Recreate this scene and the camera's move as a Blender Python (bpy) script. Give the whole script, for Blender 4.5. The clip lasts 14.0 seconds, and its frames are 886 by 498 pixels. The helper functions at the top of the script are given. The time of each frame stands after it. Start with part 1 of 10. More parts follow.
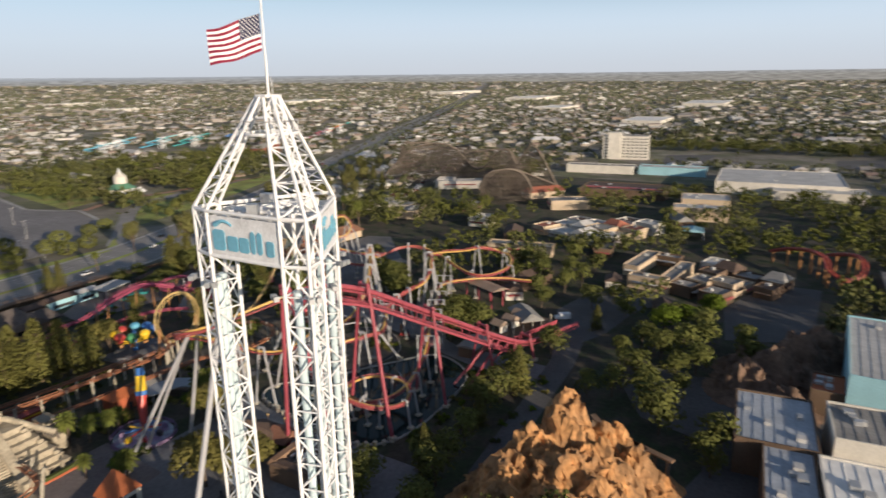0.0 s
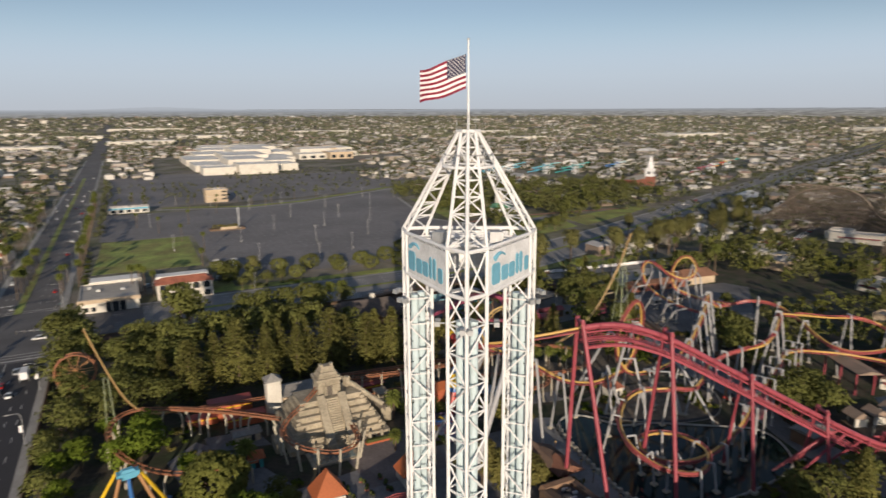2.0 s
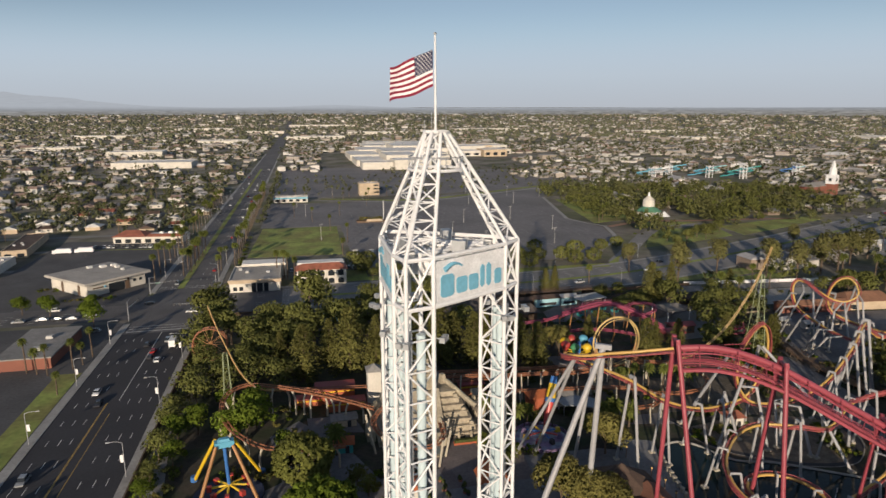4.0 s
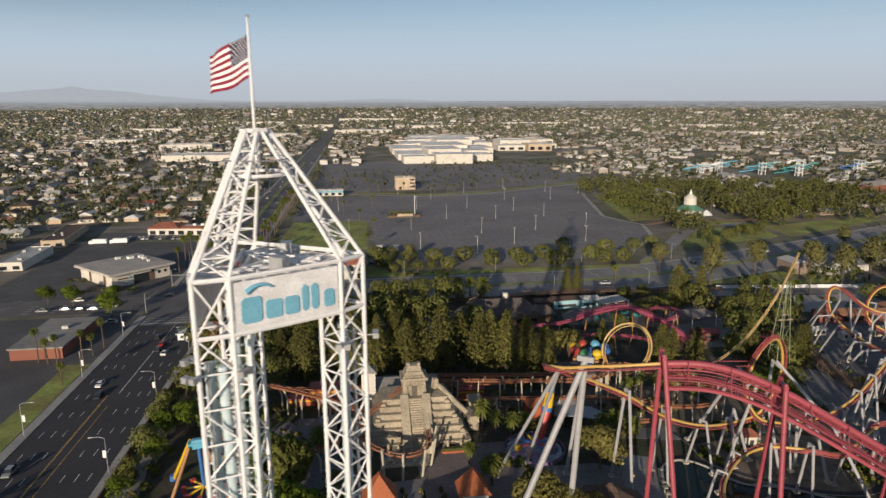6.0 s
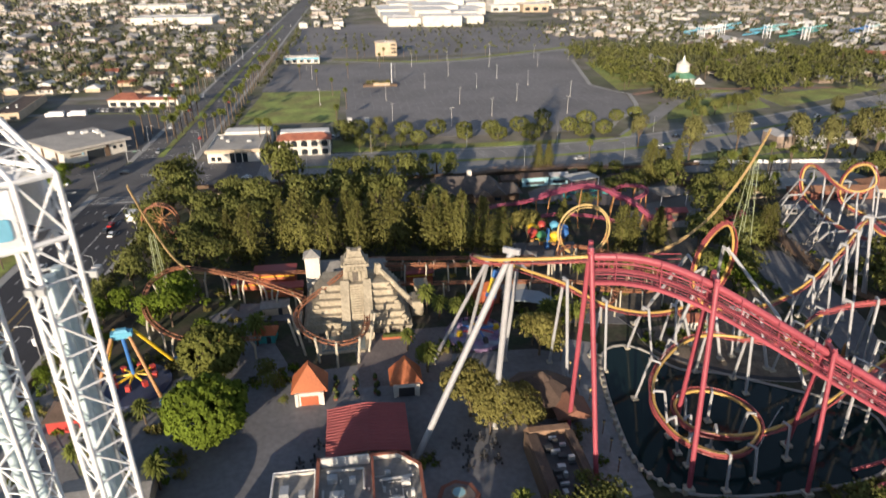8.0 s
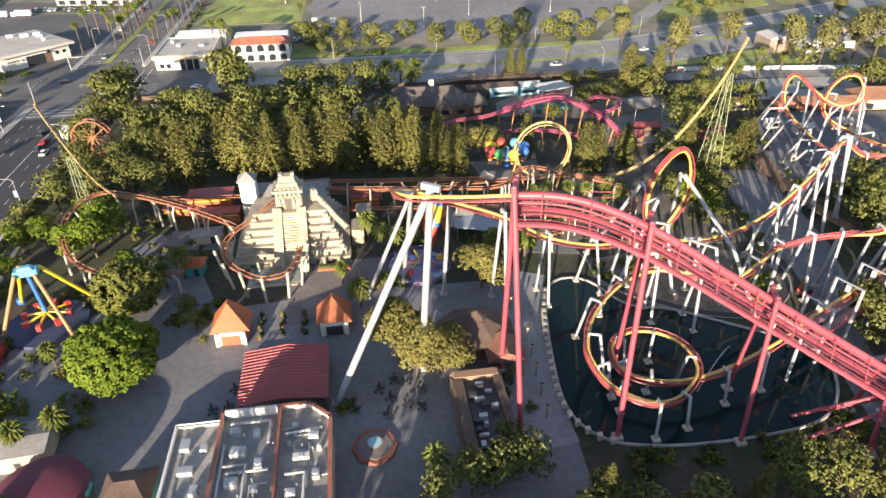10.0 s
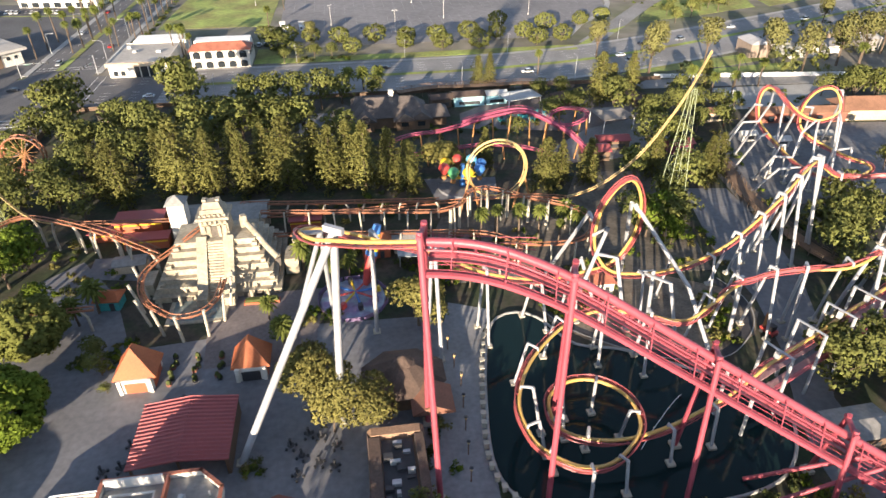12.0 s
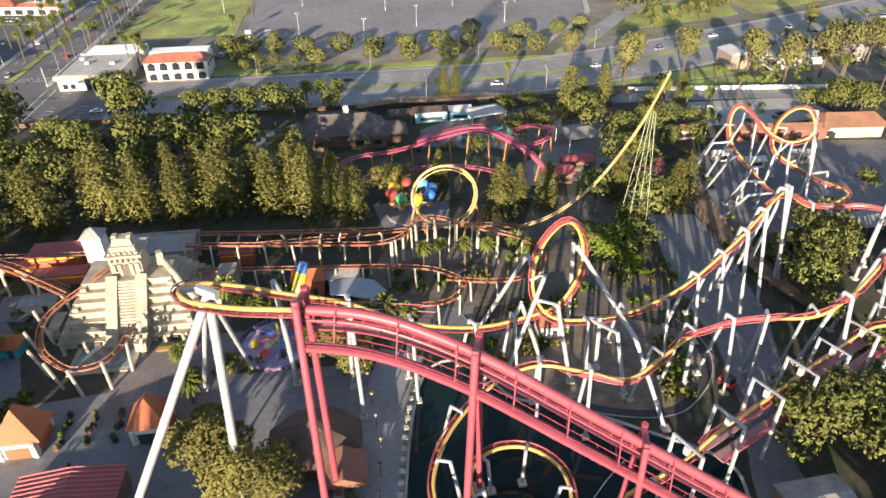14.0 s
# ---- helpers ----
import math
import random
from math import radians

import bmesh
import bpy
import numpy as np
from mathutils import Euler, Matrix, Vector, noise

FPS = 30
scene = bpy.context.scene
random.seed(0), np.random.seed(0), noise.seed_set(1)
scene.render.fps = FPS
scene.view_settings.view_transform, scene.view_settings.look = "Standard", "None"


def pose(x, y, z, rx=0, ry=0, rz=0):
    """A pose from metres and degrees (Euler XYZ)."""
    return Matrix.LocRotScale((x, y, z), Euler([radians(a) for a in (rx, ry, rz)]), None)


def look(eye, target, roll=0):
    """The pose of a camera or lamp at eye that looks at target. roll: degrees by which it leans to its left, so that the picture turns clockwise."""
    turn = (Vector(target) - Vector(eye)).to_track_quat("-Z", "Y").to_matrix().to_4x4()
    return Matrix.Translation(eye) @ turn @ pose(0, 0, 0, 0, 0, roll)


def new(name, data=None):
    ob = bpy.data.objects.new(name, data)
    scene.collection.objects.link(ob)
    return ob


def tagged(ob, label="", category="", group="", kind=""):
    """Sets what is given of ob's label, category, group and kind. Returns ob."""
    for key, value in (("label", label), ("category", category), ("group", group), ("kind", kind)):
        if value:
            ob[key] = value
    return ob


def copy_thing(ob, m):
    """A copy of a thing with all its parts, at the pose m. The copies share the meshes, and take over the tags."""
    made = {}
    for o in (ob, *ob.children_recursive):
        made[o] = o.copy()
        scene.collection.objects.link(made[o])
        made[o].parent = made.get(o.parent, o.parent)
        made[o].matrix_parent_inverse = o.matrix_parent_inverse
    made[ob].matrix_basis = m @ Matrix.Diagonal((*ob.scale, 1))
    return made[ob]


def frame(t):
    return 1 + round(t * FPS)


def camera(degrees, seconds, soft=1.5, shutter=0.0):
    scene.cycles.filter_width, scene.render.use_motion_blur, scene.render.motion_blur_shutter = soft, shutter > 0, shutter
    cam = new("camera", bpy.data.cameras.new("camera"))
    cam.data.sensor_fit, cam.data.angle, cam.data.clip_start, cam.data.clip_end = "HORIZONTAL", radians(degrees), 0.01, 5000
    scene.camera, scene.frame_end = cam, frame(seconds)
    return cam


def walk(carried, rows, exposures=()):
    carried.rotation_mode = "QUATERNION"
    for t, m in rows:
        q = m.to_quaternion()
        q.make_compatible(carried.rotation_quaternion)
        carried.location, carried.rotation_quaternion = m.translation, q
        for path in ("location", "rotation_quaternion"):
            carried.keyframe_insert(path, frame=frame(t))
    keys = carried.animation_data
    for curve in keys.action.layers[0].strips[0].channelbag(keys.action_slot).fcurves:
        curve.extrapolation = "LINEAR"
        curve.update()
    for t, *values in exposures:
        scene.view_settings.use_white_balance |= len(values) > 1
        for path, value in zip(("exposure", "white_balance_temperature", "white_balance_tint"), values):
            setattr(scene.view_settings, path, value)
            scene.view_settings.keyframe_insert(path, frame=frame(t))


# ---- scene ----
cam = camera(69.7, 14.0, shutter=0.5)
METRES, EYE, TILT, LEAN, TURN = 129.0, 89.6, 0.0, 0.0, -60.5
ROWS = [
    (0.0, 0.0, 0.0, 0.0, -0.25, -15.08, 0.91),
    (0.5, 0.03, 0.0063, 0.0006, 8.53, -14.51, 0.77),
    (1.0, 0.0584, 0.0166, 0.0007, 17.43, -13.17, 0.66),
    (1.5, 0.0861, 0.0299, 0.001, 25.51, -12.05, 0.53),
    (2.0, 0.1119, 0.0464, 0.0016, 33.57, -11.97, 0.39),
    (2.5, 0.1353, 0.0666, 0.0016, 39.24, -11.95, 0.3),
    (3.0, 0.1564, 0.0899, 0.0018, 42.4, -11.95, 0.26),
    (3.5, 0.1743, 0.116, 0.0018, 45.4, -11.96, 0.21),
    (6.0, 0.2239, 0.2768, 0.0026, 52.6, -12.6, 0.14),
    (6.5, 0.2273, 0.3127, 0.0028, 52.56, -14.79, 0.16),
    (7.0, 0.2284, 0.3493, 0.0025, 52.52, -17.18, 0.16),
    (7.5, 0.2292, 0.3862, 0.0029, 52.47, -20.27, 0.22),
    (8.0, 0.229, 0.4239, 0.0035, 52.44, -24.3, 0.25),
    (8.5, 0.2272, 0.4618, 0.0035, 52.4, -28.57, 0.26),
    (11.0, 0.2074, 0.6539, 0.0054, 52.22, -33.39, 0.29),
    (11.5, 0.2024, 0.6925, 0.0054, 52.19, -33.37, 0.3),
    (12.0, 0.1969, 0.7312, 0.0058, 52.14, -33.35, 0.3),
    (12.5, 0.1912, 0.7702, 0.0058, 52.13, -33.32, 0.29),
    (13.0, 0.1852, 0.8094, 0.0059, 52.09, -33.3, 0.28),
    (13.5, 0.1792, 0.8489, 0.0061, 52.06, -33.28, 0.29),
    (14.0, 0.1728, 0.8879, 0.0064, 52.01, -33.25, 0.28),
]
walk(cam, [(t, pose(0, 0, EYE, TILT, LEAN, TURN) @ pose(METRES * x, METRES * y, METRES * z, 90 + pitch, roll, yaw)) for t, x, y, z, yaw, pitch, roll in ROWS],
     exposures=((0.0, 0.48), (1.5, 0.25), (3.7, 0.1), (6.0, 0.13), (6.5, 0.2), (7.5, 0.4), (8.5, 1.36), (11.0, 1.8), (14.0, 1.74)))

# ---------------------------------------------------------------- light
SUN_EL = radians(11.0)
SUN_TO = Vector((-0.378, -0.925, 0.0)).normalized()
world = bpy.data.worlds.new("world")
scene.world = world
world.use_nodes = True
wn = world.node_tree
wn.nodes.clear()
w_out = wn.nodes.new("ShaderNodeOutputWorld")
w_bg = wn.nodes.new("ShaderNodeBackground")
w_sky = wn.nodes.new("ShaderNodeTexSky")
w_sky.sky_type = "NISHITA"
w_sky.sun_disc = False
w_sky.sun_elevation = SUN_EL
w_sky.sun_rotation = math.atan2(SUN_TO.x, SUN_TO.y)
w_sky.altitude = 90
w_sky.air_density = 1.0
w_sky.dust_density = 0.6
w_sky.ozone_density = 3.0
w_bg.inputs["Strength"].default_value = 0.085
w_hue = wn.nodes.new("ShaderNodeHueSaturation")
w_hue.inputs["Saturation"].default_value = 0.62
w_tint = wn.nodes.new("ShaderNodeMix")
w_tint.data_type, w_tint.blend_type = "RGBA", "MULTIPLY"
w_tint.inputs[0].default_value = 1.0
w_tint.inputs[7].default_value = (0.93, 0.99, 1.07, 1)
wn.links.new(w_sky.outputs[0], w_hue.inputs["Color"])
wn.links.new(w_hue.outputs[0], w_tint.inputs[6])
wn.links.new(w_tint.outputs[2], w_bg.inputs["Color"])
wn.links.new(w_bg.outputs[0], w_out.inputs["Surface"])

sun_data = bpy.data.lights.new("sun", "SUN")
sun_data.energy = 4.45
sun_data.angle = radians(0.55)
sun_data.color = (1.0, 0.83, 0.64)
sun = new("sun", sun_data)
sun.matrix_world = look((0, 0, 0), tuple(-(SUN_TO * math.cos(SUN_EL) + Vector((0, 0, math.sin(SUN_EL))))))


# ---------------------------------------------------------------- materials
def mat(name, col, rough=0.75, metal=0.0, var=0.22, big=0.12, fine=2.5, bump=0.12, rnd=0.0, island=0.0, tint=None):
    """A painted or natural surface: two scales of stain and grain, and a little relief."""
    m = bpy.data.materials.new(name)
    m.use_nodes = True
    nt = m.node_tree
    b = nt.nodes["Principled BSDF"]
    b.inputs["Roughness"].default_value = rough
    b.inputs["Metallic"].default_value = metal
    geo = nt.nodes.new("ShaderNodeNewGeometry")
    tone = None
    for scale, detail, share in ((big, 5.0, 1.0), (fine, 4.0, 0.8)):
        n = nt.nodes.new("ShaderNodeTexNoise")
        n.inputs["Scale"].default_value = scale
        n.inputs["Detail"].default_value = detail
        nt.links.new(geo.outputs["Position"], n.inputs["Vector"])
        r = nt.nodes.new("ShaderNodeMapRange")
        r.inputs["From Min"].default_value, r.inputs["From Max"].default_value = 0.28, 0.72
        r.inputs["To Min"].default_value, r.inputs["To Max"].default_value = 1 - var * share, 1 + var * share
        nt.links.new(n.outputs["Fac"], r.inputs["Value"])
        if tone is None:
            tone = r.outputs["Result"]
        else:
            k = nt.nodes.new("ShaderNodeMath")
            k.operation = "MULTIPLY"
            nt.links.new(tone, k.inputs[0])
            nt.links.new(r.outputs["Result"], k.inputs[1])
            tone = k.outputs[0]
        last = n
    for amount, source in ((rnd, "object"), (island, "island")):
        if amount:
            if source == "object":
                oi = nt.nodes.new("ShaderNodeObjectInfo")
                sock = oi.outputs["Random"]
            else:
                sock = geo.outputs["Random Per Island"]
            r = nt.nodes.new("ShaderNodeMapRange")
            r.inputs["To Min"].default_value, r.inputs["To Max"].default_value = 1 - amount, 1 + amount
            nt.links.new(sock, r.inputs["Value"])
            k = nt.nodes.new("ShaderNodeMath")
            k.operation = "MULTIPLY"
            nt.links.new(tone, k.inputs[0])
            nt.links.new(r.outputs["Result"], k.inputs[1])
            tone = k.outputs[0]
    base = nt.nodes.new("ShaderNodeRGB")
    base.outputs[0].default_value = (*col, 1)
    colour = base.outputs[0]
    if tint:
        n = nt.nodes.new("ShaderNodeTexNoise")
        n.inputs["Scale"].default_value = tint[1]
        n.inputs["Detail"].default_value = 6.0
        nt.links.new(geo.outputs["Position"], n.inputs["Vector"])
        r = nt.nodes.new("ShaderNodeMapRange")
        r.inputs["From Min"].default_value, r.inputs["From Max"].default_value = 0.42, 0.6
        nt.links.new(n.outputs["Fac"], r.inputs["Value"])
        mx = nt.nodes.new("ShaderNodeMix")
        mx.data_type = "RGBA"
        nt.links.new(r.outputs["Result"], mx.inputs[0])
        nt.links.new(colour, mx.inputs[6])
        mx.inputs[7].default_value = (*tint[0], 1)
        colour = mx.outputs[2]
    sc = nt.nodes.new("ShaderNodeVectorMath")
    sc.operation = "SCALE"
    nt.links.new(colour, sc.inputs[0])
    nt.links.new(tone, sc.inputs["Scale"])
    nt.links.new(sc.outputs[0], b.inputs["Base Color"])
    if bump:
        bp = nt.nodes.new("ShaderNodeBump")
        bp.inputs["Strength"].default_value = bump
        bp.inputs["Distance"].default_value = 0.1
        nt.links.new(last.outputs["Fac"], bp.inputs["Height"])
        nt.links.new(bp.outputs["Normal"], b.inputs["Normal"])
    return m


def island_mat(name, stops, rough=0.85, var=0.15, fine=0.6):
    """One colour for each loose piece, drawn from a row of stops, with some grain."""
    m = mat(name, (1, 1, 1), rough=rough, var=var, big=0.02, fine=fine, bump=0)
    nt = m.node_tree
    base = [n for n in nt.nodes if n.type == "RGB"][0]
    geo = [n for n in nt.nodes if n.type == "NEW_GEOMETRY"][0]
    ramp = nt.nodes.new("ShaderNodeValToRGB")
    ramp.color_ramp.interpolation = "CONSTANT"
    el = ramp.color_ramp.elements
    while len(el) < len(stops):
        el.new(0.5)
    for i, c in enumerate(stops):
        el[i].position = i / len(stops)
        el[i].color = (*c, 1)
    nt.links.new(geo.outputs["Random Per Island"], ramp.inputs["Fac"])
    for l in list(base.outputs[0].links):
        nt.links.new(ramp.outputs["Color"], l.to_socket)
    nt.nodes.remove(base)
    return m


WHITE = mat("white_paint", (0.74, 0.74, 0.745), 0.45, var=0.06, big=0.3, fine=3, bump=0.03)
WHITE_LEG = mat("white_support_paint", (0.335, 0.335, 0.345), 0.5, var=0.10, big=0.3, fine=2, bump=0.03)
BLUEGLASS = mat("pale_blue_tube_paint", (0.50, 0.60, 0.63), 0.3, var=0.1, fine=1.5, bump=0.02)
DECK = mat("white_deck_steel", (0.62, 0.62, 0.60), 0.6, var=0.2)
RED = mat("red_coaster_paint", (0.31, 0.062, 0.082), 0.45, var=0.12, big=0.2, fine=2, bump=0.03)
REDRAIL = mat("dark_red_rail_paint", (0.33, 0.075, 0.075), 0.45, var=0.15, bump=0.02)
YELLOW = mat("yellow_coaster_paint", (0.54, 0.34, 0.10), 0.42, var=0.1, bump=0.02)
MUSTARD = mat("faded_yellow_steel", (0.52, 0.37, 0.15), 0.5, var=0.15, bump=0.02)
ORANGE = mat("rust_orange_track_paint", (0.27, 0.11, 0.055), 0.6, var=0.2, bump=0.05)
ORANGELEG = mat("orange_support_paint", (0.36, 0.18, 0.07), 0.55, var=0.15, bump=0.03)
PINK = mat("raspberry_track_paint", (0.33, 0.07, 0.12), 0.5, var=0.12, bump=0.03)
CREAM = mat("cream_concrete_post", (0.43, 0.39, 0.31), 0.8, var=0.15)
GREENSTEEL = mat("pale_green_steel", (0.30, 0.34, 0.20), 0.55, var=0.12, bump=0.02)
GREY = mat("grey_galvanised_steel", (0.40, 0.41, 0.42), 0.45, metal=0.4, var=0.15, bump=0.03)
DARK = mat("dark_fixture", (0.035, 0.035, 0.038), 0.6, var=0.2, bump=0.05)
GRATE = mat("pinkish_walkway_grating", (0.28, 0.16, 0.165), 0.7, var=0.25, fine=6)
ASPHALT = mat("road_asphalt", (0.222, 0.214, 0.208), 0.88, var=0.22, big=0.05, fine=1.2, bump=0.1)
DARKASPHALT = mat("dark_asphalt", (0.040, 0.039, 0.044), 0.85, var=0.18, big=0.05, fine=1.2, bump=0.1)
LOT = mat("parking_lot_asphalt", (0.185, 0.175, 0.175), 0.9, var=0.20, big=0.02, fine=0.35, bump=0.1)
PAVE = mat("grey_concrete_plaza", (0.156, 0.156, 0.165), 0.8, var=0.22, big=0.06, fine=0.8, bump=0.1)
PAVELIGHT = mat("pale_sidewalk_concrete", (0.33, 0.32, 0.30), 0.85, var=0.18, big=0.1, fine=1.0, bump=0.1)
PAVEBROWN = mat("brown_stamped_concrete", (0.165, 0.14, 0.135), 0.85, var=0.22, big=0.15, fine=1.2, bump=0.15)
LINE = mat("white_road_paint", (0.62, 0.61, 0.58), 0.7, var=0.3, big=0.4, fine=3)
LINEY = mat("yellow_road_paint", (0.50, 0.33, 0.08), 0.7, var=0.3, big=0.4, fine=3)
GRASS = mat("mown_lawn", (0.25, 0.30, 0.07), 0.95, var=0.3, big=0.05, fine=0.5, bump=0.3, tint=((0.21, 0.20, 0.06), 0.06))
SOIL = mat("bare_soil_and_mulch", (0.060, 0.050, 0.036), 0.95, var=0.35, big=0.1, fine=0.8, bump=0.4, tint=((0.030, 0.042, 0.016), 0.12))
SUBURB = mat("suburb_ground", (0.19, 0.17, 0.14), 0.95, var=0.35, big=0.012, fine=0.09, bump=0, tint=((0.10, 0.105, 0.055), 0.025))
STONE = mat("tan_temple_stone", (0.335, 0.29, 0.215), 0.9, var=0.28, big=0.25, fine=1.6, bump=0.35)
# recess shade put into the colour, for doorway and niches; dark teeth too
STONEDARK = mat("shaded_niche_stone", (0.10, 0.085, 0.07), 0.9, var=0.3)
ROCK = mat("orange_sandstone_rock", (0.42, 0.215, 0.085), 0.95, var=0.4, big=0.18, fine=0.9, bump=0.8, tint=((0.27, 0.15, 0.07), 0.16))
ORANGEROOF = mat("orange_hipped_roof", (0.37, 0.105, 0.036), 0.7, var=0.18, bump=0.1)
ORANGEWALL = mat("orange_red_wall_paint", (0.38, 0.10, 0.045), 0.7, var=0.15)
REDMETAL = mat("red_metal_roof", (0.30, 0.07, 0.068), 0.5, var=0.15, bump=0.05)
TILE = mat("red_clay_tile", (0.30, 0.105, 0.065), 0.8, var=0.25, big=0.3, fine=3, bump=0.4, rnd=0.1)
BROWNROOF = mat("brown_shingle_roof", (0.09, 0.06, 0.046), 0.9, var=0.3, big=0.3, fine=3, bump=0.4)
GREYROOF = mat("grey_gravel_roof", (0.25, 0.24, 0.225), 0.9, var=0.22, big=0.12, fine=1.2, bump=0.2)
PALEROOF = mat("pale_membrane_roof", (0.47, 0.46, 0.44), 0.75, var=0.16, big=0.08, fine=0.6, bump=0.05)
WHITEROOF = mat("white_membrane_roof", (0.78, 0.76, 0.72), 0.7, var=0.14, big=0.03, fine=0.3, bump=0.03)
# worn dark asphalt; on the bent park street it also stands for shade
ASPHALTSHOP = mat("worn_and_shade_dark_asphalt", (0.085, 0.083, 0.085), 0.88, var=0.25, big=0.06, fine=1.0, bump=0.1)
STUCCO = mat("white_stucco", (0.60, 0.565, 0.50), 0.85, var=0.12, big=0.2, fine=2, bump=0.1)
TANWALL = mat("tan_stucco", (0.48, 0.38, 0.27), 0.85, var=0.15, big=0.2, fine=2)
BROWNWALL = mat("brown_timber_wall", (0.13, 0.085, 0.055), 0.85, var=0.3, fine=4, bump=0.2)
BRICKRED = mat("red_brick_wall", (0.23, 0.088, 0.06), 0.85, var=0.2, fine=5, bump=0.2)
WOODDARK = mat("weathered_timber", (0.12, 0.085, 0.06), 0.9, var=0.3, fine=3, bump=0.2)
WOODBROWN = mat("brown_timber_trestle", (0.19, 0.12, 0.075), 0.9, var=0.3, fine=3, bump=0.2)
BLUEPAINT = mat("sky_blue_paint", (0.11, 0.36, 0.50), 0.6, var=0.12)
LIGHTBLUE = mat("light_blue_wall_paint", (0.30, 0.52, 0.58), 0.7, var=0.12)
TEAL = mat("teal_paint", (0.05, 0.30, 0.30), 0.5, var=0.15)
GREENROOF = mat("green_copper_roof", (0.10, 0.24, 0.15), 0.6, var=0.15)
PURPLE = mat("purple_platform_paint", (0.19, 0.13, 0.23), 0.6, var=0.25, fine=1)
VIVIDBLUE = mat("bright_blue_fibreglass", (0.05, 0.16, 0.42), 0.35, var=0.1)
VIVIDYELLOW = mat("bright_yellow_fibreglass", (0.70, 0.46, 0.03), 0.35, var=0.1)
VIVIDRED = mat("bright_red_fibreglass", (0.46, 0.06, 0.05), 0.35, var=0.1)
VIVIDGREEN = mat("bright_green_fibreglass", (0.07, 0.26, 0.11), 0.35, var=0.1)
WINDOW = mat("dark_window_glass", (0.025, 0.03, 0.035), 0.12, var=0.1, bump=0)
BARK = mat("grey_brown_bark", (0.11, 0.08, 0.055), 0.95, var=0.3, big=0.8, fine=6, bump=0.5)
FLAGRED = mat("red_flag_cloth", (0.21, 0.010, 0.035), 0.85, var=0.08, bump=0)
FLAGWHITE = mat("white_flag_cloth", (0.78, 0.76, 0.76), 0.85, var=0.05, bump=0)
FLAGBLUE = mat("navy_flag_cloth", (0.018, 0.02, 0.06), 0.85, var=0.08, bump=0)
SIGNFACE = mat("weathered_white_sign_face", (0.70, 0.70, 0.71), 0.6, var=0.14, big=0.8, fine=5, bump=0.03)
SIGNBLUE = mat("sign_blue", (0.17, 0.42, 0.56), 0.5, var=0.12)


def water_mat():
    m = bpy.data.materials.new("dark_green_lake_water")
    m.use_nodes = True
    nt = m.node_tree
    b = nt.nodes["Principled BSDF"]
    b.inputs["Base Color"].default_value = (0.008, 0.020, 0.021, 1)
    b.inputs["Roughness"].default_value = 0.06
    b.inputs["IOR"].default_value = 1.33
    b.inputs["Specular IOR Level"].default_value = 0.25
    geo = nt.nodes.new("ShaderNodeNewGeometry")
    n = nt.nodes.new("ShaderNodeTexNoise")
    n.inputs["Scale"].default_value = 1.6
    n.inputs["Detail"].default_value = 4
    nt.links.new(geo.outputs["Position"], n.inputs["Vector"])
    bp = nt.nodes.new("ShaderNodeBump")
    bp.inputs["Strength"].default_value = 0.12
    bp.inputs["Distance"].default_value = 0.05
    nt.links.new(n.outputs["Fac"], bp.inputs["Height"])
    nt.links.new(bp.outputs["Normal"], b.inputs["Normal"])
    return m


WATER = water_mat()


def leaf(name, col, spread=0.12):
    m = mat(name, col, rough=0.9, var=0.22, big=0.25, fine=1.5, bump=0, rnd=0.18, island=spread)
    m.node_tree.nodes["Principled BSDF"].inputs["Specular IOR Level"].default_value = 0.12
    return m


LEAF_PINE = leaf("dark_conifer_foliage", (0.136, 0.132, 0.038))
LEAF_BROAD = leaf("olive_broadleaf_foliage", (0.124, 0.132, 0.038))
LEAF_BRIGHT = leaf("bright_green_foliage", (0.108, 0.148, 0.018))
LEAF_OLIVE = leaf("dusty_olive_foliage", (0.152, 0.138, 0.042))
LEAF_WOOD = leaf("dull_woodland_foliage", (0.098, 0.100, 0.038))
LEAF_GUM = leaf("yellow_brown_street_foliage", (0.150, 0.145, 0.052))
LEAF_PALM = leaf("palm_fronds", (0.10, 0.115, 0.026))
LEAF_SHRUB = leaf("shrub_foliage", (0.066, 0.078, 0.026))


# ---------------------------------------------------------------- lie of the land
# Level under the park; beyond the boulevard the plain rises gently, and more towards its rim.
RISE, RISE_FROM, EYE_AT = 0.0105, 335.0, Vector((40, -8, 90))


def bowl(x, y):
    return 8.3e-6 * max(0.0, math.hypot(x - 40, y) - 1600) ** 2


def ground_z(x, y):
    return RISE * max(0.0, y - RISE_FROM) + bowl(x, y)


def shrink(y):
    return 1.0 if y <= RISE_FROM else (90 + RISE * (RISE_FROM + 8)) / (90 + RISE * (y + 8))


def uphill(p):
    """Moves a point of the level plan onto the rising plain."""
    p = Vector(p)
    k = shrink(p.y)
    if k == 1.0:
        return (p.x, p.y, p.z + bowl(p.x, p.y))
    q = EYE_AT + (p - EYE_AT) * k
    return (q.x, q.y, q.z + bowl(q.x, q.y))


def level_plan(x, y):
    """The point of the level plan that belongs to a spot on the plain."""
    if y <= RISE_FROM:
        return x, y
    yy = 90 * (y + 8) / (90 + RISE * (RISE_FROM + 8) - RISE * (y + 8)) - 8
    return 40 + (x - 40) / shrink(yy), yy


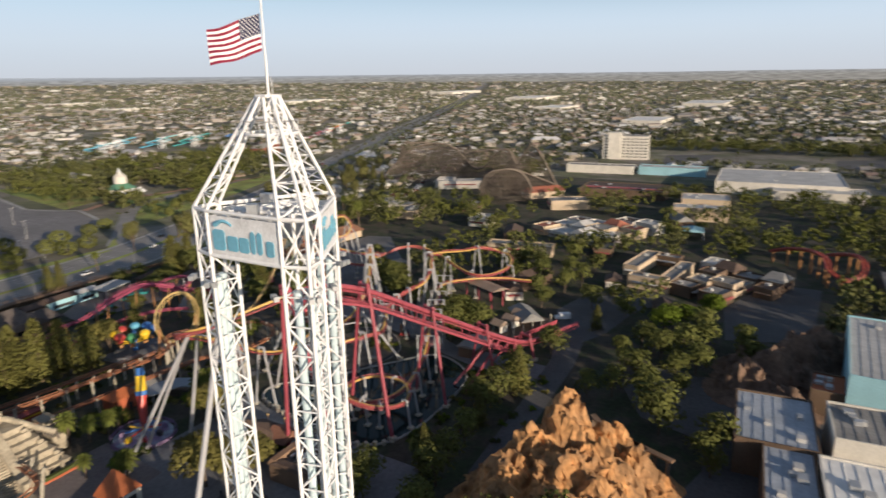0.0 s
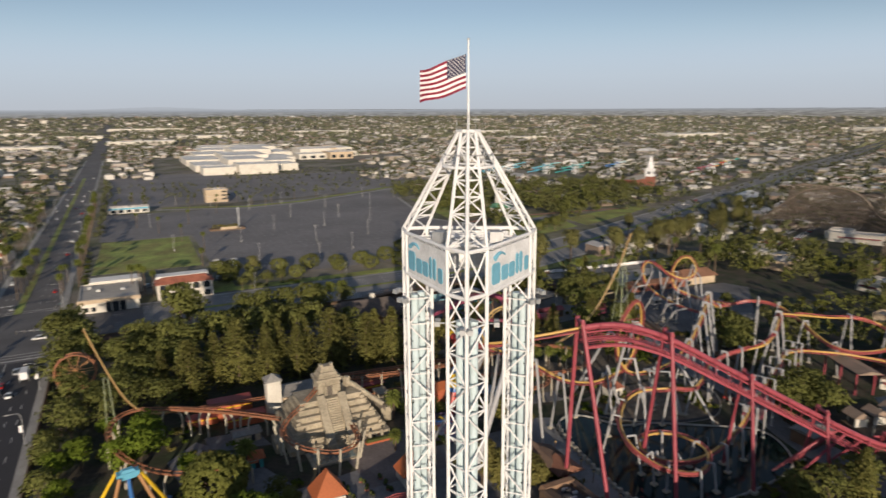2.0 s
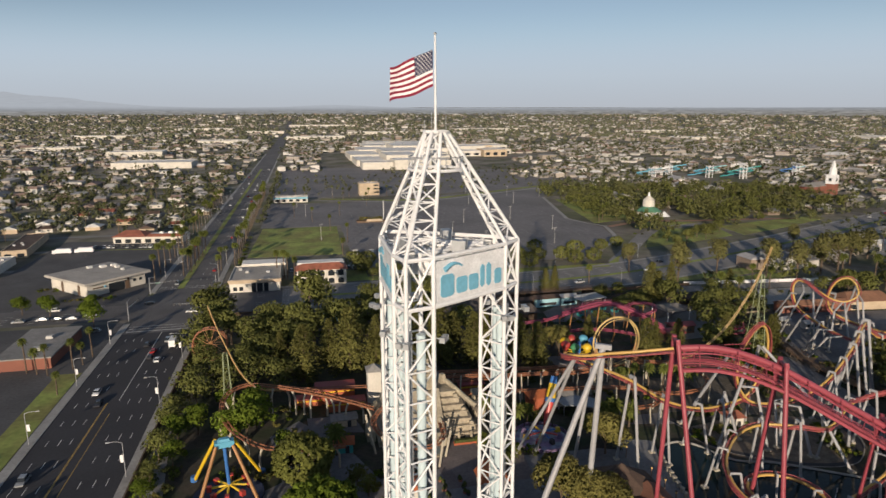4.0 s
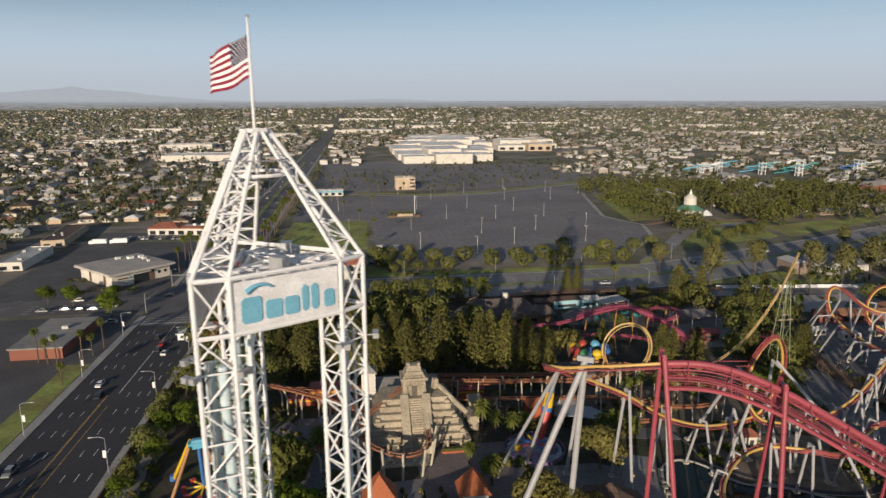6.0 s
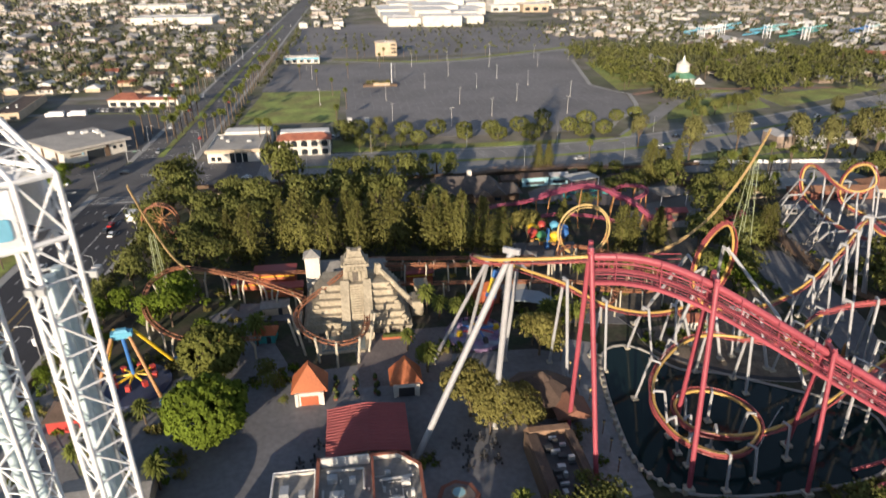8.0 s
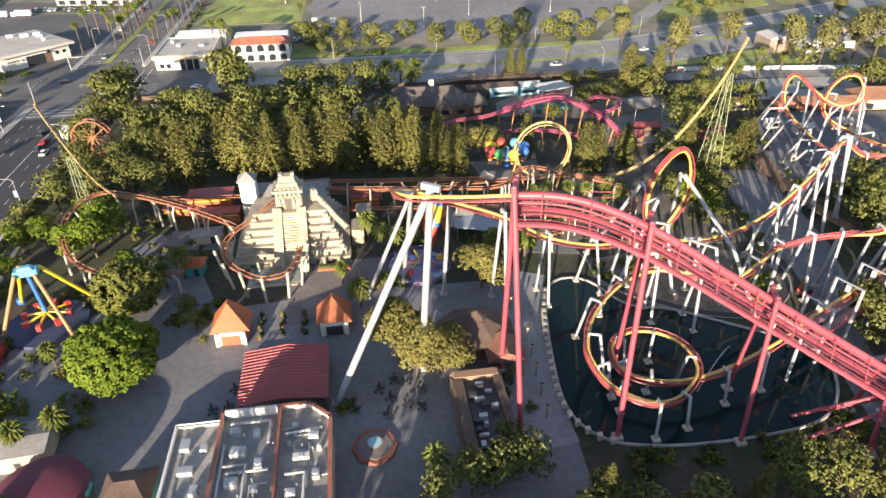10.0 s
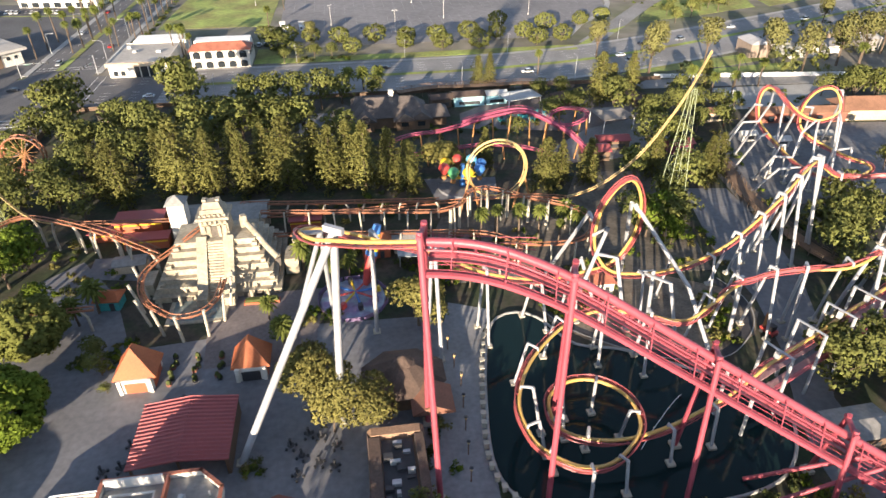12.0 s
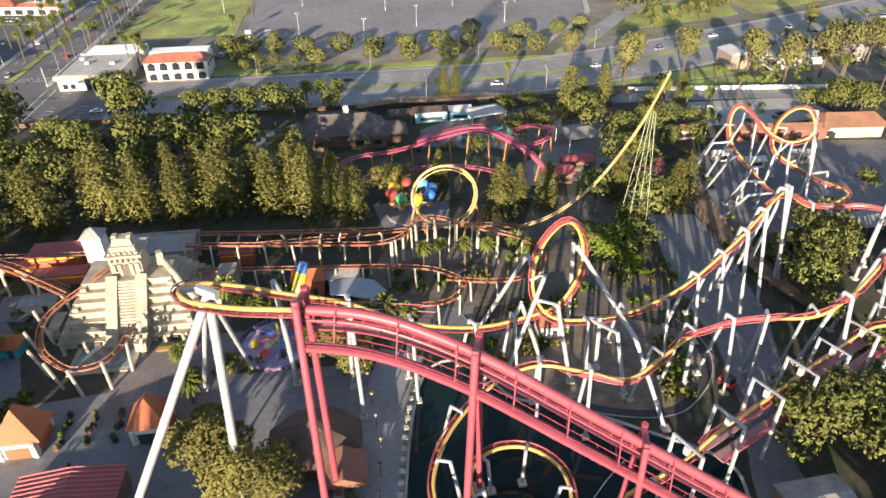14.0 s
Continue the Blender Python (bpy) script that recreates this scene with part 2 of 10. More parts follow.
# ---------------------------------------------------------------- mesh tools
class Geo:
    """Vertices and faces of one part, gathered from simple solids."""

    def __init__(self):
        self.v, self.f = [], []

    def add(self, verts, faces):
        n = len(self.v)
        self.v += [tuple(p) for p in verts]
        self.f += [tuple(n + i for i in f) for f in faces]
        return self

    def box(self, cx, cy, cz, sx, sy, sz, rz=0.0, taper=1.0):
        """A box whose base centre is (cx, cy, cz)."""
        c, s = math.cos(radians(rz)), math.sin(radians(rz))
        vs = []
        for z, k in ((0, 1.0), (sz, taper)):
            for a, b in ((-1, -1), (1, -1), (1, 1), (-1, 1)):
                x, y = a * sx / 2 * k, b * sy / 2 * k
                vs.append((cx + c * x - s * y, cy + s * x + c * y, cz + z))
        return self.add(vs, [(3, 2, 1, 0), (4, 5, 6, 7), (0, 1, 5, 4), (1, 2, 6, 5), (2, 3, 7, 6), (3, 0, 4, 7)])

    def tube(self, pts, r, n=6, r2=None, closed=False):
        """A round bar through the points; r2 is the radius at its end."""
        pts = [Vector(p) for p in pts]
        r2 = r if r2 is None else r2
        rings, ref = [], None
        m = len(pts)
        for i, p in enumerate(pts):
            a = pts[max(i - 1, 0)] if not closed else pts[i - 1]
            b = pts[min(i + 1, m - 1)] if not closed else pts[(i + 1) % m]
            d = (b - a).normalized()
            if ref is None:
                ref = Vector((0, 0, 1)) if abs(d.z) < 0.9 else Vector((1, 0, 0))
            side = d.cross(ref).normalized()
            up = side.cross(d)
            ref = up
            k = r + (r2 - r) * i / max(m - 1, 1)
            rings.append([p + (side * math.cos(2 * math.pi * j / n) + up * math.sin(2 * math.pi * j / n)) * k for j in range(n)])
        vs = [q for ring in rings for q in ring]
        fs = []
        for i in range(m if closed else m - 1):
            o, q = i * n, ((i + 1) % m) * n
            fs += [(o + j, o + (j + 1) % n, q + (j + 1) % n, q + j) for j in range(n)]
        if not closed:
            fs += [tuple(reversed(range(n))), tuple(range((m - 1) * n, m * n))]
        return self.add(vs, fs)

    def prism(self, outline, z0, z1, inset=0.0):
        """An upright prism over an outline; its top may draw in towards the middle."""
        n = len(outline)
        mx, my = sum(p[0] for p in outline) / n, sum(p[1] for p in outline) / n
        vs = [(x, y, z0) for x, y in outline] + [(x + (mx - x) * inset, y + (my - y) * inset, z1) for x, y in outline]
        return self.add(vs, [tuple(reversed(range(n))), tuple(range(n, 2 * n))] + [(i, (i + 1) % n, n + (i + 1) % n, n + i) for i in range(n)])

    def cone(self, x, y, z, r0, r1, h, n=10, turn=0.0):
        return self.prism([(x + r0 * math.cos(2 * math.pi * i / n + turn), y + r0 * math.sin(2 * math.pi * i / n + turn)) for i in range(n)], z, z + h, 1 - r1 / r0)

    def gable(self, cx, cy, z, sx, sy, h, rz=0.0, over=0.4, hip=0.0):
        """A pitched roof with its ridge along x; hip pulls the ridge's ends in."""
        c, s = math.cos(radians(rz)), math.sin(radians(rz))
        a, b = sx / 2 + over, sy / 2 + over
        k = a - hip
        raw = [(-a, -b, 0), (a, -b, 0), (a, b, 0), (-a, b, 0), (-k, 0, h), (k, 0, h),
               (-a, -b, -0.18), (a, -b, -0.18), (a, b, -0.18), (-a, b, -0.18)]
        vs = [(cx + c * x - s * y, cy + s * x + c * y, z + w) for x, y, w in raw]
        return self.add(vs, [(0, 1, 5, 4), (2, 3, 4, 5), (1, 2, 5), (3, 0, 4), (6, 7, 1, 0), (7, 8, 2, 1), (8, 9, 3, 2), (9, 6, 0, 3), (9, 8, 7, 6)])

    def dome(self, x, y, z, r, h, n=12, k=4):
        for i in range(k):
            a, b = math.pi / 2 * i / k, math.pi / 2 * (i + 1) / k
            self.cone(x, y, z + h * math.sin(a), r * math.cos(a), max(r * math.cos(b), 0.02 * r), h * (math.sin(b) - math.sin(a)), n)
        return self

    def shift(self, d):
        self.v = [(a + d[0], b + d[1], c + d[2]) for a, b, c in self.v]
        return self


def mesh_of(geo, material, smooth=False):
    me = bpy.data.meshes.new("mesh")
    me.from_pydata(geo.v, [], geo.f)
    me.materials.append(material)
    if smooth:
        me.polygons.foreach_set("use_smooth", [True] * len(me.polygons))
        me.set_sharp_from_angle(angle=radians(50))
    me.update()
    return me


def thing(name, at, label, category, group="", rz=0.0):
    """An Empty at a thing's base, the parent of its parts."""
    ob = new(name)
    k = shrink(at[1])
    ob.matrix_basis = pose(*uphill(at), 0, 0, rz) @ Matrix.Diagonal((k, k, k, 1))
    ob.empty_display_size = 0.5
    return tagged(ob, label, category, group)


def part(name, geo, material, parent, label="", smooth=False):
    ob = new(name, geo if isinstance(geo, bpy.types.Mesh) else mesh_of(geo, material, smooth))
    ob.parent = parent
    if label:
        tagged(ob, label)
    return ob


def setting(name, geo, material, label="", category="", smooth=False, kind="structure", laid=True):
    if laid:
        geo.v = [uphill(p) for p in geo.v]
    ob = new(name, mesh_of(geo, material, smooth))
    return tagged(ob, label, category, "", kind)


def place(ob, x, y, z=0.0, rz=0.0, k=1.0, kz=None):
    """A copy of a thing at a new spot, turned and sized."""
    m = pose(*uphill((x, y, z)), 0, 0, rz) @ Matrix.Diagonal((k, k, k if kz is None else kz, 1)) @ Matrix.Scale(shrink(y), 4)
    m[3][3] = 1.0
    return copy_thing(ob, m)


def spline(ctrl, step=1.0):
    """Even points along a smooth curve through the control points."""
    P = [Vector(p) for p in ctrl]
    P = [P[0] * 2 - P[1]] + P + [P[-1] * 2 - P[-2]]
    out = []
    for i in range(1, len(P) - 2):
        a, b, c, d = P[i - 1:i + 3]
        n = max(2, int((c - b).length / 0.25))
        for j in range(n):
            t = j / n
            out.append(0.5 * ((2 * b) + (c - a) * t + (2 * a - 5 * b + 4 * c - d) * t * t + (3 * b - a - 3 * c + d) * t ** 3))
    out.append(P[-2])
    res, acc = [out[0]], 0.0
    for a, b in zip(out, out[1:]):
        acc += (b - a).length
        if acc >= step:
            res.append(b)
            acc = 0.0
    return res


def band(line, half0, half1, z):
    """A flat strip along a plan line, from half0 to half1 beside it."""
    g = Geo()
    vs = []
    for i, p in enumerate(line):
        a, b = line[max(i - 1, 0)], line[min(i + 1, len(line) - 1)]
        dx, dy = b[0] - a[0], b[1] - a[1]
        l = math.hypot(dx, dy)
        nx, ny = -dy / l, dx / l
        vs += [(p[0] + nx * half0, p[1] + ny * half0, z), (p[0] + nx * half1, p[1] + ny * half1, z)]
    s = 1 if half1 < half0 else -1
    fs = [(2 * i, 2 * i + 2, 2 * i + 3, 2 * i + 1)[::-s] for i in range(len(line) - 1)]
    return g.add(vs, fs)


def slab(outline, z0, z1):
    return Geo().prism(outline, z0, z1)


def rect(x0, y0, x1, y1):
    return [(x0, y0), (x1, y0), (x1, y1), (x0, y1)]


# ---------------------------------------------------------------- ground, roads, water
g = Geo()
gx = [-4800 + 160 * i for i in range(61)]
gy = [RISE_FROM + 160 * i for i in range(-33, 29)]
g.add([(x, y, ground_z(x, y)) for x in gx for y in gy], [(i * 62 + j, (i + 1) * 62 + j, (i + 1) * 62 + j + 1, i * 62 + j + 1) for i in range(60) for j in range(61)])
setting("ground", g, SUBURB, "dry suburban ground of lawns, drives and bare earth", "ground", laid=False)

# the far rim: flat land, low hills and grey evening air, haze painted as glow
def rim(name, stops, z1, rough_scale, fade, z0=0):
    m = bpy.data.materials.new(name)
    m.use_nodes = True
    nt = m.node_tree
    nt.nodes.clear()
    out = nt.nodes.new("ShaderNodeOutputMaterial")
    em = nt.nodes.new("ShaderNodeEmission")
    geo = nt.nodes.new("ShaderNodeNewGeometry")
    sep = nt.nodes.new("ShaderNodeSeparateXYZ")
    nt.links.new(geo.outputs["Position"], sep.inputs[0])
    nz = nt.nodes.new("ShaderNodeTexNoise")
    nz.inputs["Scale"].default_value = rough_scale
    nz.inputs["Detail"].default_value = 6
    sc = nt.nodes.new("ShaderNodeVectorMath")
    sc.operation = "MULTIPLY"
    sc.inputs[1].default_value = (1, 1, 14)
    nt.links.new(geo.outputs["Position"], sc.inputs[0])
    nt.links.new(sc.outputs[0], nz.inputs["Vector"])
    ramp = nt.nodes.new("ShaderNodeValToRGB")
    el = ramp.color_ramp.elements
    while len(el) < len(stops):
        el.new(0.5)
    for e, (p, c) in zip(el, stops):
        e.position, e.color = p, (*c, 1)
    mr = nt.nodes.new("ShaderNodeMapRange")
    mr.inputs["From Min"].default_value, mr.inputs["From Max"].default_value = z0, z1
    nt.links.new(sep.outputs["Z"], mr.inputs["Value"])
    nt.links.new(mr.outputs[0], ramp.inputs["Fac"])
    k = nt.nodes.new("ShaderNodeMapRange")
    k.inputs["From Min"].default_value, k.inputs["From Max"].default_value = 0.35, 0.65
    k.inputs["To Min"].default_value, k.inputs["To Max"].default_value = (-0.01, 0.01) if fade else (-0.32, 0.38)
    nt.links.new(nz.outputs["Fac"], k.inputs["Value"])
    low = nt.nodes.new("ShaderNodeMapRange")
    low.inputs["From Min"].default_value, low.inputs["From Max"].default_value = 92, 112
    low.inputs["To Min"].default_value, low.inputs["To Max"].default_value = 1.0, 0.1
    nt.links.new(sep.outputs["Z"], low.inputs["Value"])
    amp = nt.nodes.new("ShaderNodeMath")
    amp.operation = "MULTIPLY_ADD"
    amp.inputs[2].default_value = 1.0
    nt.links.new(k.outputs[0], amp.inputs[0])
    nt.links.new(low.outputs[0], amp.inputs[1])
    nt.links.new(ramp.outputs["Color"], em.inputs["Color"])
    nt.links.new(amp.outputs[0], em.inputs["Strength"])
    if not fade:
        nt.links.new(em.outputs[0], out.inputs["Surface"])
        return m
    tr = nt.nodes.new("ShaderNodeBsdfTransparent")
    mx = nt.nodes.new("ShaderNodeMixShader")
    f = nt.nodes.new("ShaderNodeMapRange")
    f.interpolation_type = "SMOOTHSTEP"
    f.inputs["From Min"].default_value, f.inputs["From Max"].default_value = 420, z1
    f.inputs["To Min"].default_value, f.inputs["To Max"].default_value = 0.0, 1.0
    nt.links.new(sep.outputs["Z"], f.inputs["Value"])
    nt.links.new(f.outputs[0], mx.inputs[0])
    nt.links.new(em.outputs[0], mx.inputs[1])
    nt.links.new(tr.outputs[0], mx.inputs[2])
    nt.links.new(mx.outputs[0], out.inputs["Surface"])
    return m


def hill(a):
    """Height of the far skyline by bearing."""
    h = 108 + 22 * math.sin(a - 0.3) + 2 * noise.noise(Vector((a * 9, 0, 0))) + 2 * noise.noise(Vector((a * 60, 0, 0)))
    h += 24 * math.exp(-((a - 1.52) / 0.07) ** 2) * (0.8 + 0.3 * noise.noise(Vector((a * 22, 3, 0))))
    h += 88 * math.exp(-((a - 1.95) / 0.12) ** 2) * (0.9 + 0.25 * noise.noise(Vector((a * 30, 5, 0))))
    return h


def ring_wall(r, top):
    n = 480
    return Geo().add([(50 + r * math.cos(2 * math.pi * i / n), 10 + r * math.sin(2 * math.pi * i / n), z if z < 0 else top(2 * math.pi * i / n))
                      for i in range(n) for z in (-1, 1)], [(2 * i, 2 * ((i + 1) % n), 2 * ((i + 1) % n) + 1, 2 * i + 1) for i in range(n)])


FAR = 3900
# both rings glow; the haze is painted into their height ramps
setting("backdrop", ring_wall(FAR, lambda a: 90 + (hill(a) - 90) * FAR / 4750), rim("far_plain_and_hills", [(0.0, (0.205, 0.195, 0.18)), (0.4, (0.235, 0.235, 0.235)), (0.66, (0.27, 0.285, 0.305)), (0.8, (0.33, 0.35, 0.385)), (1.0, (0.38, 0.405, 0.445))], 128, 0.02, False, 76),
        "glowing backdrop of plain and low hills with painted haze", "horizon", laid=False)
setting("sky_haze", ring_wall(4768, lambda a: 880), rim("painted_haze", [(0.1, (0.43, 0.455, 0.50)), (0.4, (0.455, 0.52, 0.59)), (1.0, (0.41, 0.56, 0.71))], 880, 0.001, True), "glowing ring of painted grey-blue evening haze low in the sky", "sky", laid=False)

ROAD_A = [(-33.5, y) for y in [-400, -200, -50, 50, 150, 250] + [RISE_FROM + 90 * i for i in range(100)]]
ROAD_B = [(p.x, p.y) for p in spline([(-1500, 302, 0), (-700, 302, 0), (-300, 302, 0), (-40, 302, 0), (100, 302, 0), (165, 304, 0), (225, 315, 0), (320, 348, 0), (420, 388, 0),
                                      (650, 488, 0), (900, 596, 0), (1400, 810, 0), (2400, 1240, 0), (4300, 2060, 0)], 12)]

def far_lift(g):
    g.v = [(x, y, z + 0.0006 * max(0, math.hypot(x, y) - 900)) for x, y, z in g.v]
    return g


# shade on the avenue and the crossing is put into this darker asphalt
SHADEASPHALT = mat("shade_darkened_asphalt", (0.115, 0.11, 0.11), 0.88, var=0.25, big=0.05, fine=1.2, bump=0.1)
setting("road_north", far_lift(band(ROAD_A, 14.2, -14.2, 0.05)), SHADEASPHALT, "six-lane grey asphalt avenue with worn lane paint", "road")
# the avenue is darker up to the crossing
setting("road_patch", slab(rect(-47.7, -300, -19.3, 262), 0.0, 0.058), DARKASPHALT, "darker asphalt of the near avenue", "road")
setting("road_cross", far_lift(band([p for p in ROAD_B if p[0] > 4], 19.5, -19.5, 0.055)), ASPHALT, "wide asphalt boulevard with a planted median", "road")
setting("road_cross", far_lift(band([p for p in ROAD_B if p[0] < 16], 19.5, -19.5, 0.0535)), SHADEASPHALT, "asphalt of the boulevard and its crossing, darkened for shade", "road")
for k, (a, b) in enumerate(((17.0, 14.2), (-14.2, -17.0))):
    for y0, y1 in ((-400, 276), (326, 1500)):
        g = Geo()
        x0, x1 = -33.5 - a, -33.5 - b
        n = max(1, int((y1 - y0) / 60))
        for i in range(n):
            g.prism(rect(x0, y0 + (y1 - y0) * i / n, x1, y0 + (y1 - y0) * (i + 1) / n), 0, 0.2)
        setting("pavement", g, PAVELIGHT, "pale concrete sidewalk along the avenue", "sidewalk")
near_b = [p for p in ROAD_B if -14 < p[0] < 1500]
setting("pavement", band(near_b, 22.5, 19.5, 0.16), PAVELIGHT, "pale concrete sidewalk along the boulevard", "sidewalk")
setting("pavement", band(near_b, -19.5, -22.0, 0.16), PAVELIGHT, "pale concrete sidewalk beside the park wall", "sidewalk")
# planted medians
med = [p for p in ROAD_B if 20 < p[0] < 1200]
setting("median", band(med, 2.2, -1.0, 0.22), GRASS, "narrow mown grass median with pale kerbs", "median")
setting("median", band([(-36.5, y) for y in range(332, 1100, 24)], 1.6, -1.6, 0.2), GRASS, "narrow planted median of the avenue", "median")

# lane paint
g = Geo()
for x in (-44.4, -41.2, -38.2, -29.0, -25.6, -22.6):
    for y in range(-60, 270, 12):
        g.prism(rect(x - 0.09, y, x + 0.09, y + 3.4), 0.059, 0.068)
    for y in range(335, 1300, 13):
        g.prism(rect(x - 0.09, y, x + 0.09, y + 3.4), 0.059, 0.068)
g.prism(rect(-32.3, 195, -32.05, 262), 0.059, 0.068)
g.prism(rect(-47.0, 264.5, -20.0, 265.1), 0.059, 0.068)
for y0 in (268, 333):
    for y in (y0, y0 + 3.2):
        g.prism(rect(-47.0, y, -20.0, y + 0.3), 0.059, 0.068)
for x in (-16.5, -13):
    g.prism(rect(x, 284, x + 0.3, 320), 0.056, 0.065)
setting("road_paint", g, LINE, "worn white lane dashes and crossing lines", "road marking")
g = Geo()
for off in (15.8, 12.4, 8.9, 5.6, -4.6, -8.2, -11.8, -15.4):
    for i in range(0, len(ROAD_B) - 1):
        p, q = ROAD_B[i], ROAD_B[i + 1]
        if -11 < p[0] < 900 or -400 < p[0] < -60:
            dx, dy = q[0] - p[0], q[1] - p[1]
            l = math.hypot(dx, dy)
            dx, dy = dx / l, dy / l
            a = (p[0] - dy * off, p[1] + dx * off)
            g.prism([(a[0] + dy * 0.09, a[1] - dx * 0.09), (a[0] + dy * 0.09 + dx * 3.5, a[1] - dx * 0.09 + dy * 3.5),
                     (a[0] - dy * 0.09 + dx * 3.5, a[1] + dx * 0.09 + dy * 3.5), (a[0] - dy * 0.09, a[1] + dx * 0.09)], 0.056, 0.066)
setting("road_paint", g, LINE, "worn white lane dashes of the boulevard", "road marking")
g = Geo()
for x in (-35.5, -35.2, -32.6):
    g.prism(rect(x - 0.08, -60, x + 0.08, 194 if x < -33 else 186), 0.059, 0.068)
setting("road_paint", g, LINEY, "double yellow centre line", "road marking")

# parking lot beyond the boulevard
setting("parking_lot", slab([(58, 352), (204, 352), (248, 400), (262, 452), (250, 497), (283, 634), (318, 722), (60, 640), (-6, 652), (-6, 508), (57, 506)], 0.0, 0.07), LOT,
        "vast empty dark asphalt parking lot with faint bay lines", "parking lot")
setting("parking_lot", slab(rect(-8, 690, 150, 1070), 0.0, 0.045), LOT, "older grey mall parking with planted rows", "parking lot")
setting("parking_lot", slab([(318, 722), (330, 732), (470, 770), (470, 985), (150, 985), (150, 690)], 0.0, 0.048), LOT, "mall parking lot with planted rows", "parking lot")
setting("pavement", band([(40, 664), (80, 652), (120, 636), (180, 648), (318, 725), (460, 766)], 2.2, -2.2, 0.14), PAVELIGHT, "pale concrete walk along the lot's far side", "sidewalk")
setting("pavement", band([(283, 636), (251, 497), (258, 470), (266, 455), (256, 420), (248, 402), (222, 372), (208, 350)], 1.6, -1.6, 0.16), PAVELIGHT, "pale concrete kerb walk round the lot", "sidewalk")
setting("median", band([(46, 676), (84, 664), (122, 648), (180, 660), (310, 736), (460, 778)], 5, -5, 0.12), GRASS, "planted strip of grass and palms behind the lot", "lawn")
g = Geo()
for x in range(64, 250, 6):
    for y0 in range(372, 620, 50):
        if x < 250 - max(0, y0 - 430) * 0.02:
            g.prism(rect(x - 0.06, y0, x + 0.06, y0 + 36), 0.071, 0.08)
setting("bay_lines", g, mat("faded_bay_paint", (0.31, 0.305, 0.30), 0.85, var=0.3), "faded white parking bay lines", "road marking")
setting("service_road", band([(214, 336), (244, 372), (276, 412), (312, 440), (352, 446)], 5, -5, 0.09), ASPHALT, "narrow access road beside the garden lawn", "road")
setting("path", band([(268, 452), (305, 470), (350, 462), (400, 458), (445, 452)], 3, -3, 0.1), mat("terracotta_paving", (0.30, 0.17, 0.12), 0.85), "terracotta paved garden walk with low walls", "path")

# lawns
for outline, lab in (([(-8, 400), (52, 398), (54, 504), (-4, 504)], "wide sunlit lawn crossed by tree shadows"),
                     (rect(62, 327, 206, 335), "strip of mown grass beside the boulevard"),
                     ([(208, 334), (222, 338), (246, 366), (236, 360), (222, 350)], "corner of mown grass by the access road"),
                     ([(254, 372), (292, 380), (340, 396), (352, 436), (300, 430), (276, 404)], "mown garden lawn with clipped shrubs"),
                     ([(350, 396), (420, 424), (470, 448), (470, 462), (400, 446), (354, 432)], "long garden lawn under trees"),
                     ([(284, 440), (348, 452), (346, 458), (305, 464)], "narrow garden lawn below the paved walk"),
                     ([(212, 287), (262, 290), (292, 298), (330, 312), (326, 320), (288, 308), (250, 299), (228, 297)], "grass verge under street trees"),
                     ([(330, 312), (420, 344), (416, 354), (326, 320)], "grass verge along the boulevard bend"),
                     ([(240, 280), (285, 280), (300, 292), (258, 288)], "sunlit lawn behind the white wall"),
                     (rect(150, 279.5, 205, 282.5), "thin grass verge beside the park wall"),
                     ([(264, 470), (300, 480), (330, 540), (300, 610), (290, 620)], "dry grass bank beside the lot"),
                     (rect(50, 328, 62, 352), "corner lawn beside the driveway")):
    setting("lawn", slab(outline, 0.0, 0.1), GRASS, lab, "lawn")

for outline in ([(684, 126), (760, 135), (781, 83), (690, 88)], [(704, -30), (773, -32), (791, -76), (722, -70)]):
    setting("parking_lot", slab(outline, 0.0, 0.06), ASPHALTSHOP, "dark parking lot behind the exhibition halls", "parking lot")
setting("parking_lot", slab([(-138, 306), (-50.6, 306), (-50.6, 466), (-138, 482)], 0.0, 0.05), ASPHALTSHOP, "dark asphalt lot round the white hall and shops", "parking lot")
setting("planting_bed", slab([(-108, 343), (-79.5, 314.5), (-52, 340), (-56, 344), (-79.4, 322), (-103, 346)], 0.0, 0.12), mat("dry_ground_cover", (0.15, 0.115, 0.06), 0.95, var=0.4, big=0.3, fine=2, bump=0.4), "dry tawny ground cover round the white hall", "planting")
setting("lawn", slab([(-118, 447), (-52, 438), (-52, 440), (-118, 449.4)], 0.0, 0.12), GRASS, "thin green strip before the shops", "lawn")
g = Geo()
for i in range(20):
    g.prism(rect(-116 + i * 3.0, 452 - i * 0.45, -115.88 + i * 3.0, 457 - i * 0.45), 0.051, 0.06)
setting("bay_lines", g, LINE, "white parking bay lines before the shops", "road marking")
setting("parking_lot", slab(rect(-132, 170, -50.6, 278), 0.0, 0.05), ASPHALTSHOP, "small asphalt parking lot round the brick shop", "parking lot")
setting("lawn", slab(rect(-59, 120, -51, 222), 0.0, 0.09), GRASS, "strip of lawn beside the avenue sidewalk", "lawn")
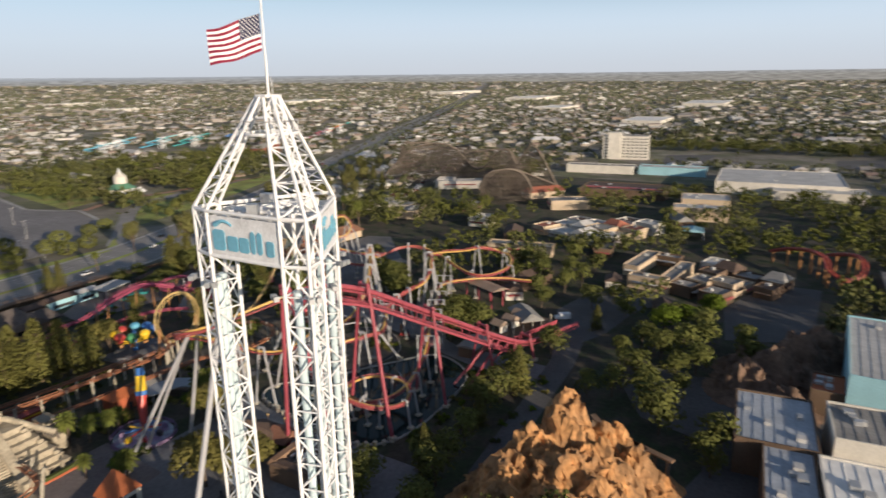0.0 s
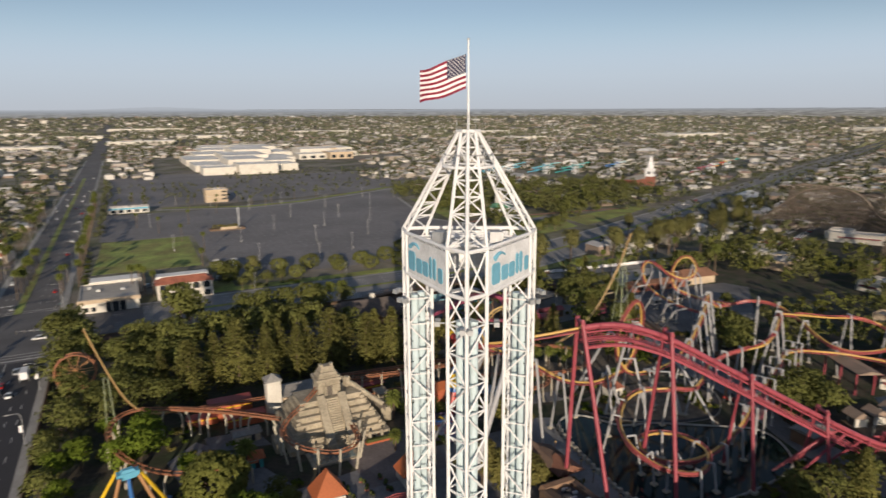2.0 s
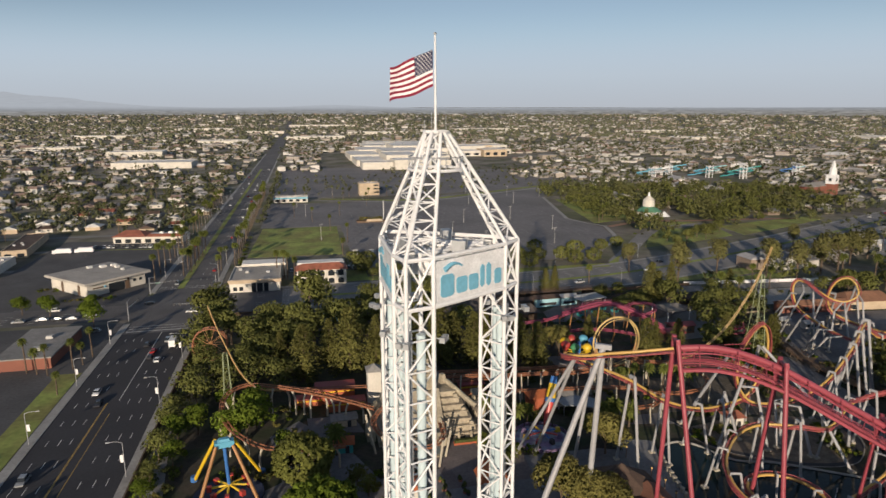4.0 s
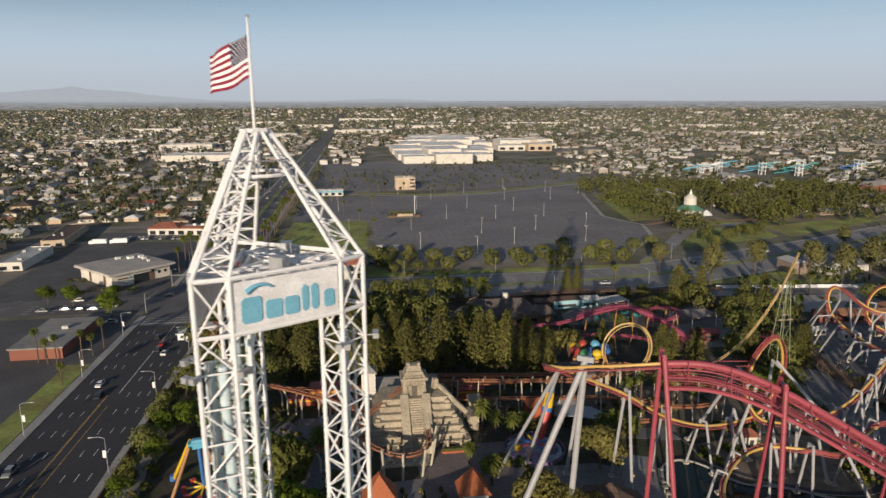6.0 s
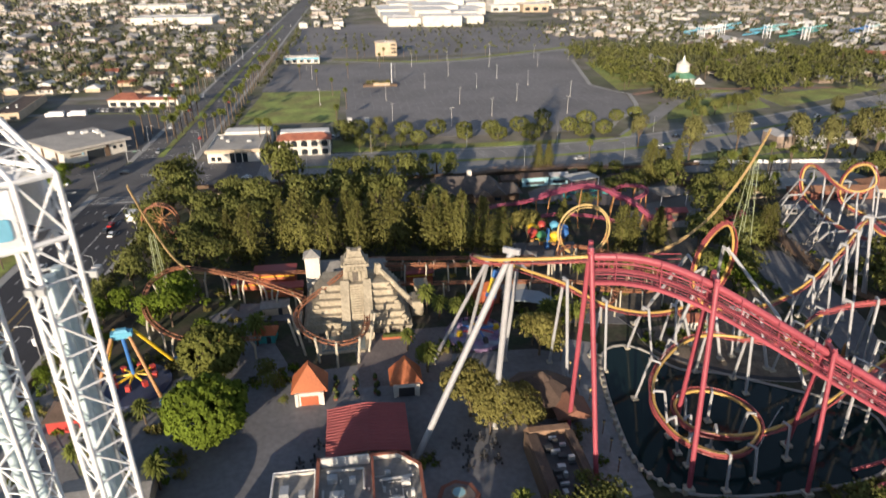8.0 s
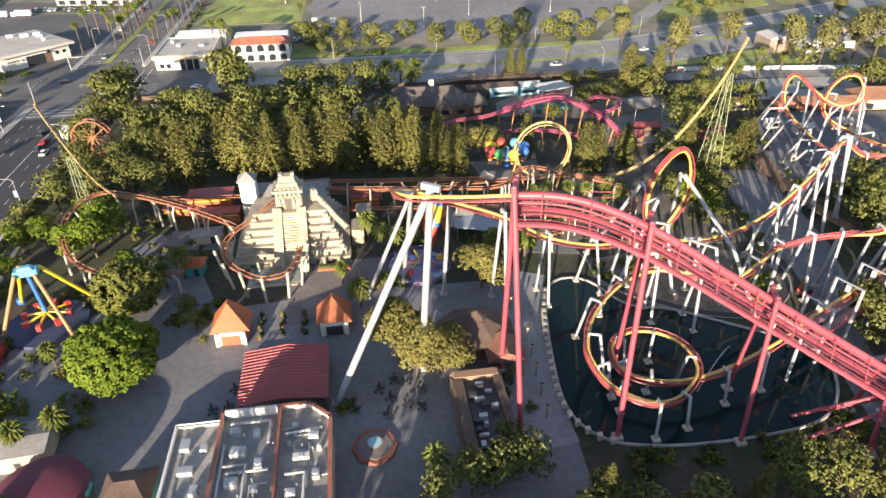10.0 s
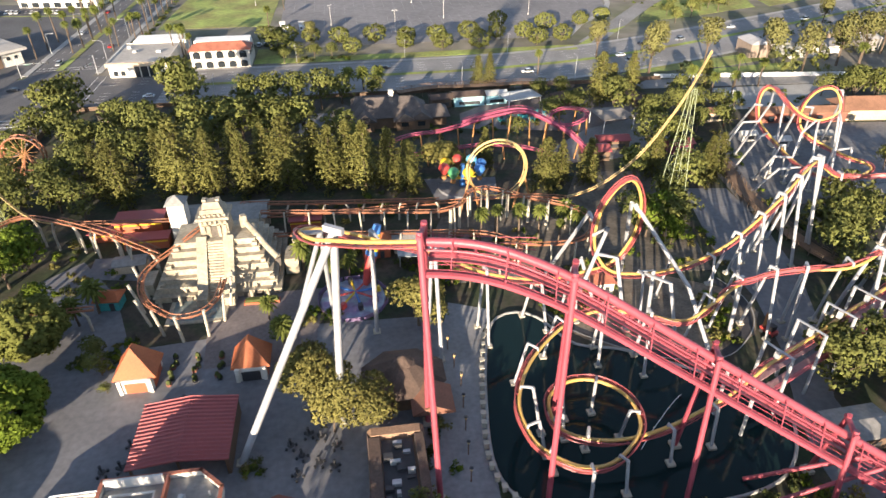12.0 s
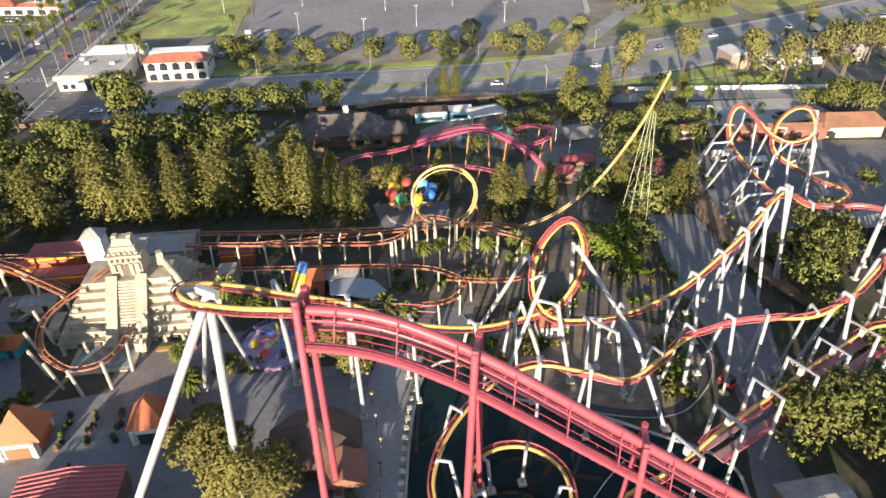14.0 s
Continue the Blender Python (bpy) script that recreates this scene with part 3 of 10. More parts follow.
# the park's own ground
setting("park_ground", slab([(-16, -120), (560, -120), (560, 240), (330, 276), (-16, 279)], 0.0, 0.03), SOIL, "planted beds, mulch and worn earth of the park", "ground")
PLAZA_Z = 0.04
TRODDEN = mat("trodden_brown_earth", (0.12, 0.103, 0.082), 0.95, var=0.4, big=0.15, fine=1.0, bump=0.3)
for outline, m, lab in (
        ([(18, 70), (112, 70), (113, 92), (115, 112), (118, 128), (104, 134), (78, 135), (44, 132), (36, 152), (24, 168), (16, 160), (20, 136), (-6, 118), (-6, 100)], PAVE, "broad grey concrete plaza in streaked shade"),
        ([(100, 82), (113, 84), (112, 93), (114.5, 110), (117, 125), (121, 134), (112, 138), (108, 124), (104, 104)], mat("worn_lake_path_concrete", (0.225, 0.225, 0.23), 0.85, var=0.2, big=0.1, fine=1.0, bump=0.1), "pale concrete path along the lake wall"),
        ([(60, 124), (82, 124), (84, 148), (58, 148)], PAVEBROWN, "brown paved court before the stone temple"),
        ([(190, 182), (203, 180), (202, 158), (198, 136), (190, 116), (180, 98), (178, 60), (166, 62), (168, 86), (171, 96), (178, 112), (182, 128), (183, 150)], PAVE, "grey street winding past the lake"),
        # the shade over this street is put into its dark asphalt
        ([(116, 52), (140, 54), (160, 55), (184, 56), (202, 59), (214, 54), (240, 50), (262, 38), (268, 46), (246, 74), (228, 78), (208, 69), (182, 64), (158, 62), (136, 61), (116, 60)], ASPHALTSHOP, "grey park street with a bend"),
        # yard concrete darkened in its colour for the coaster's shade
        ([(202, 166), (262, 172), (300, 205), (296, 218), (236, 226), (214, 212), (205, 190)], mat("shade_dark_yard_concrete", (0.135, 0.133, 0.136), 0.85, var=0.3, big=0.08, fine=0.8, bump=0.1), "grey service yard under the coaster"),
        ([(236, 240), (262, 238), (292, 240), (290, 262), (230, 264)], PAVELIGHT, "pale concrete yard behind the tiled building"),
        ([(132, 238), (196, 224), (210, 234), (206, 262), (150, 264), (134, 252)], PAVEBROWN, "brown paved walk among stalls and boats"),
        ([(160, 204), (196, 206), (212, 232), (206, 240), (176, 230), (158, 214)], ASPHALT, "dark service court under the spike"),
        ([(74, 240), (94, 238), (96, 258), (74, 262)], PAVE, "grey paved court by the lodge"),
        ([(208, 268), (300, 262), (330, 270), (220, 278)], ASPHALT, "service drive along the white wall"),
        ([(160, 30), (178, 40), (196, 30), (176, -20), (150, -6)], ASPHALTSHOP, "shaded alley between low buildings"),
        ([(128, 16), (142, 12), (168, 16), (190, 24), (196, 12), (172, 4), (146, -2), (126, 2)], ASPHALTSHOP, "dark street between mountain and studios"),
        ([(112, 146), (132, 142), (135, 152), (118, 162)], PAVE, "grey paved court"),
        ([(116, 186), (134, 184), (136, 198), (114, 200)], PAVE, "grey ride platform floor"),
        ([(226, 16), (258, 20), (300, 8), (300, -14), (262, -12), (236, -12)], ASPHALTSHOP, "wide grey street plaza between shops"),
        ([(114, 150), (148, 148), (154, 160), (146, 172), (130, 180), (116, 176), (110, 162)], TRODDEN, "bare brown earth and paving under the raised tracks"),
        ([(136, 143), (178, 141), (183, 168), (186, 194), (162, 198), (152, 178), (153, 160), (147, 147)], TRODDEN, "bare brown earth between hedges and coaster legs"),
        ([(26.4, 169), (40, 168), (42.6, 157), (27, 160)], PAVE, "grey concrete court with low walls"),
        ([(-14, 60), (6, 60), (8, 100), (-6, 120), (-12, 170), (-15, 170)], ASPHALT, "dark service lane inside the park fence")):
    PLAZA_Z += 0.004
    setting("plaza", slab(outline, 0.0, round(PLAZA_Z, 4)), m, lab, "paving")

# lake
LAKE = [(118, 124), (115, 110), (113, 93), (116.5, 84.5), (125, 81), (140, 80), (156, 81.4), (164, 86), (169, 94.6), (168, 101), (157, 109), (145.3, 116.6), (136, 120), (131, 129), (126, 132), (121, 130)]
lake_edge = [(p.x, p.y) for p in spline([(x, y, 0) for x, y in LAKE + LAKE[:1]], 2.2)]
setting("lake", slab(lake_edge, 0.0, 0.13), WATER, "still dark green water reflecting coaster legs", "lake")
g = Geo()
g.tube([(x, y, 0.25) for x, y in lake_edge], 0.32, 6, closed=True)
setting("lake_kerb", g, PAVELIGHT, "low pale concrete kerb round the lake", "kerb", smooth=True)
g = Geo()
for x, y in lake_edge:
    if x < 120:
        g.box(x - 0.7, y, 0, 0.7, 0.7, 1.2)
        g.box(x - 0.7, y, 1.2, 0.95, 0.95, 0.2)
setting("lake_piers", g, CREAM, "row of short stone piers along the lake wall", "piers")
# gravel island with its narrow dark path
setting("gravel_bed", slab([(133, 128), (141, 119), (153, 113), (165, 113), (175, 117), (180, 124), (178, 133), (166, 140), (148, 141), (134, 139)], 0.0, 0.1),
        mat("brown_river_gravel", (0.17, 0.135, 0.10), 0.95, var=0.4, big=0.3, fine=2.2, bump=0.6), "brown river gravel under the loop", "gravel")
loop_line = [(p.x, p.y) for p in spline([(132, 146, 0), (134, 138.4, 0), (133.8, 132, 0), (137.3, 125.5, 0), (141.9, 121.2, 0), (150.4, 115.4, 0), (158.1, 112.7, 0), (164.4, 112.4, 0), (169, 114.4, 0), (174.9, 119.6, 0), (177.8, 125.1, 0), (178.2, 130.4, 0), (176, 137, 0)], 1.5)]
setting("path", band(loop_line, 0.9, -0.9, 0.14), DARKASPHALT, "narrow dark path curving round the gravel", "path")
setting("kerb", band(loop_line, -1.0, -1.25, 0.3), PAVELIGHT, "pale kerb along the curving path", "kerb")

# park boundary wall along the boulevard
g = Geo()
for x0, x1 in ((-14, 30), (40, 160), (165, 226)):
    g.prism(rect(x0, 277.6, x1, 278), 0, 1.6)
setting("wall_north", g, BROWNWALL, "low brown boundary wall of the park", "wall")
g = Geo()
g.prism(rect(-16.3, -100, -15.9, 270), 0, 1.9)
setting("wall_west", g, BROWNWALL, "dark fence wall between avenue and park", "wall")


# ---------------------------------------------------------------- the drop tower
TX, TY = 38.67, 37.61
LEGS = [radians(a) for a in (120, 240, 0)]
R_LEG, H_DIAG = 5.42, 1.57
Z_CAP0, Z_CAP1, Z_TOP = 75.8, 79.5, 88.4

tower = thing("drop_tower", (TX, TY, 0), "tall white lattice drop tower with three legs and pointed crown", "drop tower")


def pol(r, a):
    return Vector((r * math.cos(a), r * math.sin(a), 0))


def leg_corners(a):
    """Outer, side, inner and other side corner of one leg."""
    c = pol(R_LEG, a)
    return [c + pol(H_DIAG, a + k * math.pi / 2) for k in range(4)]


for a in LEGS:
    cs = leg_corners(a)
    leg = part("leg", Geo().tube([cs[0], cs[0] + Vector((0, 0, Z_CAP1))], 0.17, 8), WHITE, tower, smooth=True)
    for c in cs[1:]:
        part("chord", Geo().tube([c, c + Vector((0, 0, Z_CAP1))], 0.17, 8), WHITE, leg, smooth=True)
    for k in range(4):
        p, q = cs[k], cs[(k + 1) % 4]
        g = Geo()
        bays = 31
        hz = Z_CAP0 / bays
        for i in range(bays):
            z = i * hz
            a0, b0 = (p, q) if i % 2 else (q, p)
            g.tube([a0 + Vector((0, 0, z)), b0 + Vector((0, 0, z + hz))], 0.085, 5)
            g.tube([p + Vector((0, 0, z + hz)), q + Vector((0, 0, z + hz))], 0.075, 5)
        tagged(part("bracing", g, WHITE, leg), kind="stuff")
    c = pol(R_LEG, a)
    t = pol(1, a + math.pi / 2)
    for s in (-0.55, 0.55):
        part("shock_tube", Geo().tube([c + t * s, c + t * s + Vector((0, 0, 73.6))], 0.36, 10), BLUEGLASS, leg, "pale blue pneumatic tube", smooth=True)
    part("guide_rail", Geo().tube([c + pol(0.75, a), c + pol(0.75, a) + Vector((0, 0, 74))], 0.12, 6), GREY, leg)
    clamp = mesh_of(Geo().tube([c + t * 1.1, c - t * 1.1], 0.06, 4), DARK)
    for i in range(36):
        part("tube_clamp", clamp, DARK, leg).location.z = 1.5 + i * 2.05
    # floodlights on short brackets below the cap
    for k in (0, 1, 3):
        p = cs[k]
        d = (p - c).normalized()
        g = Geo().tube([p + Vector((0, 0, 73.4)), p + d * 0.7 + Vector((0, 0, 73.4))], 0.06, 5)
        bracket = part("lamp_bracket", g, GREY, leg)
        e = p + d * 0.8
        for s in (-0.3, 0.3):
            f = e + pol(1, math.atan2(d.y, d.x) + math.pi / 2) * s
            part("floodlight", Geo().box(f.x, f.y, 73.25, 0.42, 0.42, 0.4, math.degrees(math.atan2(d.y, d.x))), GREY, bracket)

# cap: belt beams, sign faces, deck
ring = []
for a in LEGS:
    cs = leg_corners(a)
    ring += [cs[3], cs[0], cs[1]]
cap = part("cap_frame", Geo().tube([p + Vector((0, 0, Z_CAP1)) for p in ring], 0.17, 6, closed=True), WHITE, tower)
part("belt_beam", Geo().tube([p + Vector((0, 0, Z_CAP0)) for p in ring], 0.17, 6, closed=True), WHITE, cap)
for i, a in enumerate(LEGS):
    cs = leg_corners(a)
    for p, q in ((cs[3], cs[0]), (cs[0], cs[1])):
        g = Geo().tube([p + Vector((0, 0, Z_CAP0)), q + Vector((0, 0, Z_CAP1))], 0.085, 5)
        g.tube([q + Vector((0, 0, Z_CAP0)), p + Vector((0, 0, Z_CAP1))], 0.085, 5)
        part("cap_brace", g, WHITE, cap)


def sign_shapes(w, h):
    """Plain blue shapes with the masses of a logo: a tall block under a curl, then lower rounded blocks."""
    made = []
    for x0, x1, lo, hi in ((0.05, 0.235, 0.12, 0.66), (0.27, 0.425, 0.14, 0.53), (0.45, 0.59, 0.14, 0.53), (0.62, 0.685, 0.14, 0.72), (0.715, 0.785, 0.14, 0.72), (0.845, 0.95, 0.14, 0.53)):
        c = 0.12 * (hi - lo) * h
        a, b, z0, z1 = x0 * w, x1 * w, lo * h, hi * h
        o = [(a + c, z0), (b - c, z0), (b, z0 + c), (b, z1 - c), (b - c, z1), (a + c, z1), (a, z1 - c), (a, z0 + c)]
        made.append(Geo().add([(x, y, z) for y in (0, 0.06) for x, z in o], [tuple(range(8)), tuple(range(15, 7, -1))] + [(i, 8 + i, 8 + (i + 1) % 8, (i + 1) % 8) for i in range(8)]))
    made.append(Geo().tube([(w * (0.10 + 0.25 * t), 0.03, h * (0.72 + 0.17 * math.sin(math.pi * (0.1 + 0.75 * t)))) for t in (0, 0.2, 0.4, 0.6, 0.8, 1)], 0.22, 6, 0.07))
    return made


for i in range(3):
    p, q = leg_corners(LEGS[i])[1], leg_corners(LEGS[(i + 1) % 3])[3]
    d = (q - p)
    w, ang = d.length - 0.5, math.atan2(d.y, d.x)
    n = Vector((math.sin(ang), -math.cos(ang), 0))
    if n.dot((p + q) / 2) < 0:
        n = -n
    # the reading direction runs to the right as seen from outside
    right = Vector((0, 0, 1)).cross(n)
    start = (p if right.dot(d) > 0 else q) + right * 0.25
    rot = Matrix(((right.x, -n.x, 0), (right.y, -n.y, 0), (0, 0, 1)))
    panel = Geo().add([tuple(rot @ Vector((x, y, z)) + start + Vector((0, 0, Z_CAP0 + 0.2))) for x, y, z in
                       [(x, y, z) for y in (-0.05, 0.08) for x, z in ((0, 0), (w, 0), (w, 3.2), (0, 3.2))]],
                      [(0, 1, 2, 3), (7, 6, 5, 4), (0, 4, 5, 1), (1, 5, 6, 2), (2, 6, 7, 3), (3, 7, 4, 0)])
    face = part("sign_panel", panel, SIGNFACE, tower, "pale weathered sign panel with blue lettering shapes")
    for s in sign_shapes(w, 3.2):
        s.v = [tuple(rot @ Vector((x, y - 0.14, z)) + start + Vector((0, 0, Z_CAP0 + 0.2))) for x, y, z in s.v]
        part("logo_shape", s, SIGNBLUE, face)
    g = Geo().tube([p + Vector((0, 0, Z_CAP0 + 0.05)), q + Vector((0, 0, Z_CAP0 + 0.05))], 0.16, 6)
    part("sign_beam", g, WHITE, face)

g = Geo()
inner = [leg_corners(a)[2] for a in LEGS]
for i in range(3):
    for k in (0.12, 0.3, 0.5, 0.7, 0.88):
        p = leg_corners(LEGS[i])[1].lerp(leg_corners(LEGS[(i + 1) % 3])[3], k)
        q = leg_corners(LEGS[i])[2].lerp(leg_corners(LEGS[(i + 1) % 3])[2], k)
        part("deck_beam", Geo().tube([p + Vector((0, 0, 79.3)), q + Vector((0, 0, 79.3))], 0.09, 5), WHITE, tower)
    for u, w, r in ((inner[i], inner[(i + 1) % 3], 0.14), (inner[i] * 0.6, inner[(i + 1) % 3] * 0.6, 0.1), (inner[i], Vector((0, 0, 0)), 0.12)):
        part("deck_beam", Geo().tube([u + Vector((0, 0, 79.3)), w + Vector((0, 0, 79.3))], r, 6), WHITE, tower)
g = Geo()
for i in range(3):
    p, q = leg_corners(LEGS[i])[1] * 0.97, leg_corners(LEGS[(i + 1) % 3])[3] * 0.97
    r, s = leg_corners(LEGS[(i + 1) % 3])[2], leg_corners(LEGS[i])[2]
    o = Vector((0, 0, 79.1))
    g.add([p + o, q + o, r + o, s + o, p + o * 0.999, q + o * 0.999, r + o * 0.999, s + o * 0.999], [(0, 1, 2, 3), (7, 6, 5, 4), (0, 4, 5, 1), (1, 5, 6, 2), (2, 6, 7, 3), (3, 7, 4, 0)])
part("deck_grating", g, DECK, tower, "grey steel deck grating")
for i in range(3):
    m = (inner[i] + inner[(i + 1) % 3]) * 0.72
    part("winch_box", Geo().box(m.x, m.y, 79.25, 1.1, 0.8, 0.9, 30 + 120 * i), GREY, tower, "grey equipment box on the deck")

# crown: three leaning trusses to a small ring
for a in LEGS:
    cs = leg_corners(a)
    foot = [cs[0], cs[1], cs[3]]
    head = [pol(0.95, a), pol(0.8, a + 0.85), pol(0.8, a - 0.85)]
    lo = [p + Vector((0, 0, Z_CAP1)) for p in foot]
    hi = [p + Vector((0, 0, Z_TOP)) for p in head]
    rafter = part("crown_truss", Geo().tube([lo[0], hi[0]], 0.16, 8), WHITE, tower, smooth=True)
    for k in (1, 2):
        part("chord", Geo().tube([lo[k], hi[k]], 0.15, 8), WHITE, rafter, smooth=True)
    g = Geo()
    n = 7
    for i in range(n):
        t0, t1 = i / n, (i + 1) / n
        for u, w in ((0, 1), (0, 2), (1, 2)):
            A, B = (u, w) if i % 2 else (w, u)
            g.tube([lo[A].lerp(hi[A], t0), lo[B].lerp(hi[B], t1)], 0.07, 5)
            g.tube([lo[u].lerp(hi[u], t1), lo[w].lerp(hi[w], t1)], 0.06, 5)
    tagged(part("bracing", g, WHITE, rafter), kind="stuff")
part("top_ring", Geo().tube([pol(0.95, a + k) + Vector((0, 0, Z_TOP)) for a in LEGS for k in (-0.5, 0.5)], 0.14, 6, closed=True), WHITE, tower)
part("service_ring", Geo().tube([pol(2.15, radians(20 * i)) + Vector((0, 0, 85.5)) for i in range(18)], 0.13, 6, closed=True), WHITE, tower)
part("service_rail", Geo().tube([pol(2.15, radians(20 * i)) + Vector((0, 0, 86.5)) for i in range(18)], 0.045, 5, closed=True), GREY, tower)
g = Geo()
for i in range(9):
    p = pol(2.15, radians(40 * i))
    g.tube([p + Vector((0, 0, 85.5)), p + Vector((0, 0, 86.5))], 0.04, 4)
for k, h in ((0.4, 89.6), (2.4, 89.3), (4.2, 89.9)):
    p = pol(1.0, k)
    g.tube([p + Vector((0, 0, 88.3)), p + Vector((0, 0, h))], 0.03, 4)
part("rods", g, GREY, tower, "thin grey antenna rods and rail posts")
pole = part("flagpole", Geo().tube([(0, 0, 85.5), (0, 0, 95.7)], 0.12, 8, 0.07), WHITE, tower, smooth=True)
part("finial", Geo().dome(0, 0, 95.7, 0.14, 0.16, 8, 3), GREY, pole)

# the flag, flying from the pole
flag = thing("flag", (TX, TY, 91.6), "stars-and-stripes flag flying from the tower's pole", "flag")
FW, FH = 4.1, 2.75
FDIR = Vector((-0.80, 0.60, 0)).normalized()
FSIDE = Vector((FDIR.y, -FDIR.x, 0))


def on_flag(s, t, off=0.0):
    """s along the fly, t down the hoist, both 0 to 1."""
    amp = 0.34 * s ** 0.7
    wave = math.sin(7.5 * s - 1.2 * t + 0.4)
    p = FDIR * (0.2 + FW * s * 0.96) + FSIDE * (amp * wave + off)
    z = FH * (1 - t) - 1.4 * s * (1 - 0.12 * s) + 0.16 * math.sin(6.5 * s + 2.0 * t) * s + 0.25
    return Vector((p.x, p.y, z))


def cloth(s0, s1, t0, t1, off0, off1, n=18, m=2):
    g = Geo()
    for o in (off0, off1):
        g.add([on_flag(s0 + (s1 - s0) * i / n, t0 + (t1 - t0) * j / m, o) for i in range(n + 1) for j in range(m + 1)],
              [tuple([(i * (m + 1) + j), ((i + 1) * (m + 1) + j), ((i + 1) * (m + 1) + j + 1), (i * (m + 1) + j + 1)][::1 if o > 0 else -1]) for i in range(n) for j in range(m)])
    return g


for k in range(13):
    part("stripe", cloth(0.0 if k > 6 else 0.4, 1.0, k / 13, (k + 1) / 13, -0.008, 0.008), FLAGRED if k % 2 == 0 else FLAGWHITE, flag, smooth=True)
canton = part("canton", cloth(0.0, 0.4, 0.0, 7 / 13, -0.008, 0.008, 8, 6), FLAGBLUE, flag, "navy canton with white stars", smooth=True)
g = Geo()
for row in range(9):
    for col in range(6 if row % 2 == 0 else 5):
        s = 0.4 * (col + 0.5 + (0.5 if row % 2 else 0)) / 6 + 0.002
        t = 7 / 13 * (row + 0.5) / 9
        for o in (-0.014, 0.014):
            c = on_flag(s, t, o)
            ex, ez = (on_flag(s + 0.01, t, o) - on_flag(s - 0.01, t, o)).normalized(), Vector((0, 0, 1))
            pts = [c + (ex * math.cos(math.pi / 2 + math.pi * i / 5) + ez * math.sin(math.pi / 2 + math.pi * i / 5)) * (0.085 if i % 2 == 0 else 0.036) for i in range(10)]
            g.add(pts, [tuple(range(10))])
tagged(part("stars", g, FLAGWHITE, canton), kind="stuff")


# ---------------------------------------------------------------- tracks
def frames_along(pts, v0sq, ztop, inverted=True):
    """Centre, forward and up along a track; the banking follows from speed and curve."""
    out = []
    n = len(pts)
    for i in range(n):
        a, b, c = pts[max(i - 3, 0)], pts[i], pts[min(i + 3, n - 1)]
        f = (c - a).normalized()
        d1, d2 = (b - a), (c - b)
        l = max((d1.length + d2.length) / 2, 0.01)
        curv = (d2.normalized() - d1.normalized()) / l if 3 <= i < n - 3 else Vector((0, 0, 0))
        v2 = v0sq + 2 * 9.8 * max(ztop - b.z, 0)
        up = Vector((0, 0, 9.8)) + curv * v2 * 0.8
        up -= f * up.dot(f)
        out.append([b, f, up.normalized() if up.length > 0.1 else Vector((0, 0, 1))])
    for _ in range(4):
        out = [[o[0], o[1], (out[max(i - 1, 0)][2] + o[2] * 1.2 + out[min(i + 1, n - 1)][2]).normalized()] for i, o in enumerate(out)]
    return out


def twist(fr, mid, reach):
    """One full roll of the track about its own line, centred on a point."""
    c = min(range(len(fr)), key=lambda i: (fr[i][0] - Vector(mid)).length)
    out = []
    for i, (p, f, u) in enumerate(fr):
        k = (i - c) / reach
        if abs(k) < 1:
            t = min(1.0, max(0.0, (k + 1) / 0.55)) if k < 0 else min(1.0, max(0.0, (k - 0.45) / 0.55))
            u = Matrix.Rotation(math.pi * (t * t * (3 - 2 * t) + (k >= 0)), 3, f) @ u
        out.append([p, f, u])
    return out


def build_track(parent, base, fr, spine_r, rail_r, gauge, drop, spine_m, rail_m, section=12, tie=2, spine_n=8):
    """Sections of track: a spine with two rails beside and under it, and ties between."""
    base = Vector(base)
    ties = Geo()
    for s in range(0, len(fr) - 1, section):
        seg = fr[s:s + section + 1]
        if len(seg) < 2:
            continue
        spine = part("track_section", Geo().tube([p - base for p, f, u in seg], spine_r, spine_n), spine_m, parent, smooth=True)
        for sd in (-1, 1):
            part("rail", Geo().tube([p - base + f.cross(u) * sd * gauge - u * drop for p, f, u in seg], rail_r, 6), rail_m, spine, smooth=True)
        if gauge < 0.75:
            n = len(seg)
            vs = [p - base + f.cross(u) * a - u * b for p, f, u in seg for a, b in ((0.28, 0.6), (-0.28, 0.6), (-0.28, 0.72), (0.28, 0.72))]
            part("tie_plate", Geo().add(vs, [(4 * i + j, 4 * i + (j + 1) % 4, 4 * i + 4 + (j + 1) % 4, 4 * i + 4 + j) for i in range(n - 1) for j in range(4)]), rail_m, spine)
        for p, f, u in seg[::tie]:
            r = f.cross(u)
            a, b = p - base + r * gauge - u * drop, p - base - r * gauge - u * drop
            ties.tube([a, p - base - u * spine_r * 0.5, b], rail_r * 0.75, 4)
    tagged(part("tie_work", ties, rail_m, parent), kind="stuff")


def rod(parent, a, b, r, m, base, name="support_column", n=8, r2=None):
    base = Vector(base)
    return part(name, Geo().tube([Vector(a) - base, Vector(b) - base], r, n, r2), m, parent, smooth=True)


# ---------------------------------------------------------------- the red and yellow inverted coaster
BASE = (123.0, 93.0, 0.0)
bullet = thing("inverted_roller_coaster", BASE, "red and yellow steel inverted coaster on white supports over water", "roller coaster")
LIFT_D = Vector((20.3, -7.0, 0)).normalized()
LIFT_P = Vector((LIFT_D.y, -LIFT_D.x, 0))


def lift_at(s, z):
    p = Vector((102.4, 99.6, z)) + LIFT_D * s
    return (p.x, p.y, p.z)


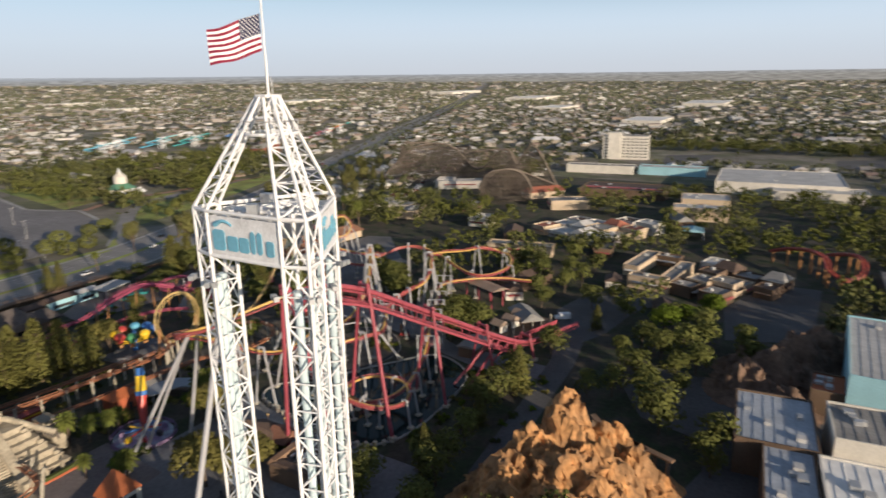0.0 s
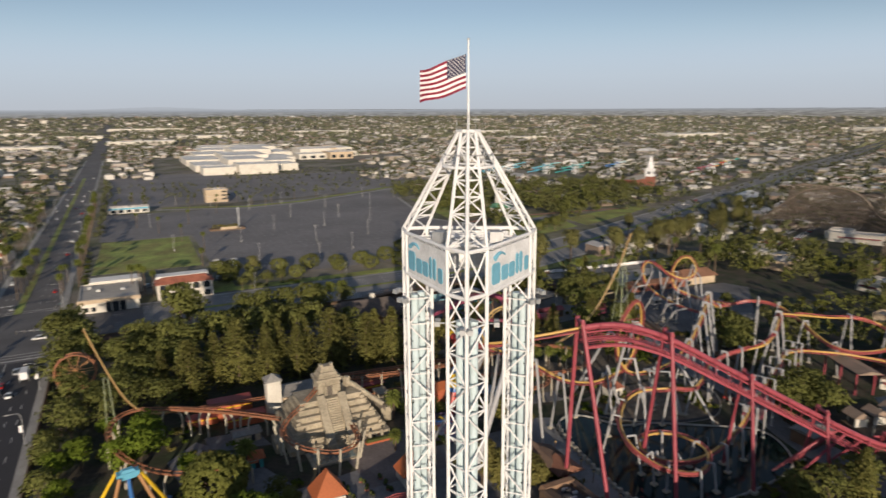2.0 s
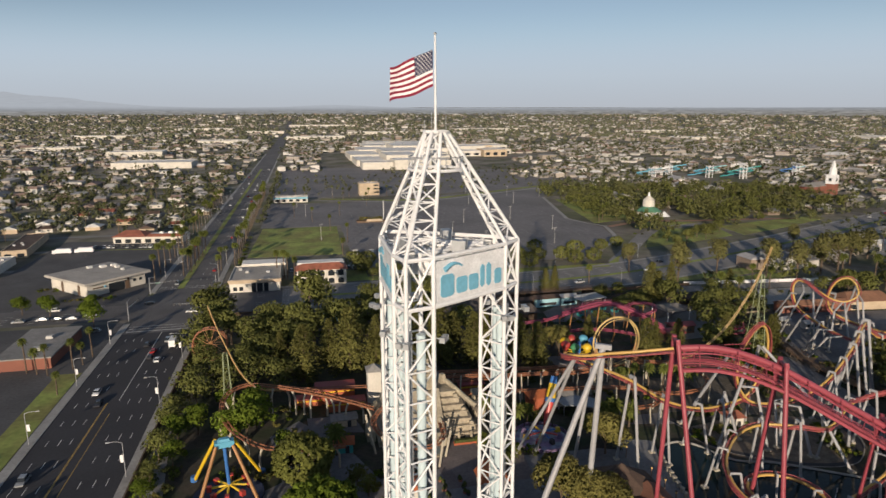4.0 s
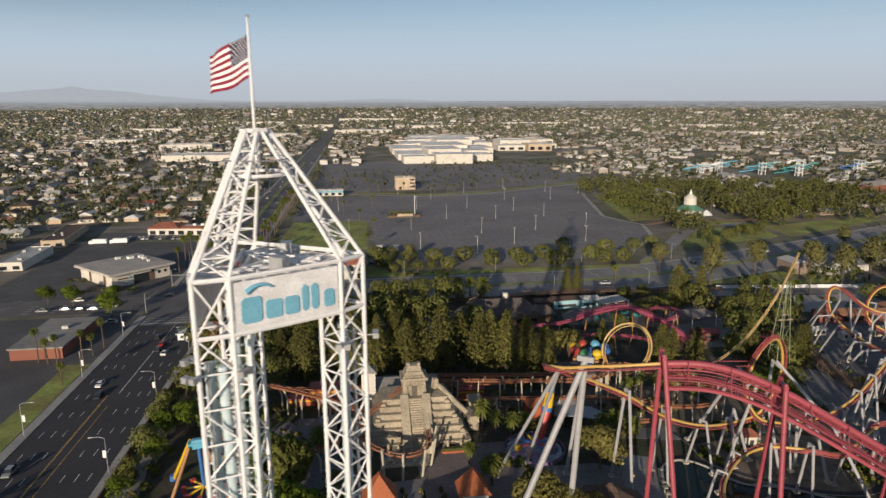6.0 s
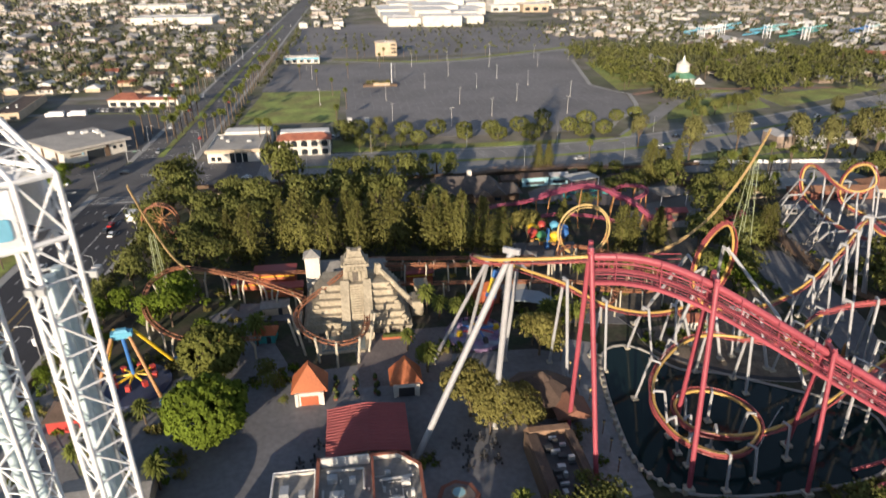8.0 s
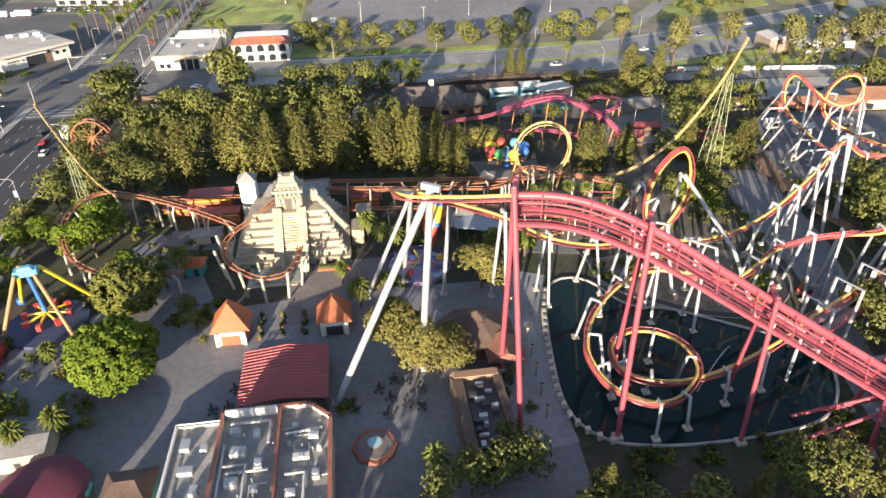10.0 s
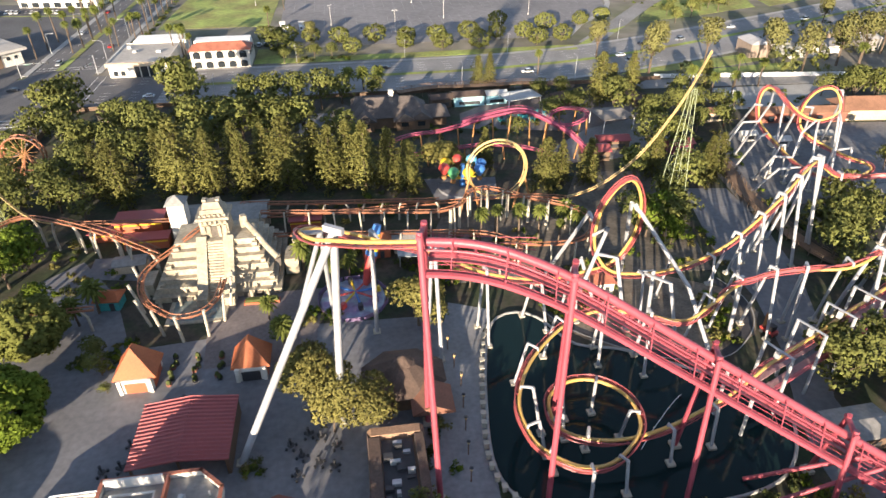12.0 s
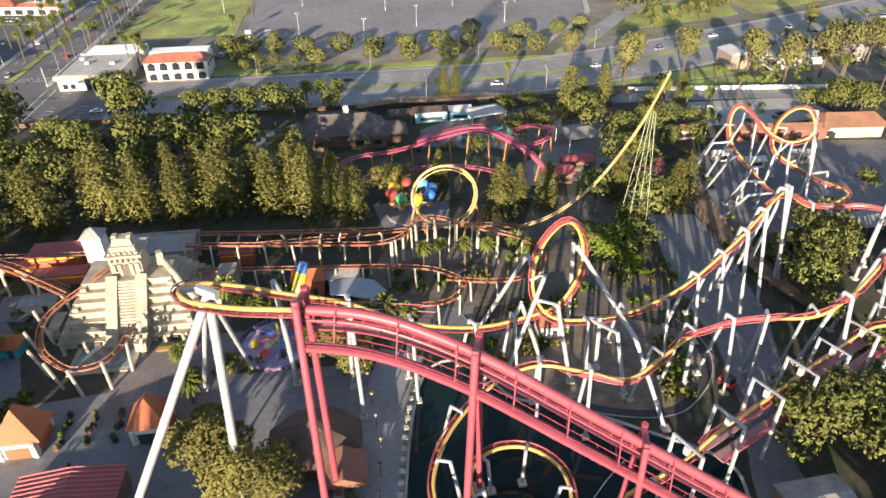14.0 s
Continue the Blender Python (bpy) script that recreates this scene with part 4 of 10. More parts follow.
LIFT = [lift_at(112, 4.2), lift_at(100, 4.2), lift_at(90, 4.6), lift_at(82, 6.0), lift_at(72, 10.6), lift_at(62, 16), lift_at(52, 21.5), lift_at(43, 26.5),
        lift_at(34, 31.5), lift_at(27, 35.4), lift_at(21.5, 38.2), lift_at(16, 40.4), lift_at(11, 41.8), lift_at(6, 42.3), lift_at(0, 41.9)]
COURSE = [(102.0, 99.6, 41.9), (94.8, 102.6, 40.6), (90.3, 105.3, 39.6), (86.7, 108.5, 38.2), (84.2, 113.2, 36.8), (85.8, 117.2, 35), (91, 119.0, 32.6), (96.7, 120.5, 29.5),
          (106.6, 123.4, 24), (118, 125.3, 16.5), (130, 127.7, 12), (140, 130.2, 11.0), (146.8, 131.2, 12.4), (149.8, 130.4, 18.5), (149.8, 128.6, 26), (147.8, 126.9, 32),
          (145.1, 126.0, 34.8), (142.3, 126.4, 32), (140.6, 127.4, 26), (141.0, 128.0, 18.5), (144.6, 127.6, 12.9), (151, 127.6, 11.2), (160.5, 128.5, 11), (168.6, 130.6, 12), (176, 132.5, 15), (188.8, 139, 20),
          (198, 145.5, 22.6), (205, 150.5, 22.8), (211, 154.4, 18.4), (217, 155.2, 15), (222.5, 152.5, 16.6), (229, 147.5, 18), (232, 140, 17.2), (229, 130, 15.6), (224, 120, 13.6), (221.5, 111, 12.2), (226, 105.4, 11.8),
          (236, 102.5, 12.4), (246, 105.5, 13.8), (249, 112, 15.2), (244.5, 117, 17), (232, 120.8, 18.2), (220, 124.5, 20), (212, 126, 21), (206.5, 122.6, 21), (196.6, 116.9, 19), (189.5, 115.2, 17.2), (182, 117.3, 16), (175.5, 118, 15.6),
          (167.6, 116.3, 15), (159.4, 112.2, 14), (152.9, 109.4, 13), (146.7, 111.8, 13), (139, 115.6, 12.2), (131, 113.6, 11.3), (122.3, 105.9, 10.5), (117.9, 97.4, 10),
          (118.0, 91.9, 9), (120, 88.1, 8), (125.3, 84.9, 7), (131.3, 85.8, 6.5), (137.6, 91.6, 6.2), (138.4, 98.5, 6), (134.6, 103.3, 6), (128.9, 104, 6), (124.3, 100.4, 6),
          (124.1, 94.2, 6), (128, 91, 6), (134.1, 89.9, 6), (141.8, 90.8, 6.5), (150.2, 93, 7.8), (156.3, 94.8, 9.2), (164, 98.6, 10.4), (175, 103.4, 11), (193, 112, 11), (208, 117.6, 10.8),
          (222, 113, 9.6), (232, 103, 8.6), (236, 92, 8.0)]
COBRA = [(236, 168, 8), (226, 166, 8), (220.5, 174, 9), (221, 187, 10), (219.4, 195.5, 14), (219.6, 199, 20), (221.4, 198.8, 23.6), (222.8, 193, 22.6), (225.4, 187, 19.6), (229.5, 183.4, 18.6), (233.2, 181.4, 22), (232.6, 184.8, 27), (229.4, 187.6, 26), (227.8, 189.6, 20), (229.8, 189, 13), (236, 181, 9.5), (241, 172, 8.4), (236, 168, 8)]
lift_fr = frames_along(spline(LIFT, 1.0), 4, 42)
course_fr = frames_along(spline(COURSE, 1.0), 16, 43)
cobra_fr = frames_along(spline(COBRA, 1.0), 16, 43)
for mid, reach in (((181, 117.2, 16), 20), ((219, 154.5, 15.4), 32), ((236, 119.6, 18), 20)):
    course_fr = twist(course_fr, mid, reach)
build_track(bullet, BASE, lift_fr, 0.66, 0.17, 0.78, 1.0, RED, RED, 14, tie=3)
for fr_ in (course_fr, cobra_fr):
    build_track(bullet, BASE, fr_, 0.33, 0.115, 0.58, 0.74, YELLOW, REDRAIL, 13)

# evacuation walkways hung below the lift on both sides
base_v = Vector(BASE)
walk_fr = [o for o in lift_fr if o[0].z > 9]
for sd in (-1, 1):
    for s in range(0, len(walk_fr) - 1, 12):
        seg = walk_fr[s:s + 13]
        if len(seg) < 2:
            continue
        r = LIFT_P * sd
        g = Geo()
        n = len(seg)
        vs = [p - base_v + r * k + Vector((0, 0, -4.1 + dz)) for p, _, _ in seg for k, dz in ((1.3, 0), (2.5, 0), (2.5, -0.12), (1.3, -0.12))]
        g.add(vs, [(4 * i + j, 4 * i + (j + 1) % 4, 4 * i + 4 + (j + 1) % 4, 4 * i + 4 + j) for i in range(n - 1) for j in range(4)] + [(3, 2, 1, 0), (4 * n - 4, 4 * n - 3, 4 * n - 2, 4 * n - 1)])
        floor_ob = part("walkway", g, GRATE, bullet, "grey grating lift walkway with red rails")
        for k, dz, rr in ((2.55, -3.95, 0.46), (1.25, -4.1, 0.12), (2.55, -3.0, 0.06), (1.25, -3.0, 0.05)):
            part("handrail", Geo().tube([p - base_v + r * k + Vector((0, 0, dz)) for p, _, _ in seg], rr, 5), RED, floor_ob)
        g = Geo()
        for p, _, _ in seg[::4]:
            for k in (1.25, 2.55):
                g.tube([p - base_v + r * k + Vector((0, 0, -4.1)), p - base_v + r * k + Vector((0, 0, -3.0))], 0.035, 4)
        tagged(part("railing", g, RED, floor_ob), kind="stuff")
for o in walk_fr[2::7]:
    p = o[0] - base_v
    g = Geo()
    for sd in (-1, 1):
        g.tube([p + Vector((0, 0, 0.6)), p + LIFT_P * sd * 1.1 + Vector((0, 0, 0.2)), p + LIFT_P * sd * 2.6 + Vector((0, 0, -4.2))], 0.1, 5)
    g.tube([p + LIFT_P * 2.6 + Vector((0, 0, -4.25)), p - LIFT_P * 2.6 + Vector((0, 0, -4.25))], 0.09, 5)
    part("hanger", g, RED, bullet)
# level maintenance deck behind the crest
g = Geo()
for k in range(5):
    a = Vector(lift_at(1.0 + k * 0.9, 38.2)) - base_v + LIFT_P * -3
    g.tube([a, a + Vector((0, 0, 3.6 - 0.2 * k))], 0.08, 5)
for z in (39.2, 40.2, 41.2):
    g.tube([Vector(lift_at(0.6, z)) - base_v - LIFT_P * 3, Vector(lift_at(16, z + 1.2)) - base_v - LIFT_P * 3], 0.07, 5)
tagged(part("handrail", g, RED, bullet), kind="stuff")

# red lift frames: two raking legs to each, with a tie at the top
for s, top, spread in ((0.0, 44.3, 9.2), (21.6, 40.2, 9.4), (42.8, 28.6, 6.6), (64.0, 17.6, 5.2), (84, 8.5, 3.8)):
    c = Vector(lift_at(s, 0))
    for sd in (-1, 1):
        foot = c + LIFT_P * sd * spread
        if s == 0.0:
            foot = Vector((103, 87, 0)) if sd > 0 else Vector((103, 103.5, 0))
        head = c + LIFT_P * sd * 1.5 + Vector((0, 0, top))
        lg = rod(bullet, foot, head, 0.5 if top > 30 else 0.42, RED, BASE)
        part("footing", Geo().box(foot.x - base_v.x, foot.y - base_v.y, 0, 1.7, 1.7, 0.7), CREAM, lg, "pale concrete footing")
    rod(bullet, c + LIFT_P * 2.2 + Vector((0, 0, top - 0.7)), c - LIFT_P * 2.2 + Vector((0, 0, top - 0.7)), 0.42, RED, BASE, "cross_beam")
for a, b in (((160.5, 84, 0.4), (168.6, 76.6, 12)), ((153, 83.5, 0.4), (166, 77.5, 11)), ((150, 78, 0.4), (168, 75.5, 10.5)), ((168, 70, 0.4), (176, 73.8, 8)), ((172, 80, 0.4), (176, 74.6, 8))):
    rod(bullet, a, b, 0.34, RED, BASE, "brace")


def near_course(x, y, z):
    return min(course_fr + cobra_fr, key=lambda o: (o[0].x - x) ** 2 + (o[0].y - y) ** 2 + 0.5 * (o[0].z - z) ** 2)


# white frame at the first turn
for head, feet, rr in (((89.9, 107.0, 40.2), ((70.4, 99.4), (87.4, 106.2)), 0.66), ((87.3, 114.8, 35.6), ((77.5, 131.4), (86.3, 135.6)), 0.42), ((95.6, 122.6, 30.4), ((95.3, 130.2),), 0.46)):
    for fx, fy in feet:
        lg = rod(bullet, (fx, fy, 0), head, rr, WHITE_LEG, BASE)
        part("footing", Geo().box(fx - base_v.x, fy - base_v.y, 0, 1.6, 1.6, 0.4), CREAM, lg)
part("head_beam", Geo().box(89.9 - base_v.x, 106.8 - base_v.y, 40.1, 3.4, 0.8, 1.1, -35), WHITE_LEG, bullet)
part("head_beam", Geo().tube([Vector((87.3, 114.8, 35.6)) - base_v, Vector((84.6, 112.8, 36.9)) - base_v], 0.4, 7), WHITE_LEG, bullet)
part("head_beam", Geo().tube([Vector((95.6, 122.6, 30.4)) - base_v, Vector((96.7, 120.5, 29.6)) - base_v], 0.44, 7), WHITE_LEG, bullet)


def cantilever(pt, side, reach=2.3, lean=3.2, r=0.36, height=1.0):
    """A post beside the track with an arm over it, and a raking back leg."""
    p, f, u = near_course(*pt)
    h = Vector((f.x, f.y, 0)).normalized()
    out = Vector((h.y, -h.x, 0)) * side
    top = p + out * reach + Vector((0, 0, height))
    foot = Vector((top.x, top.y, 0)) + out * lean
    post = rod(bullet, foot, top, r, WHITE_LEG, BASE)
    part("arm", Geo().tube([top - base_v, p + Vector((0, 0, height * 0.85)) - base_v, p - base_v], r * 0.9, 6), WHITE_LEG, post, smooth=True)
    part("footing", Geo().box(foot.x - base_v.x, foot.y - base_v.y, 0, 1.4, 1.4, 0.6), CREAM, post)
    return post, top, foot


def a_frame(pt, spread=3.5, r=0.34, turn=0.0, height=1.2):
    """Two legs meeting over the track."""
    p, f, u = near_course(*pt)
    a = math.atan2(f.y, f.x) + math.pi / 2 + radians(turn)
    d = Vector((math.cos(a), math.sin(a), 0))
    head = p + Vector((0, 0, height))
    off = d * 1.5
    for sd in (-1, 1):
        foot = Vector((p.x, p.y, 0)) + d * sd * spread
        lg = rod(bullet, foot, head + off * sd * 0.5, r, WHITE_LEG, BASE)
        part("footing", Geo().box(foot.x - base_v.x, foot.y - base_v.y, 0, 1.3, 1.3, 0.5), CREAM, lg)
    part("head_beam", Geo().tube([head + off * 0.6 - base_v, head - off * 0.6 - base_v], r * 1.1, 6), WHITE_LEG, bullet)


for pt, spread, turn in (((106.6, 123.4, 24), 4.2, 0), ((118, 125.3, 16.5), 3.4, 0), ((129.5, 127.6, 12), 3.6, 20), ((138, 129.8, 11), 3.0, 0), ((176, 132.5, 15), 3.6, 10), ((182, 135.5, 17.5), 4.0, 0), ((188.8, 139, 20), 4.4, 0),
                         ((195, 143.4, 22), 4.8, 0), ((203, 149, 23), 5.0, 20), ((206, 151.5, 22.6), 4.2, -25), ((217, 155.2, 15), 4.4, 10), ((229, 147.5, 18), 3.6, 0), ((232, 140, 17.2), 3.2, 20), ((227, 126, 14.8), 3.0, 0), ((248.6, 110, 14.8), 3.0, 0), ((240, 118.4, 17.6), 3.2, 0), ((211, 125.6, 21), 4.0, 15),
                         ((196.6, 117, 19), 4.0, 0), ((175.5, 118, 15.6), 3.2, 20), ((182, 117.4, 16), 3.0, -10), ((139, 115.6, 12.2), 2.8, 0), ((146.7, 111.8, 13), 3.0, 25), ((221, 185, 10), 3, 0)):
    a_frame(pt, spread, 0.34 if pt[2] < 18 else 0.4, turn)
for pt, side in (((152, 127.6, 11.2), 1), ((160.5, 128.5, 11), -1), ((168.6, 130.6, 12), 1), ((189.5, 115.2, 17), 1), ((167.6, 116.3, 15), 1), ((159.4, 112.2, 14), 1), ((131, 113.6, 11.3), 1), ((124, 107.4, 10.6), 1),
                 ((118.4, 99.5, 10), -1), ((118, 91.9, 9), -1), ((120.6, 87.4, 8), -1), ((126, 84.9, 7), 1), ((132, 86, 6.5), 1), ((138, 95, 6), -1), ((134.6, 103.2, 6), -1), ((126, 102.5, 6), -1),
                 ((124, 95.5, 6), -1), ((128, 91, 6), -1), ((141.8, 90.8, 6.5), 1), ((150.2, 93, 7.8), 1), ((222, 112, 12.3), -1), ((236, 102.5, 12.4), 1), ((236, 181, 9.5), 1)):
    cantilever(pt, side, reach=1.6 if pt[2] < 9 else 2.1, lean=1.0 if pt[2] < 9 else 2.2, r=0.3)
# tall frames that hold the vertical loop
for foot, knee, head in (((134.0, 141.6, 0), (140.2, 131.2, 25.2), (140.4, 128.0, 24)), ((137.2, 128.2, 0), (142.4, 126.4, 24.2), (140.0, 127.6, 22)), ((148.2, 122.6, 0), (144.8, 125.2, 17.6), (141.2, 127.8, 17.2)), ((144.2, 129.4, 0), (139.6, 131.0, 14.2), (138, 129.8, 11.6)),
                         ((152.5, 137.5, 0), (148.5, 130.4, 27.2), (150, 128.7, 25.5)), ((161.4, 108.4, 0), (157.2, 117.6, 14.4), (148.8, 129.4, 27.4)), ((157.2, 117.2, 0), (155.6, 121.4, 12.6), (152.4, 127.4, 11.4)), ((154.4, 125.4, 0), (153.8, 125.8, 13.0), (151.6, 127.6, 11.6)), ((169.4, 117.8, 0), (168.6, 118.0, 15.4), (167.6, 116.4, 15))):
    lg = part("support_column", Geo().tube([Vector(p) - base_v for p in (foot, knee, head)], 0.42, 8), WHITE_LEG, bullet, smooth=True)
    part("footing", Geo().box(foot[0] - base_v.x, foot[1] - base_v.y, 0, 1.5, 1.5, 0.6), CREAM, lg)
# double-inversion: raking white legs with a knee and a short arm to the track
for foot, knee, head in (((221.5, 213.7), (216.6, 196.4, 19.4), (219.6, 197.4, 18.6)), ((217.8, 201.6), (219.4, 193.2, 20.6), (221.8, 196.6, 22.4)), ((213.1, 193.1), (213.4, 185.6, 13.6), (219.6, 191, 12)), ((214.3, 184.2), (214.4, 178.4, 10.4), (220.6, 178.4, 9.6)),
                         ((221.6, 187.2), (224.2, 193.8, 21.4), (222.2, 197.2, 23.4)), ((229.9, 199.7), (226.9, 190.8, 19.6), (224.2, 189.6, 20.8)), ((237.5, 198.5), (231.6, 190.2, 19.8), (228.2, 189.4, 20.6)), ((239.4, 183.5), (236.2, 186.2, 26.2), (232.8, 184.8, 27)),
                         ((247.6, 201.8), (239.8, 189.4, 22.6), (233.4, 182, 22)), ((221.6, 180.2), (224.2, 182.4, 15.4), (229.2, 184, 18.6)), ((209.6, 176.9), (212.4, 172.4, 9.4), (220.4, 173.4, 9.0)), ((231, 173.0), (232.0, 178.0, 20), (233.2, 181.2, 21.6)),
                         ((226.0, 174.4), (227.2, 180.6, 16.4), (229.4, 183.4, 18.4)), ((241, 178), (240.4, 180, 10.6), (236.4, 181, 9.6)), ((213.6, 203.6), (214.6, 197.2, 13.4), (219.4, 195.8, 14))):
    lg = part("support_column", Geo().tube([Vector((*foot, 0)) - base_v, Vector(knee) - base_v], 0.36, 8), WHITE_LEG, bullet, smooth=True)
    part("arm", Geo().tube([Vector(knee) - base_v, Vector(head) - base_v], 0.34, 6), WHITE_LEG, lg, smooth=True)
    part("footing", Geo().box(foot[0] - base_v.x, foot[1] - base_v.y, 0, 1.4, 1.4, 0.5), CREAM, lg)

# brake run: portal frames over a red decked track
for i in range(7):
    p = Vector((156.5, 95, 0)).lerp(Vector((208, 117.6, 0)), i / 6)
    d = Vector((51.5, 22.6, 0)).normalized()
    n = Vector((-d.y, d.x, 0))
    z = 9.6 + min(i, 2) * 0.9
    portal = part("brake_frame", Geo().tube([p + n * 2.9 - base_v, p + n * 2.7 + Vector((0, 0, z + 3)) - base_v, p - n * 2.7 + Vector((0, 0, z + 3)) - base_v, p - n * 2.9 - base_v], 0.34, 6), WHITE_LEG, bullet)
    part("hanger_block", Geo().box(p.x - base_v.x, p.y - base_v.y, z + 1.2, 0.8, 0.8, 1.6, 23), WHITE_LEG, portal)
for sd in (-1, 1):
    d = Vector((51.5, 22.6, 0)).normalized()
    n = Vector((-d.y, d.x, 0)) * sd
    a, b = Vector((163, 97.8, 6.6)), Vector((208, 117.6, 6.8))
    g = Geo()
    g.add([q - base_v + n * k + Vector((0, 0, dz)) for dz in (0, -0.25) for q, k in ((a, 0.5), (b, 0.5), (b, 2.3), (a, 2.3))], [(0, 1, 2, 3), (7, 6, 5, 4), (0, 4, 5, 1), (1, 5, 6, 2), (2, 6, 7, 3), (3, 7, 4, 0)])
    deck = part("brake_walkway", g, mat("red_brown_deck", (0.30, 0.17, 0.17), 0.7), bullet, "red-brown brake walkway deck")
    for k, dz in ((2.3, 1.1), (2.3, 0.55), (2.35, 0.0)):
        part("handrail", Geo().tube([a - base_v + n * k + Vector((0, 0, dz)), b - base_v + n * k + Vector((0, 0, dz))], 0.09 if dz else 0.2, 5), RED, deck)


# ---------------------------------------------------------------- the shuttle-loop coaster
SBASE = (131, 176, 0)
sv = Vector(SBASE)
shuttle = thing("shuttle_loop_coaster", SBASE, "old yellow shuttle coaster with one loop and two spikes", "roller coaster")


def plain_track(parent, base, pts, rail_r, gauge, m, tie_m=None, section=14, beam=0.0, name="track_section", every=2):
    """Two rails on ties, with an optional box beam under them."""
    bv = Vector(base)
    n = len(pts)
    fr = []
    for i in range(n):
        f = (pts[min(i + 1, n - 1)] - pts[max(i - 1, 0)]).normalized()
        side = f.cross(Vector((0, 0, 1)))
        side = side.normalized() if side.length > 0.05 else (fr[-1][1] if fr else Vector((1, 0, 0)))
        fr.append((pts[i] - bv, side))
    ties = Geo()
    for s in range(0, n - 1, section):
        seg = fr[s:s + section + 1]
        if len(seg) < 2:
            continue
        a = part(name, Geo().tube([p + d * gauge for p, d in seg], rail_r, 5), m, parent, smooth=True)
        part("rail", Geo().tube([p - d * gauge for p, d in seg], rail_r, 5), m, a, smooth=True)
        for p, d in seg[::every]:
            ties.tube([p + d * gauge, p - d * gauge], rail_r * 0.8, 4)
        if beam:
            part("beam", Geo().tube([p - Vector((0, 0, beam * 1.6)) for p, d in seg], beam, 4), tie_m or m, a)
    tagged(part("tie_work", ties, tie_m or m, parent), kind="stuff")


ring_c = Vector((131.8, 178.6, 12.6))
loop_pts = [ring_c + Vector((8.3 * math.sin(a), 1.6 * a / 6.28 - 0.8, -8.6 * math.cos(a))) for a in [2 * math.pi * i / 48 for i in range(49)]]
lg = [p for p in loop_pts]
g0 = [p - sv for p in lg]
for s in range(0, 48, 8):
    seg = g0[s:s + 9]
    a = part("loop_section", Geo().tube(seg, 0.34, 8), MUSTARD, shuttle, smooth=True)
    for dy in (-0.9, 0.9):
        part("rail", Geo().tube([(p - Vector((ring_c.x - sv.x, 0, ring_c.z))) * 0.94 + Vector((ring_c.x - sv.x, dy, ring_c.z)) for p in seg], 0.16, 5), MUSTARD, a)
spike_a = spline([(150, 171, 6.5), (156, 170.6, 8.4), (162, 170.2, 12.2), (168, 169.6, 18.2), (173, 169.0, 26.0), (177.4, 168.4, 35.0), (181.3, 167.6, 46.4)], 1.0)
spike_b = spline([(20, 177.2, 6.5), (14, 177.3, 7.2), (10, 177.2, 9.8), (7, 177, 14.4), (4.5, 176.9, 20.5), (2, 176.8, 27.6), (-0.4, 176.7, 35.4)], 1.0)
plain_track(shuttle, SBASE, spike_a, 0.13, 0.42, MUSTARD, ORANGELEG, beam=0.24, every=4)
plain_track(shuttle, SBASE, spike_b, 0.13, 0.36, MUSTARD, ORANGELEG, beam=0.22, every=5)
plain_track(shuttle, SBASE, spline([(20, 177.2, 6.4), (48, 176.8, 5.2), (80, 176.4, 4.4), (112, 177.4, 4.2), (131, 178, 4.2), (142, 176, 5), (150, 171, 6.5)], 1.2), 0.16, 0.7, ORANGE, beam=0.3)
for (ax, ay), top, w in (((179.0, 168.6), 36.0, 2.9), ((3.4, 177.0), 20, 1.3)):
    cor = [Vector((ax + sx * w, ay + sy * w, 0)) for sx, sy in ((-1, -1), (1, -1), (1, 1), (-1, 1))]
    hd = [Vector((ax + sx * 0.6, ay + sy * 0.6, top)) for sx, sy in ((-1, -1), (1, -1), (1, 1), (-1, 1))]
    for c, h in zip(cor, hd):
        rod(shuttle, c, h, 0.085, GREENSTEEL, SBASE)
    for k in range(5):
        t0, t1 = k / 5, (k + 1) / 5
        g = Geo()
        for i in range(4):
            j = (i + 1) % 4
            g.tube([cor[i].lerp(hd[i], t0) - sv, cor[j].lerp(hd[j], t1) - sv], 0.03, 4)
            g.tube([cor[i].lerp(hd[i], t1) - sv, cor[j].lerp(hd[j], t1) - sv], 0.04, 4)
        tagged(part("bracing", g, GREENSTEEL, shuttle), kind="stuff")
for x, y, h in ((124.2, 178, 11), (139.6, 179.2, 11)):
    for dx in (-3.2, 3.2):
        rod(shuttle, (x + dx, y + (2.2 if dx > 0 else -2.2), 0), (x, y, h), 0.32, ORANGELEG, SBASE)

